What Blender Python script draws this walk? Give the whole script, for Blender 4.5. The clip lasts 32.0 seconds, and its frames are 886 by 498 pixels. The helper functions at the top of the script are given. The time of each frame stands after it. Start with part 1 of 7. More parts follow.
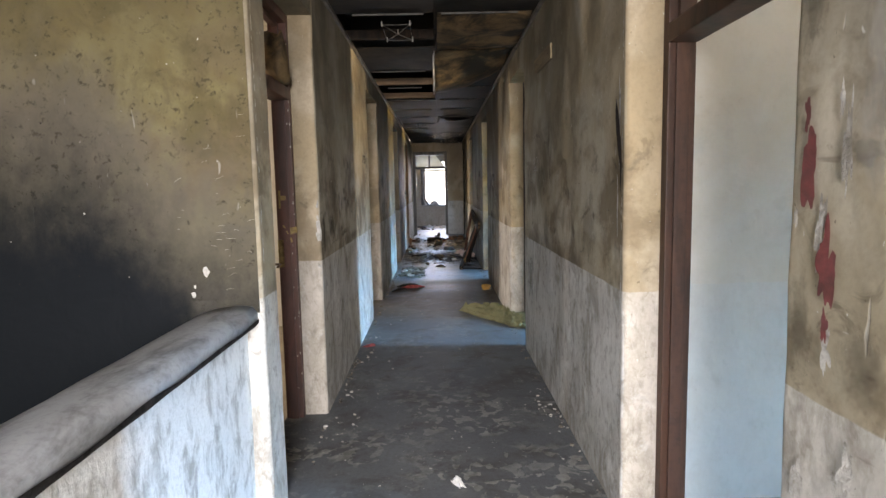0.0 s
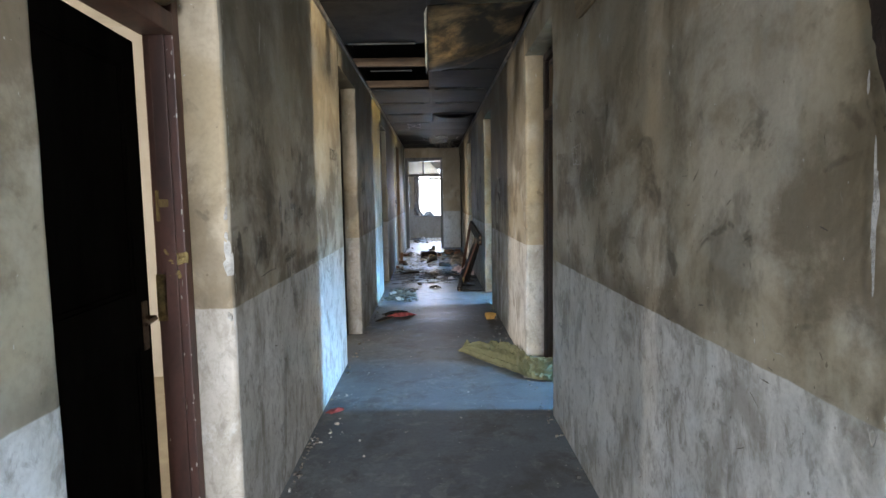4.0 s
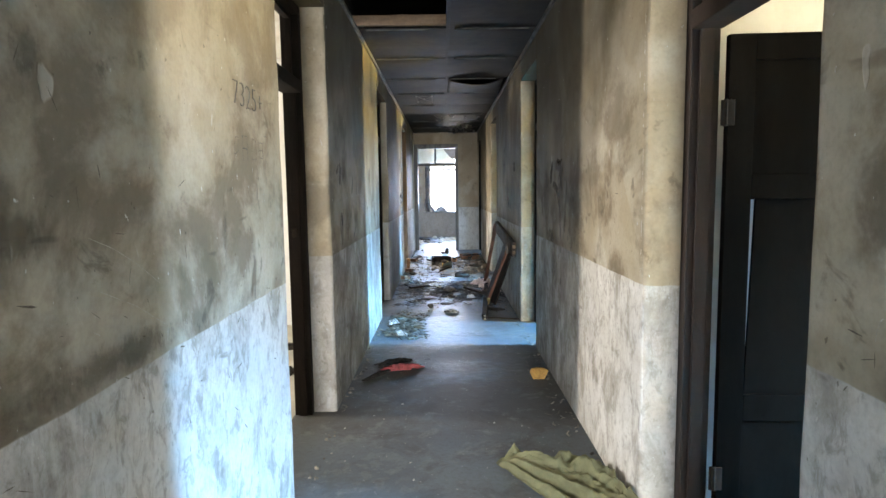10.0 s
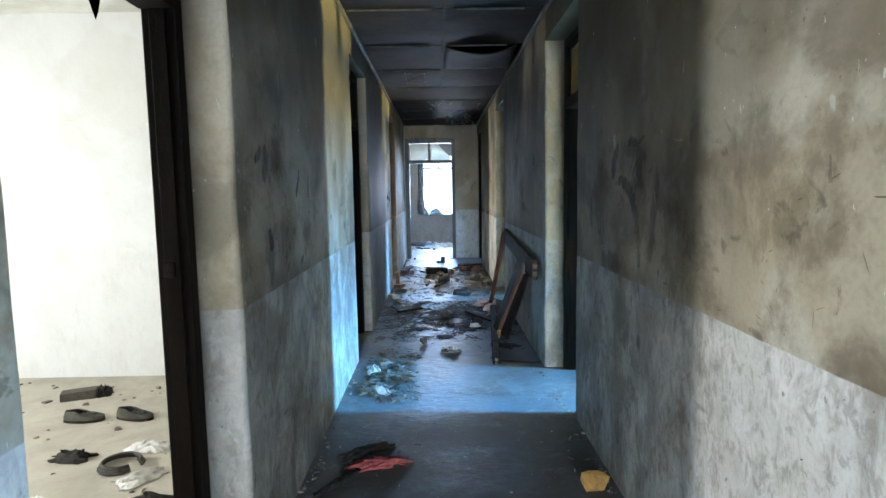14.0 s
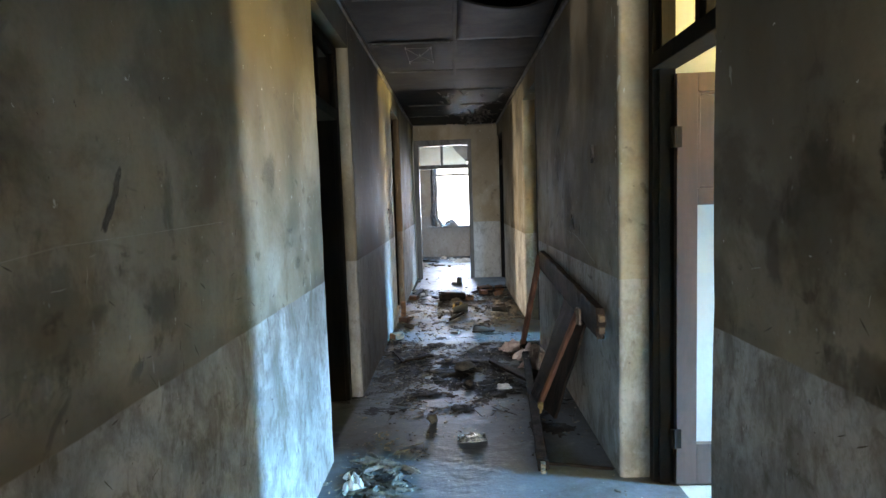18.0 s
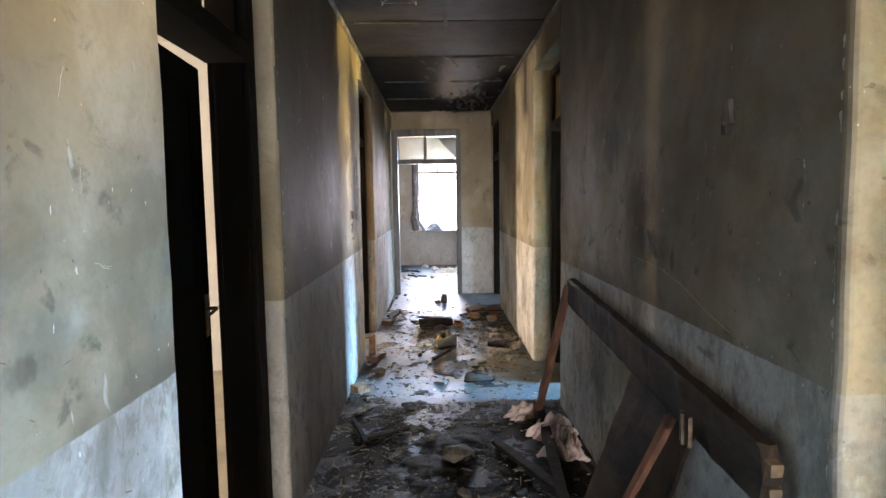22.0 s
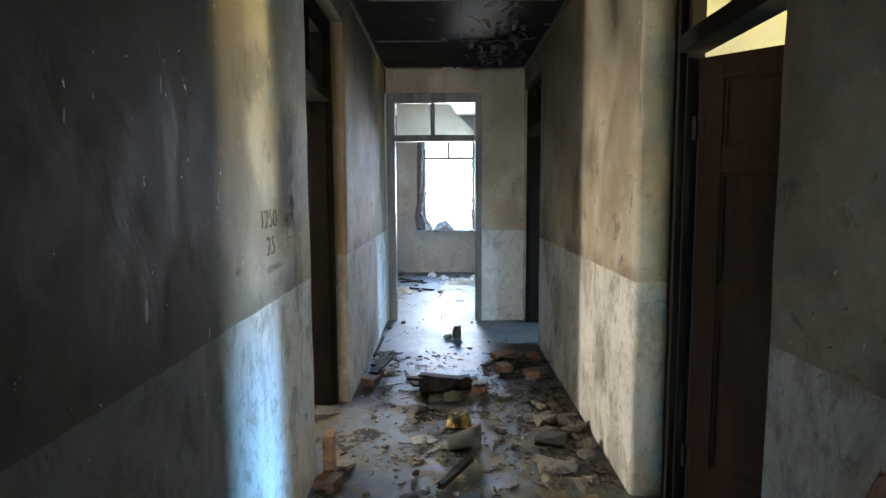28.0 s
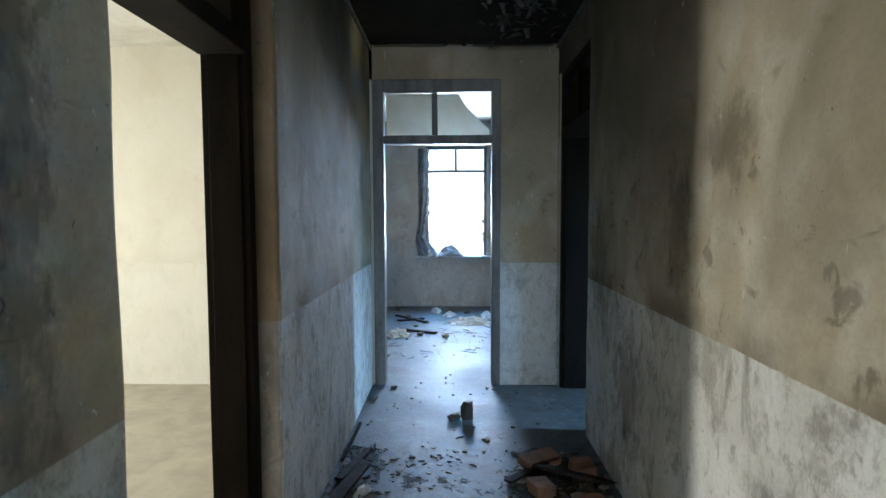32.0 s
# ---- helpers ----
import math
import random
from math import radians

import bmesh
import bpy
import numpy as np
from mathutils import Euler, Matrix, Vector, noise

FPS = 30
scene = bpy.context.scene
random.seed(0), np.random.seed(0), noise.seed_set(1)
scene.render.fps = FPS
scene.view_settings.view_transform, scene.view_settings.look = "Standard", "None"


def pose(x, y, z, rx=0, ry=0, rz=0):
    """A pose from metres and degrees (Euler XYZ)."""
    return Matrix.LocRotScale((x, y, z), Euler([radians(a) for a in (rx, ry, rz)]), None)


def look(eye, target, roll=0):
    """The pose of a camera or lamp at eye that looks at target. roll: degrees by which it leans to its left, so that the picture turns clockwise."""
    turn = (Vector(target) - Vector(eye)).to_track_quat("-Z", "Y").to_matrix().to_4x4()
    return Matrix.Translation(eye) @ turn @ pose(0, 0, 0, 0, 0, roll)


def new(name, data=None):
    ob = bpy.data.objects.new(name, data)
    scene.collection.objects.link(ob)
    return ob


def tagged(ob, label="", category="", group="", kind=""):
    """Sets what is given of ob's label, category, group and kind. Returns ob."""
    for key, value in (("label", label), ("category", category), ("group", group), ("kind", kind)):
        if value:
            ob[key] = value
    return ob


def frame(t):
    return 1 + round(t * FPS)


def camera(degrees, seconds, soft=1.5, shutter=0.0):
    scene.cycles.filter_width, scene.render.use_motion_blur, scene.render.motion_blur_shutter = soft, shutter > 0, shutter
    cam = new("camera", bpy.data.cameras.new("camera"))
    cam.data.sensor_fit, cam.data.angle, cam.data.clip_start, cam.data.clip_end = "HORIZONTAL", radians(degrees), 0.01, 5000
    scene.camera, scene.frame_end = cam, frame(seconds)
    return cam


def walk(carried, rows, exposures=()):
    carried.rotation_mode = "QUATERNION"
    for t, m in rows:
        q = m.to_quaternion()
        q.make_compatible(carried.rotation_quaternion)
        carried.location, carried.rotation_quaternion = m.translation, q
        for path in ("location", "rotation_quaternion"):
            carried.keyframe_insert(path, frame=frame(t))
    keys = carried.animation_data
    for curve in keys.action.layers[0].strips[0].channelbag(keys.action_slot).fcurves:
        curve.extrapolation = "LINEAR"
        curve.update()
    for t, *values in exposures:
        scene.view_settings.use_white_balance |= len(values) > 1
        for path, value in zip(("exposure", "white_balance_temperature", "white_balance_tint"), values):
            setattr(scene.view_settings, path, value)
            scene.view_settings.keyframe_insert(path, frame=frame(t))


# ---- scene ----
cam = camera(74.7, 32.0)
PATH = [
    (0, (0.585, 0.374, 1.525), (0.6, 2.362, 1.308), -1.2),
    (0.5, (0.604, 0.603, 1.499), (0.624, 2.593, 1.299), -0.9),
    (1, (0.607, 0.796, 1.498), (0.628, 2.787, 1.317), -1.0),
    (1.5, (0.614, 0.99, 1.486), (0.633, 2.983, 1.315), -0.9),
    (2, (0.6, 1.18, 1.481), (0.619, 3.173, 1.314), -1.0),
    (2.5, (0.596, 1.35, 1.481), (0.621, 3.343, 1.314), -1.0),
    (3, (0.592, 1.522, 1.485), (0.625, 3.515, 1.315), -1.0),
    (3.5, (0.606, 1.72, 1.48), (0.639, 3.712, 1.305), -1.1),
    (5.5, (0.571, 2.504, 1.465), (0.606, 4.495, 1.273), -0.7),
    (6, (0.579, 2.71, 1.466), (0.62, 4.7, 1.275), -0.7),
    (6.5, (0.576, 2.89, 1.463), (0.62, 4.881, 1.274), -0.6),
    (7, (0.566, 3.088, 1.463), (0.602, 5.078, 1.273), -0.5),
    (7.5, (0.555, 3.304, 1.454), (0.58, 5.295, 1.265), -0.7),
    (8, (0.556, 3.5, 1.46), (0.57, 5.491, 1.266), -0.6),
    (8.5, (0.562, 3.707, 1.465), (0.569, 5.698, 1.268), -0.7),
    (9, (0.569, 3.916, 1.454), (0.571, 5.906, 1.257), -0.8),
    (9.5, (0.564, 4.151, 1.454), (0.56, 6.141, 1.255), -0.8),
    (10, (0.545, 4.375, 1.463), (0.54, 6.365, 1.262), -0.8),
    (10.5, (0.538, 4.563, 1.464), (0.54, 6.552, 1.261), -0.9),
    (11, (0.546, 4.78, 1.461), (0.557, 6.77, 1.26), -0.9),
    (11.5, (0.532, 4.992, 1.463), (0.555, 6.982, 1.261), -0.8),
    (12, (0.524, 5.2, 1.462), (0.548, 7.189, 1.257), -0.8),
    (12.5, (0.518, 5.433, 1.462), (0.538, 7.422, 1.256), -0.8),
    (13, (0.51, 5.625, 1.464), (0.532, 7.615, 1.258), -0.8),
    (13.5, (0.519, 5.845, 1.465), (0.542, 7.834, 1.259), -0.9),
    (14, (0.526, 6.063, 1.463), (0.54, 8.053, 1.263), -1.0),
    (14.5, (0.528, 6.271, 1.457), (0.529, 8.261, 1.258), -1.2),
    (16.5, (0.55, 7.132, 1.497), (0.553, 9.123, 1.308), -1.7),
    (17, (0.558, 7.315, 1.494), (0.544, 9.307, 1.311), -1.6),
    (17.5, (0.543, 7.541, 1.486), (0.511, 9.533, 1.309), -1.6),
    (18, (0.553, 7.769, 1.489), (0.51, 9.761, 1.318), -1.9),
    (18.5, (0.545, 7.987, 1.481), (0.528, 9.98, 1.312), -1.6),
    (19, (0.53, 8.208, 1.484), (0.539, 10.201, 1.317), -1.3),
    (19.5, (0.511, 8.444, 1.482), (0.532, 10.437, 1.316), -1.0),
    (20, (0.496, 8.672, 1.486), (0.513, 10.664, 1.318), -1.0),
    (20.5, (0.463, 8.889, 1.488), (0.482, 10.881, 1.317), -0.9),
    (21, (0.465, 9.082, 1.491), (0.487, 11.075, 1.316), -1.0),
    (21.5, (0.481, 9.302, 1.501), (0.506, 11.295, 1.33), -1.0),
    (22, (0.505, 9.493, 1.493), (0.527, 11.486, 1.323), -0.9),
    (22.5, (0.512, 9.713, 1.488), (0.532, 11.706, 1.313), -0.9),
    (23, (0.527, 9.96, 1.487), (0.544, 11.952, 1.309), -0.8),
    (23.5, (0.525, 10.157, 1.488), (0.548, 12.148, 1.307), -0.8),
    (24, (0.542, 10.379, 1.494), (0.567, 12.37, 1.31), -0.7),
    (24.5, (0.569, 10.579, 1.485), (0.587, 12.57, 1.302), -0.6),
    (25, (0.556, 10.779, 1.477), (0.568, 12.771, 1.289), -0.3),
    (25.5, (0.575, 11.016, 1.48), (0.572, 13.007, 1.29), -0.5),
    (27.5, (0.567, 11.78, 1.451), (0.541, 13.771, 1.262), -0.3),
    (28, (0.493, 12.016, 1.471), (0.483, 14.007, 1.279), -0.3),
    (28.5, (0.486, 12.232, 1.479), (0.48, 14.223, 1.293), -0.1),
    (29, (0.508, 12.424, 1.478), (0.503, 14.416, 1.298), -0.2),
    (29.5, (0.533, 12.637, 1.483), (0.528, 14.63, 1.312), -0.1),
    (30, (0.547, 12.828, 1.483), (0.516, 14.821, 1.321), -0.3),
    (30.5, (0.522, 13.058, 1.486), (0.471, 15.052, 1.328), -0.0),
    (31, (0.499, 13.313, 1.487), (0.437, 15.307, 1.346), -0.2),
    (31.5, (0.505, 13.514, 1.486), (0.447, 15.509, 1.353), -0.0),
    (32, (0.505, 13.727, 1.485), (0.47, 15.723, 1.356), -0.2),
]
EXPOSURES = [
    (0.0, 0.09, 8900, 22), (2.0, 0.18, 8500, 20), (3.0, 0.25, 8000, 18), (6.0, 0.95, 7500, 13), (8.0, 1.24, 7550, 14), (9.0, 1.16, 7600, 15), (11.0, 1.08, 7500, 12), (12.0, 1.06, 7350, 12), (13.0, 0.76, 6900, 11), (14.0, 0.78, 6300, 6), (17.0, 0.74, 7300, 10), (18.0, 0.76, 8000, 14), (19.2, 0.82, 8200, 16),
    (20.0, 0.95, 10600, 38), (21.0, 0.95, 7900, 9), (22.0, 1.3, 8900, 22), (23.0, 1.36, 7600, 15), (25.0, 1.15, 7600, 12), (28.0, 0.93, 7350, 10), (29.0, 0.84, 7000, 8), (30.0, 0.74, 6600, 0), (31.0, 0.60, 7100, 8), (32.0, 0.46, 6300, 4),
]
walk(cam, [(t, look(eye, target, roll)) for t, eye, target, roll in PATH], EXPOSURES)

# ---- plan, in metres ----
XL, XR, END = -0.188, 1.382, 18.63          # faces of the corridor walls, and the end wall
CEIL, LINTEL, DADO, BAR = 2.87, 2.612, 1.05, 2.08
THICK, REVEAL = 0.27, 0.15
LEFT = [(3.13, 4.18), (7.04, 8.13), (11.02, 12.095), (14.93, 16.01)]
RIGHT = [(1.69, 2.845), (5.708, 6.795), (9.663, 10.722), (13.605, 14.717), (17.53, 18.60)]
CROSS = 2.88                                 # wall beyond the stair well
XLO, XRO = XL - THICK, XR + THICK            # room faces of the corridor walls
XW, XE = XLO - 4.4, XRO + 4.4                # outer walls
SOUTH, NORTH = -2.6, 22.75

# ---- world and light ----
world = bpy.data.worlds.new("world")
scene.world = world
world.use_nodes = True
sky = world.node_tree.nodes.new("ShaderNodeTexSky")
sky.sky_type, sky.sun_disc, sky.sun_elevation, sky.sun_rotation = "NISHITA", False, radians(48), radians(250)
world.node_tree.nodes["Background"].inputs[1].default_value = 0.1
world.node_tree.links.new(sky.outputs[0], world.node_tree.nodes["Background"].inputs[0])
sun = new("sun", bpy.data.lights.new("sun", "SUN"))
sun.data.energy, sun.data.angle, sun.data.color = 3.0, radians(0.5), (1.0, 0.95, 0.86)
sun.matrix_world = look((0, 0, 20), (7.2, -5.0, 10.0))


def window_lamp(name, eye, target, width, height, watts, colour, spread=165):
    lamp = new(name, bpy.data.lights.new(name, "AREA"))
    lamp.data.shape, lamp.data.size, lamp.data.size_y = "RECTANGLE", width, height
    lamp.data.energy, lamp.data.color, lamp.data.spread = watts, colour, radians(spread)
    lamp.matrix_world = look(eye, target)
    return lamp


WIN_W, WIN_Z0, WIN_Z1 = 0.75, 0.85, 2.35
WIN_L = [b + 0.22 for a, b in LEFT]
WIN_R = [a - 0.25 for a, b in RIGHT]
SKY_L, SKY_R, GROUND_L, GROUND_R = 125, 190, 32, 300
for n, y in enumerate(WIN_L):      # bright yard on this side
    f = (0.5, 0.78, 0.28, 0.85)[n]
    window_lamp("window_sky", (XW + 0.02, y, 1.75), (XW + 5, y, -1.4 if n == 3 else -0.3), 0.32, 1.2, f * SKY_L, (0.93, 0.97, 1.0) if n in (1, 2) else (1.0, 0.98, 0.94), 160)
    window_lamp("window_ground", (XW + 0.06, y, 1.4), (XW + 5, y, 2.9), 0.32, 0.8, GROUND_L, (1.0, 0.98, 0.95) if n in (1, 2) else (1.0, 0.95, 0.85), 160)
for n, y in enumerate(WIN_R):      # open sky and sunlit shrubs on this side; first window's lamps turned down
    f = (0.3, 0.36, 0.56, 0.37, 0.28)[n]
    window_lamp("window_sky", (XE - 0.02, y, 1.9), (XE - 5, y, -0.4 if n in (2, 3) else -0.7), 0.32, 0.9, f * SKY_R, ((0.30, 0.58, 1.0), (0.34, 0.60, 1.0), (0.26, 0.54, 1.0), (0.26, 0.54, 1.0), (0.30, 0.58, 1.0))[n], 66)
    if n < 4:      # the deep blue of the sky high up, which reaches the floor alone
        window_lamp("window_high_sky", (XE - 0.04, y, 2.15), (XE - 5, y, -0.85), 0.32, 0.4, (45, 75, 130, 75)[n], (0.05, 0.42, 0.96), 46)
    window_lamp("window_ground", (XE - 0.06, y, 1.4), (XE - 5, y, (5.1, 5.1, 4.5, 3.9, 5.1)[n]), 0.32, 0.8, (0.22, 0.46, 0.50, 0.28, 0.06)[n] * GROUND_R, ((1.0, 0.98, 0.92), (1.0, 0.94, 0.72), (1.0, 0.88, 0.36), (1.0, 0.88, 0.36), (1.0, 0.88, 0.36))[n], 78 if n < 2 else 66)
# the landing opening behind the walker, and the window of the end room
window_lamp("landing_sky", (0.6, SOUTH + 0.03, 1.9), (0.6, 0.9, -0.5), 1.4, 1.5, 360, (0.58, 0.76, 1.0), 120)
# unseen lamp added to fill the dim corridor walls, aimed along them
window_lamp("landing_ground", (0.5, SOUTH + 0.06, 1.7), (0.6, 8.0, 1.3), 1.8, 1.3, 75, (1.0, 0.95, 0.88), 150)
window_lamp("end_sky", (0.85, NORTH + 0.5, 1.75), (0.75, 12.0, 0.4), 1.5, 1.6, 290, (0.18, 0.48, 1.0), 150)
window_lamp("end_ground", (0.6, NORTH + 0.4, 1.5), (0.6, 12.0, 3.4), 1.2, 1.0, 80, (1.0, 0.84, 0.6), 120)


# ---- materials ----
class Nodes:
    """A small builder for node materials."""

    def __init__(self, name):
        self.mat = bpy.data.materials.new(name)
        self.mat.use_nodes = True
        self.tree = self.mat.node_tree
        self.bsdf = self.tree.nodes["Principled BSDF"]
        self.place = self.add("ShaderNodeNewGeometry").outputs["Position"]

    def add(self, kind, **values):
        node = self.tree.nodes.new(kind)
        for key, value in values.items():
            self.put(node.inputs[key.replace("_", " ")], value)
        return node

    def put(self, socket, value):
        if isinstance(value, bpy.types.NodeSocket):
            self.tree.links.new(value, socket)
        elif isinstance(value, tuple) and len(value) == 3 and socket.type == "RGBA":
            socket.default_value = (*value, 1)
        else:
            socket.default_value = value

    def scaled(self, sx, sy, sz):
        node = self.add("ShaderNodeVectorMath")
        node.operation = "MULTIPLY"
        self.put(node.inputs[0], self.place)
        node.inputs[1].default_value = (sx, sy, sz)
        return node.outputs[0]

    def noise(self, scale, detail=4.0, rough=0.55, vector=None, bend=0.0):
        node = self.add("ShaderNodeTexNoise", Scale=scale, Detail=detail, Roughness=rough, Distortion=bend)
        self.put(node.inputs["Vector"], vector or self.place)
        return node.outputs["Fac"]

    def ramp(self, value, low, high, a=0.0, b=1.0):
        node = self.add("ShaderNodeMapRange")
        node.interpolation_type = "SMOOTHSTEP"
        for n, v in enumerate((value, low, high, a, b)):
            self.put(node.inputs[n], v)
        return node.outputs[0]

    def math(self, op, a, b=0.0):
        node = self.add("ShaderNodeMath")
        node.operation = op
        self.put(node.inputs[0], a)
        self.put(node.inputs[1], b)
        return node.outputs[0]

    def mix(self, fac, a, b):
        node = self.add("ShaderNodeMix")
        node.data_type = "RGBA"
        self.put(node.inputs[0], fac)
        self.put(node.inputs[6], a)
        self.put(node.inputs[7], b)
        return node.outputs[2]

    def axis(self, n):
        return self.add("ShaderNodeSeparateXYZ", Vector=self.place).outputs[n]

    def random(self):
        return self.add("ShaderNodeObjectInfo").outputs["Random"]

    def island(self):
        return self.tree.nodes["Geometry"].outputs["Random Per Island"]

    def done(self, colour, rough=0.8, bump=None, strength=0.2, distance=0.01, metal=0.0):
        self.put(self.bsdf.inputs["Base Color"], colour)
        self.put(self.bsdf.inputs["Roughness"], rough)
        self.put(self.bsdf.inputs["Metallic"], metal)
        if bump is not None:
            node = self.add("ShaderNodeBump", Height=bump, Strength=strength, Distance=distance)
            self.tree.links.new(node.outputs[0], self.bsdf.inputs["Normal"])
        return self.mat


def wall_paint(name, upper, lower, soot, grime, chips=1.0, black_low=False):
    """Two-tone distempered plaster: a whitewashed dado under a khaki upper coat, smoked, wiped, scuffed and chipped."""
    g = Nodes(name)
    z, y = g.axis(2), g.axis(1)
    wobble = g.math("MULTIPLY", g.math("SUBTRACT", g.noise(7, 3), 0.5), 0.014)
    above = g.ramp(g.math("ADD", z, wobble), DADO - 0.003, DADO + 0.003)
    patch = g.noise(1.1, 4, 0.55, None, 0.4)
    wash = g.noise(2.3, 6, 0.6, g.scaled(1, 1, 0.7), 0.5)      # where the coat was brushed on thick or thin
    fine = g.noise(60, 4, 0.6)
    uneven = min(1.0, 0.12 + 1.6 * grime)
    up = g.mix(g.ramp(wash, 0.38, 0.62, 0.0, uneven), upper, tuple(c * f for c, f in zip(upper, (0.80, 0.76, 0.68))))
    up = g.mix(g.ramp(patch, 0.53, 0.58, 0.0, 0.5 * uneven), up, tuple(c * f for c, f in zip(upper, (0.74, 0.66, 0.54))))
    low = g.mix(g.ramp(wash, 0.4, 0.64, 0.0, uneven), lower, tuple(c * f for c, f in zip(lower, (0.86, 0.85, 0.82))))
    # scuffs and splashes on the whitewash, thickest near the floor and under the line
    reach = g.math("ADD", g.ramp(z, 0.0, 0.5, 0.07, 0.0), g.ramp(z, 0.7, 1.05, 0.0, 0.05))
    scuff = g.ramp(g.math("ADD", g.noise(5.5, 7, 0.68, g.scaled(1, 1, 0.55), 0.5), reach), 0.50, 0.68)
    low = g.mix(g.math("MULTIPLY", scuff, grime * 0.8), low, (0.235, 0.205, 0.165))
    streak = g.ramp(g.noise(9, 5, 0.66, g.scaled(1, 1, 0.4), 0.6), 0.54, 0.72)
    low = g.mix(g.math("MULTIPLY", streak, grime * 0.4), low, (0.20, 0.17, 0.135))
    rub = g.ramp(g.noise(8, 6, 0.66, g.scaled(1, 0.6, 0.8), 0.4), 0.54, 0.68)
    low = g.mix(g.math("MULTIPLY", rub, 0.45 * chips), low, (0.70, 0.69, 0.66))
    pepper = g.ramp(g.noise(19, 5, 0.66, g.scaled(1, 0.8, 0.6), 0.5), 0.53, 0.66)
    low = g.mix(g.math("MULTIPLY", pepper, grime * 0.6), low, (0.17, 0.145, 0.11))
    hatch = g.ramp(g.noise(26, 6, 0.7, g.scaled(1, 0.8, 0.42), 0.8), 0.50, 0.64)
    low = g.mix(g.math("MULTIPLY", g.math("MULTIPLY", hatch, g.ramp(patch, 0.40, 0.56)), grime * 0.5), low, (0.20, 0.165, 0.125))
    browned = g.math("MULTIPLY", g.math("MULTIPLY", g.ramp(y, 7.8, 8.5), g.ramp(y, 10.7, 11.2, 1.0, 0.0)), g.ramp(g.noise(3.4, 7, 0.7, g.scaled(1, 1, 0.7), 0.5), 0.36, 0.60))
    low = g.mix(g.math("MULTIPLY", browned, soot * 0.7), low, (0.125, 0.102, 0.078))     # ragged brown over the dado, its far end dimming a strip lit too bright
    colour = g.mix(above, low, up)
    touch = g.ramp(z, 1.5, 2.2, 1.0, 0.25)      # dirt within reach of people
    # broad wiped bands of dirt, with one soft and one sharp side
    wiped = g.ramp(g.noise(2.8, 7, 0.64, g.scaled(1, 0.8, 0.9), 0.25), 0.45, 0.62)
    wiped = g.math("MULTIPLY", wiped, g.math("MULTIPLY", g.ramp(y, 9.5, 9.9, 1.0, 0.6), g.ramp(y, 14.3, 14.9, 1.0, 0.6)))     # fewer hands reached the far end
    colour = g.mix(g.math("MULTIPLY", g.math("MULTIPLY", wiped, g.math("ADD", g.math("MULTIPLY", touch, 0.6), 0.4)), g.math("MULTIPLY", g.math("ADD", g.math("MULTIPLY", above, 0.75), 0.25), grime * 0.9)), colour, (0.130, 0.095, 0.058))
    # smoke: drifts of it, thickest high up and where the fire was
    height = g.ramp(z, 0.9, 3.0, 0.0, 0.36)
    char = g.math("MULTIPLY", g.math("MULTIPLY", g.ramp(y, 11.9, 12.7), g.ramp(y, 13.7, 14.1, 1.0, 0.0)), g.ramp(g.axis(0), 0.4, 0.6, 1.0, 0.0))
    fire = g.math("ADD", g.ramp(y, 6.6, 8.8, -0.05, 0.21), g.math("ADD", g.math("MULTIPLY", char, 0.3), g.ramp(y, 13.9, 14.4, 0.0, -0.12)))
    fire = g.math("ADD", fire, g.math("MULTIPLY", g.ramp(y, 1.7, 1.9, 0.20, 0.0), g.ramp(g.axis(0), 0.4, 0.6)))
    fire = g.math("ADD", fire, g.ramp(y, 10.4, 11.6, 0.0, -0.05))
    drift = g.math("ADD", g.math("ADD", g.math("MULTIPLY", g.noise(0.9, 4, 0.5, g.scaled(1, 1, 0.7), 1.0), 0.9), height), fire)
    smoke = g.math("MULTIPLY", g.ramp(drift, 0.40, 1.0), soot)
    smoke = g.math("MULTIPLY", smoke, g.math("ADD", g.math("MULTIPLY", above, 0.34), 0.66))
    colour = g.mix(smoke, colour, (0.066, 0.053, 0.032))
    colour = g.mix(g.math("MULTIPLY", char, 0.62 * soot), colour, (0.026, 0.020, 0.014))
    # finger-wide dabs and dragged marks, crisp on one side
    dab = g.ramp(g.noise(6.5, 5, 0.6, g.scaled(1, 0.9, 1.0), 0.7), 0.60, 0.69)
    colour = g.mix(g.math("MULTIPLY", g.math("MULTIPLY", dab, g.math("MULTIPLY", touch, g.math("ADD", g.math("MULTIPLY", above, 0.7), 0.3))), grime * 0.7), colour, (0.07, 0.056, 0.04))
    drag = g.ramp(g.noise(15, 3, 0.5, g.scaled(1, 0.25, 1.0), 0.4), 0.68, 0.76)
    colour = g.mix(g.math("MULTIPLY", g.math("MULTIPLY", drag, touch), grime * 0.6), colour, (0.09, 0.072, 0.052))
    line = g.ramp(g.math("SUBTRACT", z, DADO), 0.0, 0.13, 1.0, 0.0)
    line = g.math("MULTIPLY", g.math("MULTIPLY", line, above), g.ramp(g.noise(2.0, 4, 0.55), 0.42, 0.6, 0.0, 0.75))
    colour = g.mix(g.math("MULTIPLY", line, grime), colour, (0.095, 0.070, 0.048))
    # pale scratches and chips, a few dark flecks
    scratch = g.ramp(g.noise(26, 2, 0.5, g.scaled(1, 0.6, 0.2), 0.5), 0.73, 0.76)
    nick = g.ramp(g.noise(52, 3, 0.6, g.scaled(1, 0.85, 0.5), 0.3), 0.71, 0.74)
    pale = g.math("MULTIPLY", g.math("MAXIMUM", g.math("MULTIPLY", scratch, 0.45), nick), chips)
    colour = g.mix(pale, colour, (0.62, 0.60, 0.54))
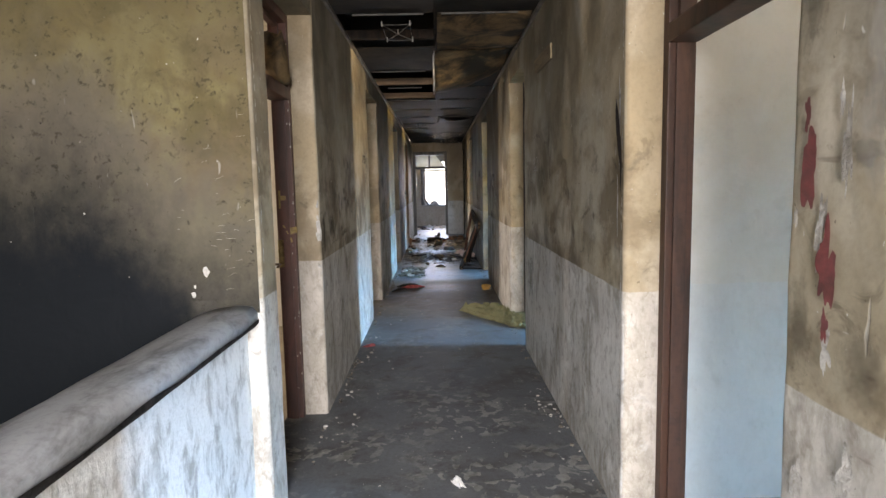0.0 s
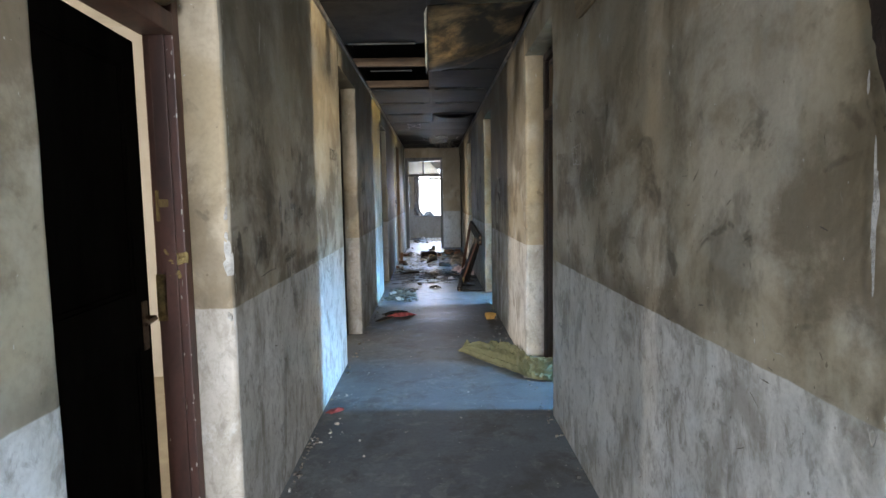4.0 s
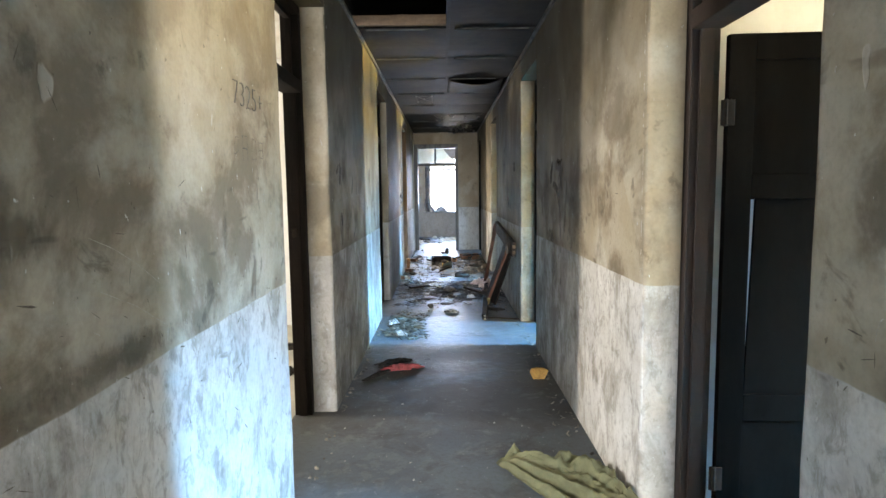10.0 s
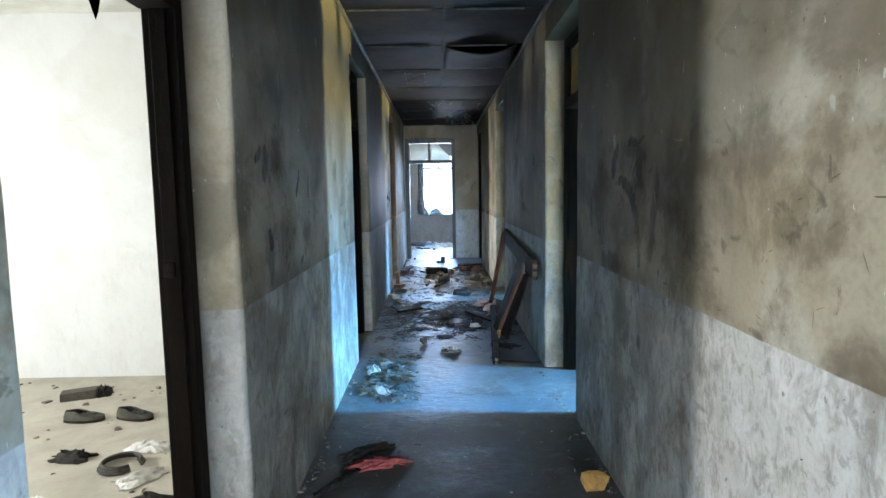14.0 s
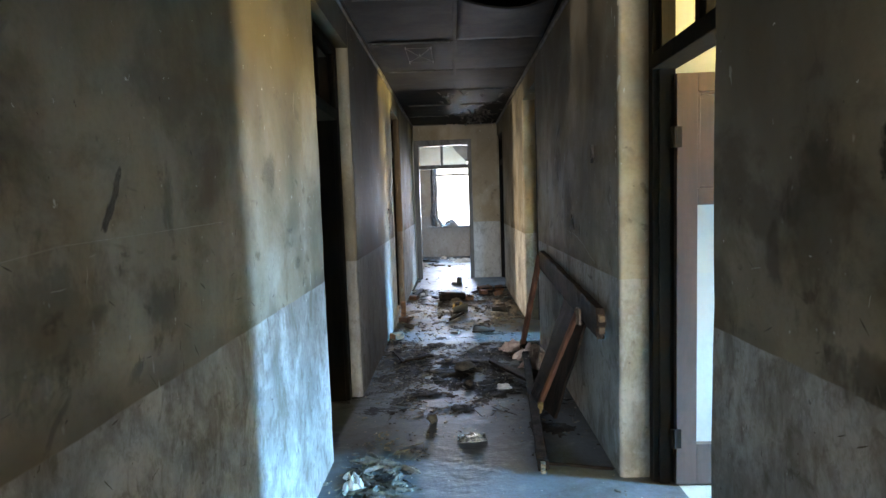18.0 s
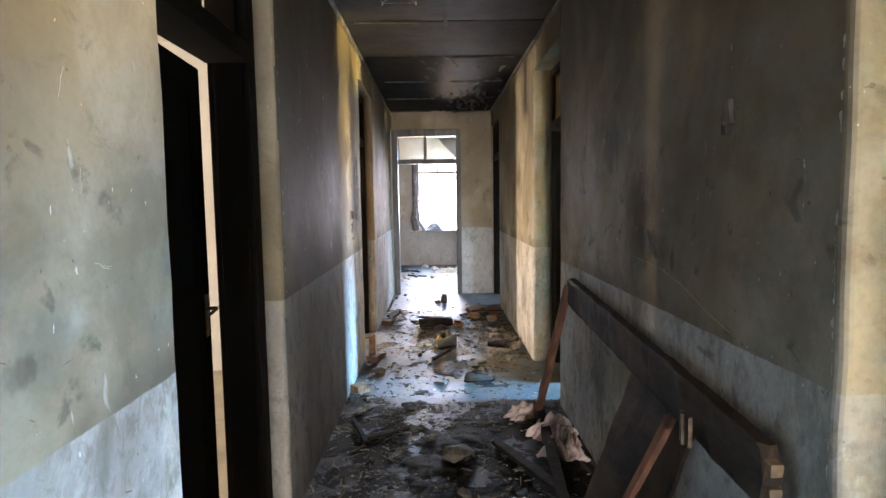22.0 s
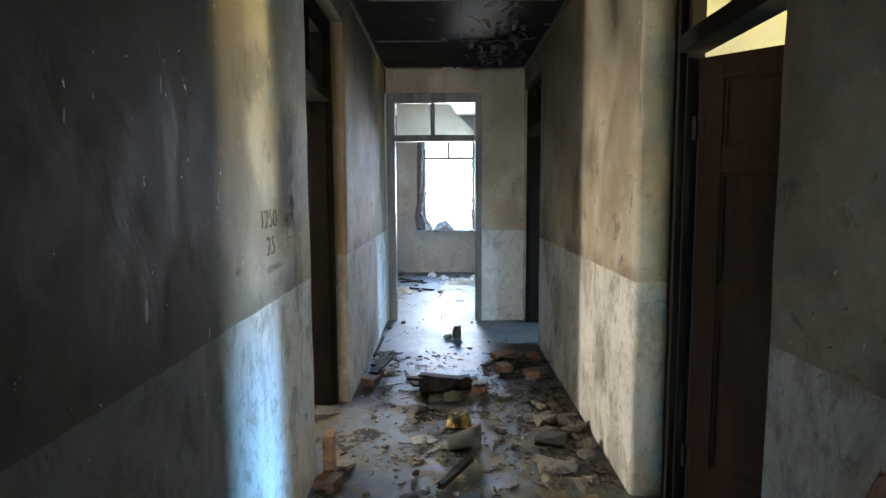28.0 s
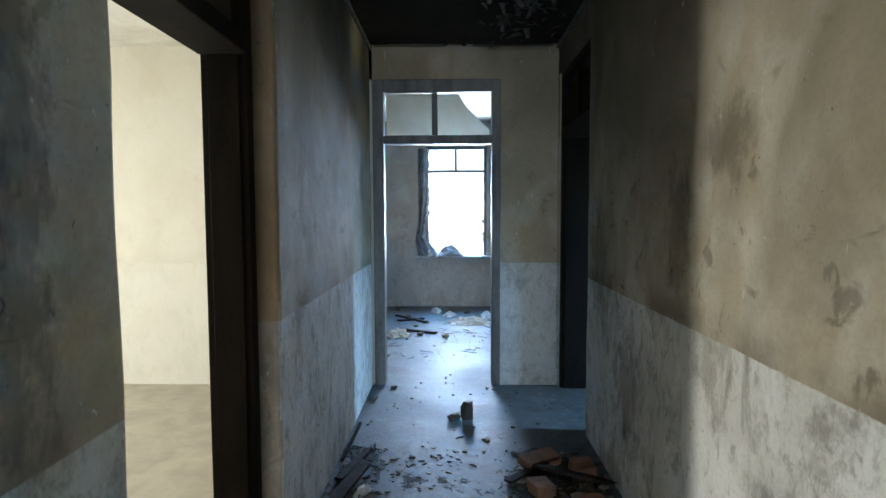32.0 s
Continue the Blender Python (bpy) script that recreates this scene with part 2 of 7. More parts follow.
    fleck = g.ramp(g.noise(44, 2, 0.5, g.scaled(1, 1, 0.8)), 0.73, 0.76)
    colour = g.mix(g.math("MULTIPLY", fleck, 0.55 * min(1.0, grime * 1.3)), colour, (0.06, 0.045, 0.03))
    colour = g.mix(g.ramp(fine, 0.4, 0.7, 0.0, min(0.14, 0.3 * grime)), colour, (0.12, 0.10, 0.075))
    if black_low:        # goes black towards the bottom, less so near the corner
        low_edge = g.math("ADD", z, g.math("MULTIPLY", g.math("SUBTRACT", g.noise(1.3, 4, 0.5, g.scaled(1, 1, 0.5)), 0.5), 0.5))
        low_edge = g.math("ADD", low_edge, g.math("MULTIPLY", g.math("SUBTRACT", g.noise(9, 7, 0.7, g.scaled(1, 1, 0.7)), 0.5), 0.55))
        low_edge = g.math("ADD", low_edge, g.ramp(g.axis(0), -0.95, -0.3, 0.0, 0.5))
        grey = g.ramp(low_edge, 1.8, 2.35, 0.7, 0.0)
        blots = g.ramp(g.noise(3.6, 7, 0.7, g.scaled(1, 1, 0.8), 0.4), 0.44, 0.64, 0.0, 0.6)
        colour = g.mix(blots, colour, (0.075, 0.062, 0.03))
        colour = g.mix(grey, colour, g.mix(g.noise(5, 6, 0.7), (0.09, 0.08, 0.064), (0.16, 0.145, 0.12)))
        colour = g.mix(g.ramp(g.noise(24, 3, 0.55, None, 0.2), 0.68, 0.73, 0.0, 0.7), colour, (0.035, 0.028, 0.018))
        spatter = g.math("MULTIPLY", g.ramp(g.noise(24, 6, 0.75, None, 0.3), 0.55, 0.62), g.ramp(g.noise(2.2, 5, 0.65, None, 0.4), 0.40, 0.58))
        colour = g.mix(g.math("MULTIPLY", spatter, 0.75), colour, (0.045, 0.037, 0.022))
        colour = g.mix(g.ramp(low_edge, 1.2, 2.1, 1.0, 0.0), colour, (0.006, 0.008, 0.010))
    bump = g.math("ADD", g.math("MULTIPLY", g.noise(4.2, 3, 0.5, None, 0.6), 1.9), g.math("ADD", g.math("MULTIPLY", fine, 0.12), g.math("ADD", g.math("MULTIPLY", pale, -0.5), g.math("MULTIPLY", wash, 0.2))))
    g.bsdf.inputs["Specular IOR Level"].default_value = 0.16
    return g.done(colour, g.ramp(patch, 0.3, 0.7, 0.72, 0.92), bump, 0.4, 0.012)


WALL = wall_paint("smoked_two_tone_paint", (0.50, 0.45, 0.36), (0.66, 0.645, 0.61), 0.84, 0.78, 0.85)
# lighter orange-cream copy of the wall paint: light on the reveals put into colour
LITREVEAL = wall_paint("lightened_orange_cream_reveal_paint", (0.50, 0.415, 0.305), (0.54, 0.49, 0.43), 0.14, 0.6)
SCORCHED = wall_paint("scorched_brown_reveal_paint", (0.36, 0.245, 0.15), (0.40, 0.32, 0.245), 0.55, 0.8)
ENDWALL = wall_paint("pale_end_wall_paint", (0.58, 0.475, 0.365), (0.64, 0.62, 0.60), 0.5, 0.5)
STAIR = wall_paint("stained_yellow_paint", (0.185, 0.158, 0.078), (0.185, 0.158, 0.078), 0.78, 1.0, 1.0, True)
ROOM = wall_paint("whitewashed_room_paint", (0.62, 0.62, 0.59), (0.585, 0.61, 0.605), 0.03, 0.10, 0.2)
ROOM_L = wall_paint("whitewashed_plaster", (0.66, 0.66, 0.645), (0.65, 0.645, 0.625), 0.03, 0.10, 0.2)
ROOM_C = wall_paint("cream_room_wash", (0.64, 0.61, 0.53), (0.635, 0.61, 0.54), 0.04, 0.10, 0.2)
ENDROOM = wall_paint("smoked_end_room_paint", (0.46, 0.43, 0.39), (0.40, 0.39, 0.38), 0.45, 0.4, 0.4)


def plain(name, colour, dark, scale=12.0, rough=0.8, strength=0.3, stretch=(1, 1, 1), low=0.35, high=0.7, metal=0.0, gloss=0.5):
    g = Nodes(name)
    tex = g.noise(scale, 6, 0.65, g.scaled(*stretch), 0.4)
    fine = g.noise(scale * 6, 4, 0.6)
    col = g.mix(g.ramp(tex, low, high), colour, dark)
    col = g.mix(g.ramp(fine, 0.45, 0.75, 0, 0.35), col, dark)
    g.bsdf.inputs["Specular IOR Level"].default_value = gloss
    return g.done(col, rough, g.math("ADD", tex, g.math("MULTIPLY", fine, 0.4)), strength, 0.01, metal)


def stain(name, colour, strength):
    """A rubbed mark with soft ragged edges, over whatever lies under it."""
    g = Nodes(name)
    where = g.add("ShaderNodeTexCoord").outputs["Generated"]
    mid = g.add("ShaderNodeVectorMath")
    mid.operation = "SUBTRACT"
    g.put(mid.inputs[0], where)
    mid.inputs[1].default_value = (0.5, 0.5, 0.0)
    flat = g.add("ShaderNodeVectorMath")
    flat.operation = "MULTIPLY"
    g.put(flat.inputs[0], mid.outputs[0])
    flat.inputs[1].default_value = (1, 1, 0)
    far = g.add("ShaderNodeVectorMath")
    far.operation = "LENGTH"
    g.put(far.inputs[0], flat.outputs[0])
    rag = g.math("ADD", far.outputs["Value"], g.math("MULTIPLY", g.math("SUBTRACT", g.noise(15, 7, 0.72, g.scaled(1, 1, 0.6)), 0.5), 0.9))
    g.put(g.bsdf.inputs["Alpha"], g.math("MULTIPLY", g.math("MULTIPLY", g.ramp(rag, 0.12, 0.34, 1.0, 0.0), g.ramp(far.outputs["Value"], 0.40, 0.49, 1.0, 0.0)), strength))
    g.bsdf.inputs["Specular IOR Level"].default_value = 0.2
    return g.done(g.mix(g.noise(40, 4), colour, tuple(c * 0.7 for c in colour)), 0.9)


def floor_paint():
    """Worn grey screed with flaked darker skin, dust, wet ash stains and half-dry shiny patches."""
    g = Nodes("worn_screed")
    y = g.axis(1)
    flake = g.noise(12, 3, 0.5, None, 0.5)
    skin = g.math("MULTIPLY", g.ramp(flake, 0.53, 0.56), g.math("MULTIPLY", g.ramp(g.noise(1.3, 4, 0.6), 0.44, 0.58), g.ramp(y, 3.6, 5.2, 1.0, 0.12)))
    fine = g.noise(40, 5, 0.7)
    col = g.mix(g.ramp(g.noise(0.8, 4, 0.6), 0.4, 0.65), g.mix(g.ramp(y, 4.5, 6.0), (0.098, 0.104, 0.110), (0.084, 0.097, 0.108)), g.mix(g.ramp(y, 4.5, 6.0), (0.135, 0.142, 0.146), (0.112, 0.128, 0.140)))
    col = g.mix(skin, col, (0.27, 0.265, 0.245))
    unlit_brown = g.math("MULTIPLY", g.math("MULTIPLY", g.ramp(y, 7.4, 8.2), g.ramp(y, 9.4, 9.9, 1.0, 0.0)), g.ramp(g.noise(1.4, 5, 0.6), 0.35, 0.5))     # unlit floor between two doors' light, its brown shade put into the colour
    col = g.mix(g.math("MULTIPLY", unlit_brown, 0.75), col, (0.085, 0.072, 0.055))
    col = g.mix(g.ramp(g.noise(2.6, 7, 0.72, None, 0.3), 0.46, 0.66, 0.0, 0.75), col, (0.062, 0.056, 0.047))
    col = g.mix(g.ramp(g.noise(5.5, 7, 0.7, None, 0.3), 0.54, 0.68, 0.0, 0.45), col, (0.20, 0.20, 0.19))
    dust = g.math("MULTIPLY", g.math("MULTIPLY", g.ramp(y, 13.6, 14.6), g.ramp(y, 15.9, 16.7, 1.0, 0.0)), g.ramp(g.noise(4.5, 6, 0.62, g.scaled(1, 0.8, 1), 0.7), 0.50, 0.54))
    col = g.mix(g.math("MULTIPLY", dust, 0.85), col, g.mix(fine, (0.20, 0.165, 0.12), (0.13, 0.105, 0.075)))
    # soaked ash: black blots with ragged edges
    near = g.math("MULTIPLY", g.ramp(y, 11.3, 12.5), g.ramp(y, 13.2, 14.4, 1.0, 0.0))
    heaps = g.math("MULTIPLY", g.ramp(y, 14.4, 15.6), g.ramp(y, 16.8, 17.3, 1.0, 0.0))
    reach = g.math("ADD", g.math("MULTIPLY", near, 0.17), g.math("MULTIPLY", heaps, 0.09))
    blot = g.ramp(g.math("ADD", g.noise(3.6, 9, 0.72, None, 0.5), reach), 0.635, 0.665)
    blot = g.math("MULTIPLY", blot, g.ramp(reach, 0.0, 0.05))
    col = g.mix(blot, col, (0.026, 0.022, 0.019))
    col = g.mix(g.ramp(fine, 0.42, 0.75, 0.0, 0.4), col, (0.06, 0.055, 0.05))
    col = g.mix(g.ramp(g.noise(55, 1, 0.4), 0.75, 0.78, 0.0, 0.6), col, (0.5, 0.48, 0.44))
    g.bsdf.inputs["Specular IOR Level"].default_value = 0.14
    wet = g.math("MULTIPLY", g.ramp(g.noise(1.3, 3, 0.5), 0.3, 0.65), g.ramp(y, 7.8, 9.6))
    film = g.math("MULTIPLY", wet, g.ramp(y, 13.4, 14.4, 1.0, 0.0))     # a damp film over the burnt stretch
    rough = g.math("MAXIMUM", g.math("SUBTRACT", g.ramp(wet, 0.0, 1.0, 0.62, 0.54), g.math("MULTIPLY", film, 0.06)), g.math("MAXIMUM", g.math("MULTIPLY", blot, 0.8), g.math("MULTIPLY", dust, 0.85)))
    bump = g.math("ADD", g.math("MULTIPLY", g.math("ADD", skin, blot), 0.35), g.math("ADD", g.math("MULTIPLY", g.noise(6, 3), 0.5), g.math("ADD", g.math("MULTIPLY", fine, 0.25), g.math("MULTIPLY", g.math("MULTIPLY", g.noise(14, 3, 0.6, g.scaled(0.8, 1.3, 1)), film), 1.1))))
    return g.done(col, rough, bump, 0.55, 0.012)


def pieces(name, colours, dark, rough=0.85, by_island=False, scale=25):
    """Loose pieces: each takes its tone by chance between two colours."""
    g = Nodes(name)
    col = g.mix(g.island() if by_island else g.random(), *colours)
    tex = g.noise(scale, 5, 0.7)
    col = g.mix(g.ramp(tex, 0.42, 0.68, 0, 0.8), col, dark)
    return g.done(col, rough, tex, 0.5, 0.01)


FLOOR = floor_paint()
ROOMFLOOR = plain("dusty_room_floor", (0.40, 0.365, 0.295), (0.31, 0.28, 0.225), 4, 0.8, 0.15)
CEILING = plain("sooted_ceiling_board", (0.026, 0.022, 0.018), (0.009, 0.008, 0.007), 3.5, 0.75, 0.35, gloss=0.16)
ASHWHITE = plain("bare_board_edge", (0.55, 0.53, 0.48), (0.14, 0.13, 0.11), 9, 0.8)
BURNTBOARD = plain("scorched_hardboard", (0.20, 0.13, 0.065), (0.022, 0.017, 0.012), 3.2, 0.7, 0.3, (1, 1, 1), 0.34, 0.6, gloss=0.25)
WHITECEIL = plain("limewashed_ceiling", (0.76, 0.75, 0.7), (0.6, 0.58, 0.52), 3, 0.9, 0.15)
VOID = plain("black_slab", (0.03, 0.028, 0.026), (0.015, 0.015, 0.015), 4, 0.9)
FRAME = plain("oxblood_frame_paint", (0.082, 0.038, 0.025), (0.026, 0.017, 0.013), 7, 0.55, 0.25, (1, 1, 0.2), gloss=0.3)
SOOTFRAME = plain("charred_frame_paint", (0.020, 0.014, 0.011), (0.008, 0.007, 0.006), 7, 0.75, 0.3, (1, 1, 0.2), gloss=0.12)
GREYFRAME = plain("smoked_grey_frame_paint", (0.17, 0.155, 0.14), (0.05, 0.045, 0.04), 7, 0.55, 0.3, (1, 1, 0.2))
DOORBROWN = plain("brown_door_paint", (0.115, 0.062, 0.05), (0.06, 0.034, 0.028), 5, 0.5, 0.2, (1, 1, 0.2))
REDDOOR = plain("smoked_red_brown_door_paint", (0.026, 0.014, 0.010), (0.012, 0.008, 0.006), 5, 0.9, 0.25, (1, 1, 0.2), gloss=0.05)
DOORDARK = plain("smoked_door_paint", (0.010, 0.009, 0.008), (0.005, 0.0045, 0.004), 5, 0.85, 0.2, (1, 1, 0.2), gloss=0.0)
TIMBER = plain("raw_joist_timber", (0.30, 0.19, 0.11), (0.09, 0.055, 0.035), 6, 0.8, 0.3, (0.15, 1, 1))
RAWWOOD = plain("splintered_yellow_wood", (0.42, 0.30, 0.12), (0.18, 0.11, 0.045), 40, 0.8, 0.5, (1, 1, 0.3))
CHAR = plain("charred_wood", (0.032, 0.021, 0.015), (0.008, 0.007, 0.006), 14, 0.85, 0.7, (1, 1, 0.3), gloss=0.2)
BROWNCHAR = plain("scorched_brown_wood", (0.062, 0.040, 0.028), (0.013, 0.010, 0.008), 9, 0.75, 0.5, (1, 0.3, 1), gloss=0.25)
REDWOOD = plain("split_red_wood", (0.22, 0.09, 0.05), (0.06, 0.028, 0.02), 18, 0.7, 0.5, (1, 1, 0.12))
LEDGE = plain("grey_cement_ledge", (0.33, 0.34, 0.35), (0.10, 0.10, 0.10), 7, 0.55, 0.4, (1, 0.5, 1), 0.46, 0.75)
CURTAIN = plain("scorched_grey_cotton", (0.26, 0.25, 0.25), (0.12, 0.115, 0.11), 9, 0.95, 0.2)
DARKSTRIP = plain("dark_ledge_strip", (0.085, 0.082, 0.08), (0.02, 0.02, 0.02), 16, 0.9, 0.5, gloss=0.2)
LIMEWALL = plain("flaking_whitewash", (0.74, 0.75, 0.74), (0.36, 0.36, 0.34), 13, 0.85, 0.7, (1, 1, 0.5), 0.45, 0.68)
DARKFRAME = plain("dark_brown_frame_paint", (0.032, 0.019, 0.016), (0.014, 0.010, 0.009), 7, 0.6, 0.25, (1, 1, 0.2), gloss=0.25)
# worn red-brown frame paint, brightened to carry the landing's light on the jamb
LITFRAME = plain("lit_worn_red_brown_frame_paint", (0.135, 0.058, 0.044), (0.055, 0.030, 0.025), 6, 0.5, 0.25, (1, 1, 0.25), 0.42, 0.72)
KHAKI = plain("khaki_canvas", (0.15, 0.145, 0.072), (0.10, 0.097, 0.048), 9, 0.9, 0.15)
TEAL = plain("faded_teal_cotton", (0.07, 0.15, 0.13), (0.03, 0.07, 0.065), 9, 0.9, 0.15)
PINK = None
METAL = plain("rusted_steel", (0.20, 0.14, 0.10), (0.07, 0.045, 0.03), 30, 0.5, 0.3, (1, 1, 1), 0.35, 0.7, 0.6)
BRASS = plain("tarnished_brass", (0.36, 0.25, 0.10), (0.12, 0.08, 0.03), 30, 0.45, 0.2, (1, 1, 1), 0.35, 0.7, 0.7)
PAPER = plain("crumpled_paper", (0.74, 0.72, 0.68), (0.45, 0.43, 0.4), 20, 0.9, 0.2)
CHALK = plain("chalk", (0.68, 0.66, 0.60), (0.42, 0.40, 0.35), 120, 0.95)
SOOTYSTRIP = plain("sooty_joint_strip", (0.10, 0.095, 0.085), (0.035, 0.032, 0.028), 9, 0.75)
PLANK = plain("tan_plank", (0.30, 0.225, 0.13), (0.13, 0.09, 0.05), 7, 0.8, 0.3, (1, 0.15, 1))
DULLWIRE = plain("dull_bracket_wire", (0.22, 0.21, 0.185), (0.05, 0.047, 0.042), 14, 0.7)
SCRATCH = plain("scratched_paint", (0.50, 0.47, 0.40), (0.30, 0.28, 0.23), 60, 0.95)
ORANGE = plain("bright_orange_brick", (0.52, 0.28, 0.07), (0.30, 0.14, 0.04), 20, 0.9, 0.4)
CHARCOAL = plain("charcoal_mark", (0.055, 0.05, 0.042), (0.13, 0.115, 0.095), 60, 0.95)
SCUFFMARK = plain("dark_scuff", (0.075, 0.060, 0.042), (0.15, 0.125, 0.095), 80, 0.95)
REDPAINT = plain("exposed_red_coat", (0.21, 0.05, 0.048), (0.10, 0.035, 0.03), 16, 0.6)
DARKSTAIN = stain("soot_smudge", (0.06, 0.046, 0.030), 0.36)
FAINTSTAIN = stain("faint_smudge", (0.08, 0.064, 0.045), 0.3)
g = Nodes("dragged_soot")
split_uv = g.add("ShaderNodeSeparateXYZ")
g.put(split_uv.inputs[0], g.add("ShaderNodeTexCoord").outputs["UV"])
inset = g.math("SUBTRACT", 1.0, g.math("MULTIPLY", g.math("ABSOLUTE", g.math("SUBTRACT", split_uv.outputs[0], 0.5)), 2.0))
inset = g.math("MINIMUM", inset, g.math("MULTIPLY", g.math("SUBTRACT", 0.5, g.math("ABSOLUTE", g.math("SUBTRACT", split_uv.outputs[1], 0.5))), 6.0))
ragged = g.math("ADD", inset, g.math("MULTIPLY", g.math("SUBTRACT", g.noise(26, 6, 0.7, g.scaled(1, 1, 0.7)), 0.5), 1.5))
g.put(g.bsdf.inputs["Alpha"], g.math("MULTIPLY", g.math("MULTIPLY", g.ramp(ragged, 0.16, 0.62), g.ramp(inset, 0.0, 0.12)), g.ramp(g.noise(6, 5, 0.6, g.scaled(1, 1, 0.5)), 0.3, 0.62, 0.35, 0.72)))
DRAGGED = g.done(g.mix(g.noise(30, 4), (0.040, 0.032, 0.022), (0.065, 0.05, 0.034)), 0.85)
PALESTAIN = stain("rubbed_pale_plaster", (0.52, 0.50, 0.45), 0.4)
SOOTPEEL = plain("curled_ceiling_paint", (0.30, 0.28, 0.26), (0.06, 0.055, 0.05), 14, 0.9)
RAW = plain("bared_plaster", (0.56, 0.54, 0.5), (0.2, 0.18, 0.15), 14, 0.9, 0.7)
WHITECHIP = plain("white_plaster_chip", (0.62, 0.59, 0.52), (0.36, 0.33, 0.28), 30, 0.9, 0.5)
BRICK = pieces("loose_brick", ((0.16, 0.072, 0.042), (0.36, 0.175, 0.085)), (0.05, 0.04, 0.035), 0.9, False, 11)
RUBBLE = pieces("broken_plaster_and_stone", ((0.24, 0.20, 0.155), (0.05, 0.04, 0.03)), (0.04, 0.035, 0.03))
DUST = plain("ashy_plaster_dust", (0.15, 0.13, 0.105), (0.04, 0.035, 0.03), 9, 0.95, 0.6, gloss=0.2)
GRAVEL = pieces("small_debris", ((0.30, 0.26, 0.2), (0.035, 0.03, 0.027)), (0.03, 0.026, 0.022), 0.85, True)
WHITEBITS = pieces("pale_flakes", ((0.48, 0.46, 0.41), (0.24, 0.22, 0.19)), (0.25, 0.23, 0.2), 0.85, True)
ASH = plain("wet_ash", (0.04, 0.033, 0.026), (0.012, 0.011, 0.010), 22, 0.8, 0.8, gloss=0.2)
RAGPILE = pieces("scorched_rags", ((0.20, 0.175, 0.135), (0.035, 0.03, 0.025)), (0.03, 0.03, 0.028), 0.9, True)
REDRAG = plain("red_rag", (0.46, 0.09, 0.08), (0.13, 0.03, 0.03), 14, 0.9)
RUBBER = plain("sooty_shoe_leather", (0.06, 0.055, 0.05), (0.025, 0.024, 0.022), 20, 0.55)
FOAM = plain("scorched_foam", (0.44, 0.29, 0.10), (0.03, 0.025, 0.02), 7, 0.95, 0.4, (1, 1, 1), 0.42, 0.56)
POT = plain("grey_green_plastic", (0.085, 0.083, 0.066), (0.05, 0.047, 0.038), 10, 0.8, gloss=0.15)
FOIL = plain("crushed_foil", (0.75, 0.76, 0.78), (0.5, 0.5, 0.52), 20, 0.25, 0.4, (1, 1, 1), 0.4, 0.7, 0.8)
EARTH = plain("dry_earth_and_grass", (0.27, 0.25, 0.12), (0.14, 0.15, 0.06), 1.5, 0.95)
GLASS = plain("dusty_glass_pane", (0.62, 0.56, 0.43), (0.52, 0.44, 0.28), 3, 0.45, 0.1)
GLASS.node_tree.nodes["Principled BSDF"].inputs["Transmission Weight"].default_value = 0.3


def printed_cloth():
    g = Nodes("pink_printed_cloth")
    spot = g.ramp(g.noise(34, 2, 0.5, None, 1.5), 0.5, 0.53)
    return g.done(g.mix(spot, (0.78, 0.60, 0.52), (0.62, 0.44, 0.38)), 0.9, g.noise(200, 2), 0.2, 0.003)


PINK = printed_cloth()


# ---- building helpers ----
def part(name, bm, material, parent=None, label="", smooth=False):
    """Links a bmesh as one mesh object, under a thing or a part."""
    data = bpy.data.meshes.new(name)
    bm.normal_update()
    bm.to_mesh(data)
    bm.free()
    data.materials.append(material)
    if smooth:
        for poly in data.polygons:
            poly.use_smooth = True
    ob = new(name, data)
    if parent:
        ob.parent = parent
    if label:
        tagged(ob, label)
    return ob


def block(x0, x1, y0, y1, z0, z1, bevel=0.0, into=None, m=None):
    """A box between two corners, with softened edges."""
    bm = into or bmesh.new()
    mat = Matrix.Translation(((x0 + x1) / 2, (y0 + y1) / 2, (z0 + z1) / 2)) @ Matrix.Diagonal((abs(x1 - x0), abs(y1 - y0), abs(z1 - z0), 1))
    made = bmesh.ops.create_cube(bm, size=1, matrix=(m @ mat) if m else mat)["verts"]
    if bevel:
        edges = list({e for v in made for e in v.link_edges})
        bmesh.ops.bevel(bm, geom=edges, offset=bevel, segments=2, affect="EDGES", profile=0.6)
    return bm


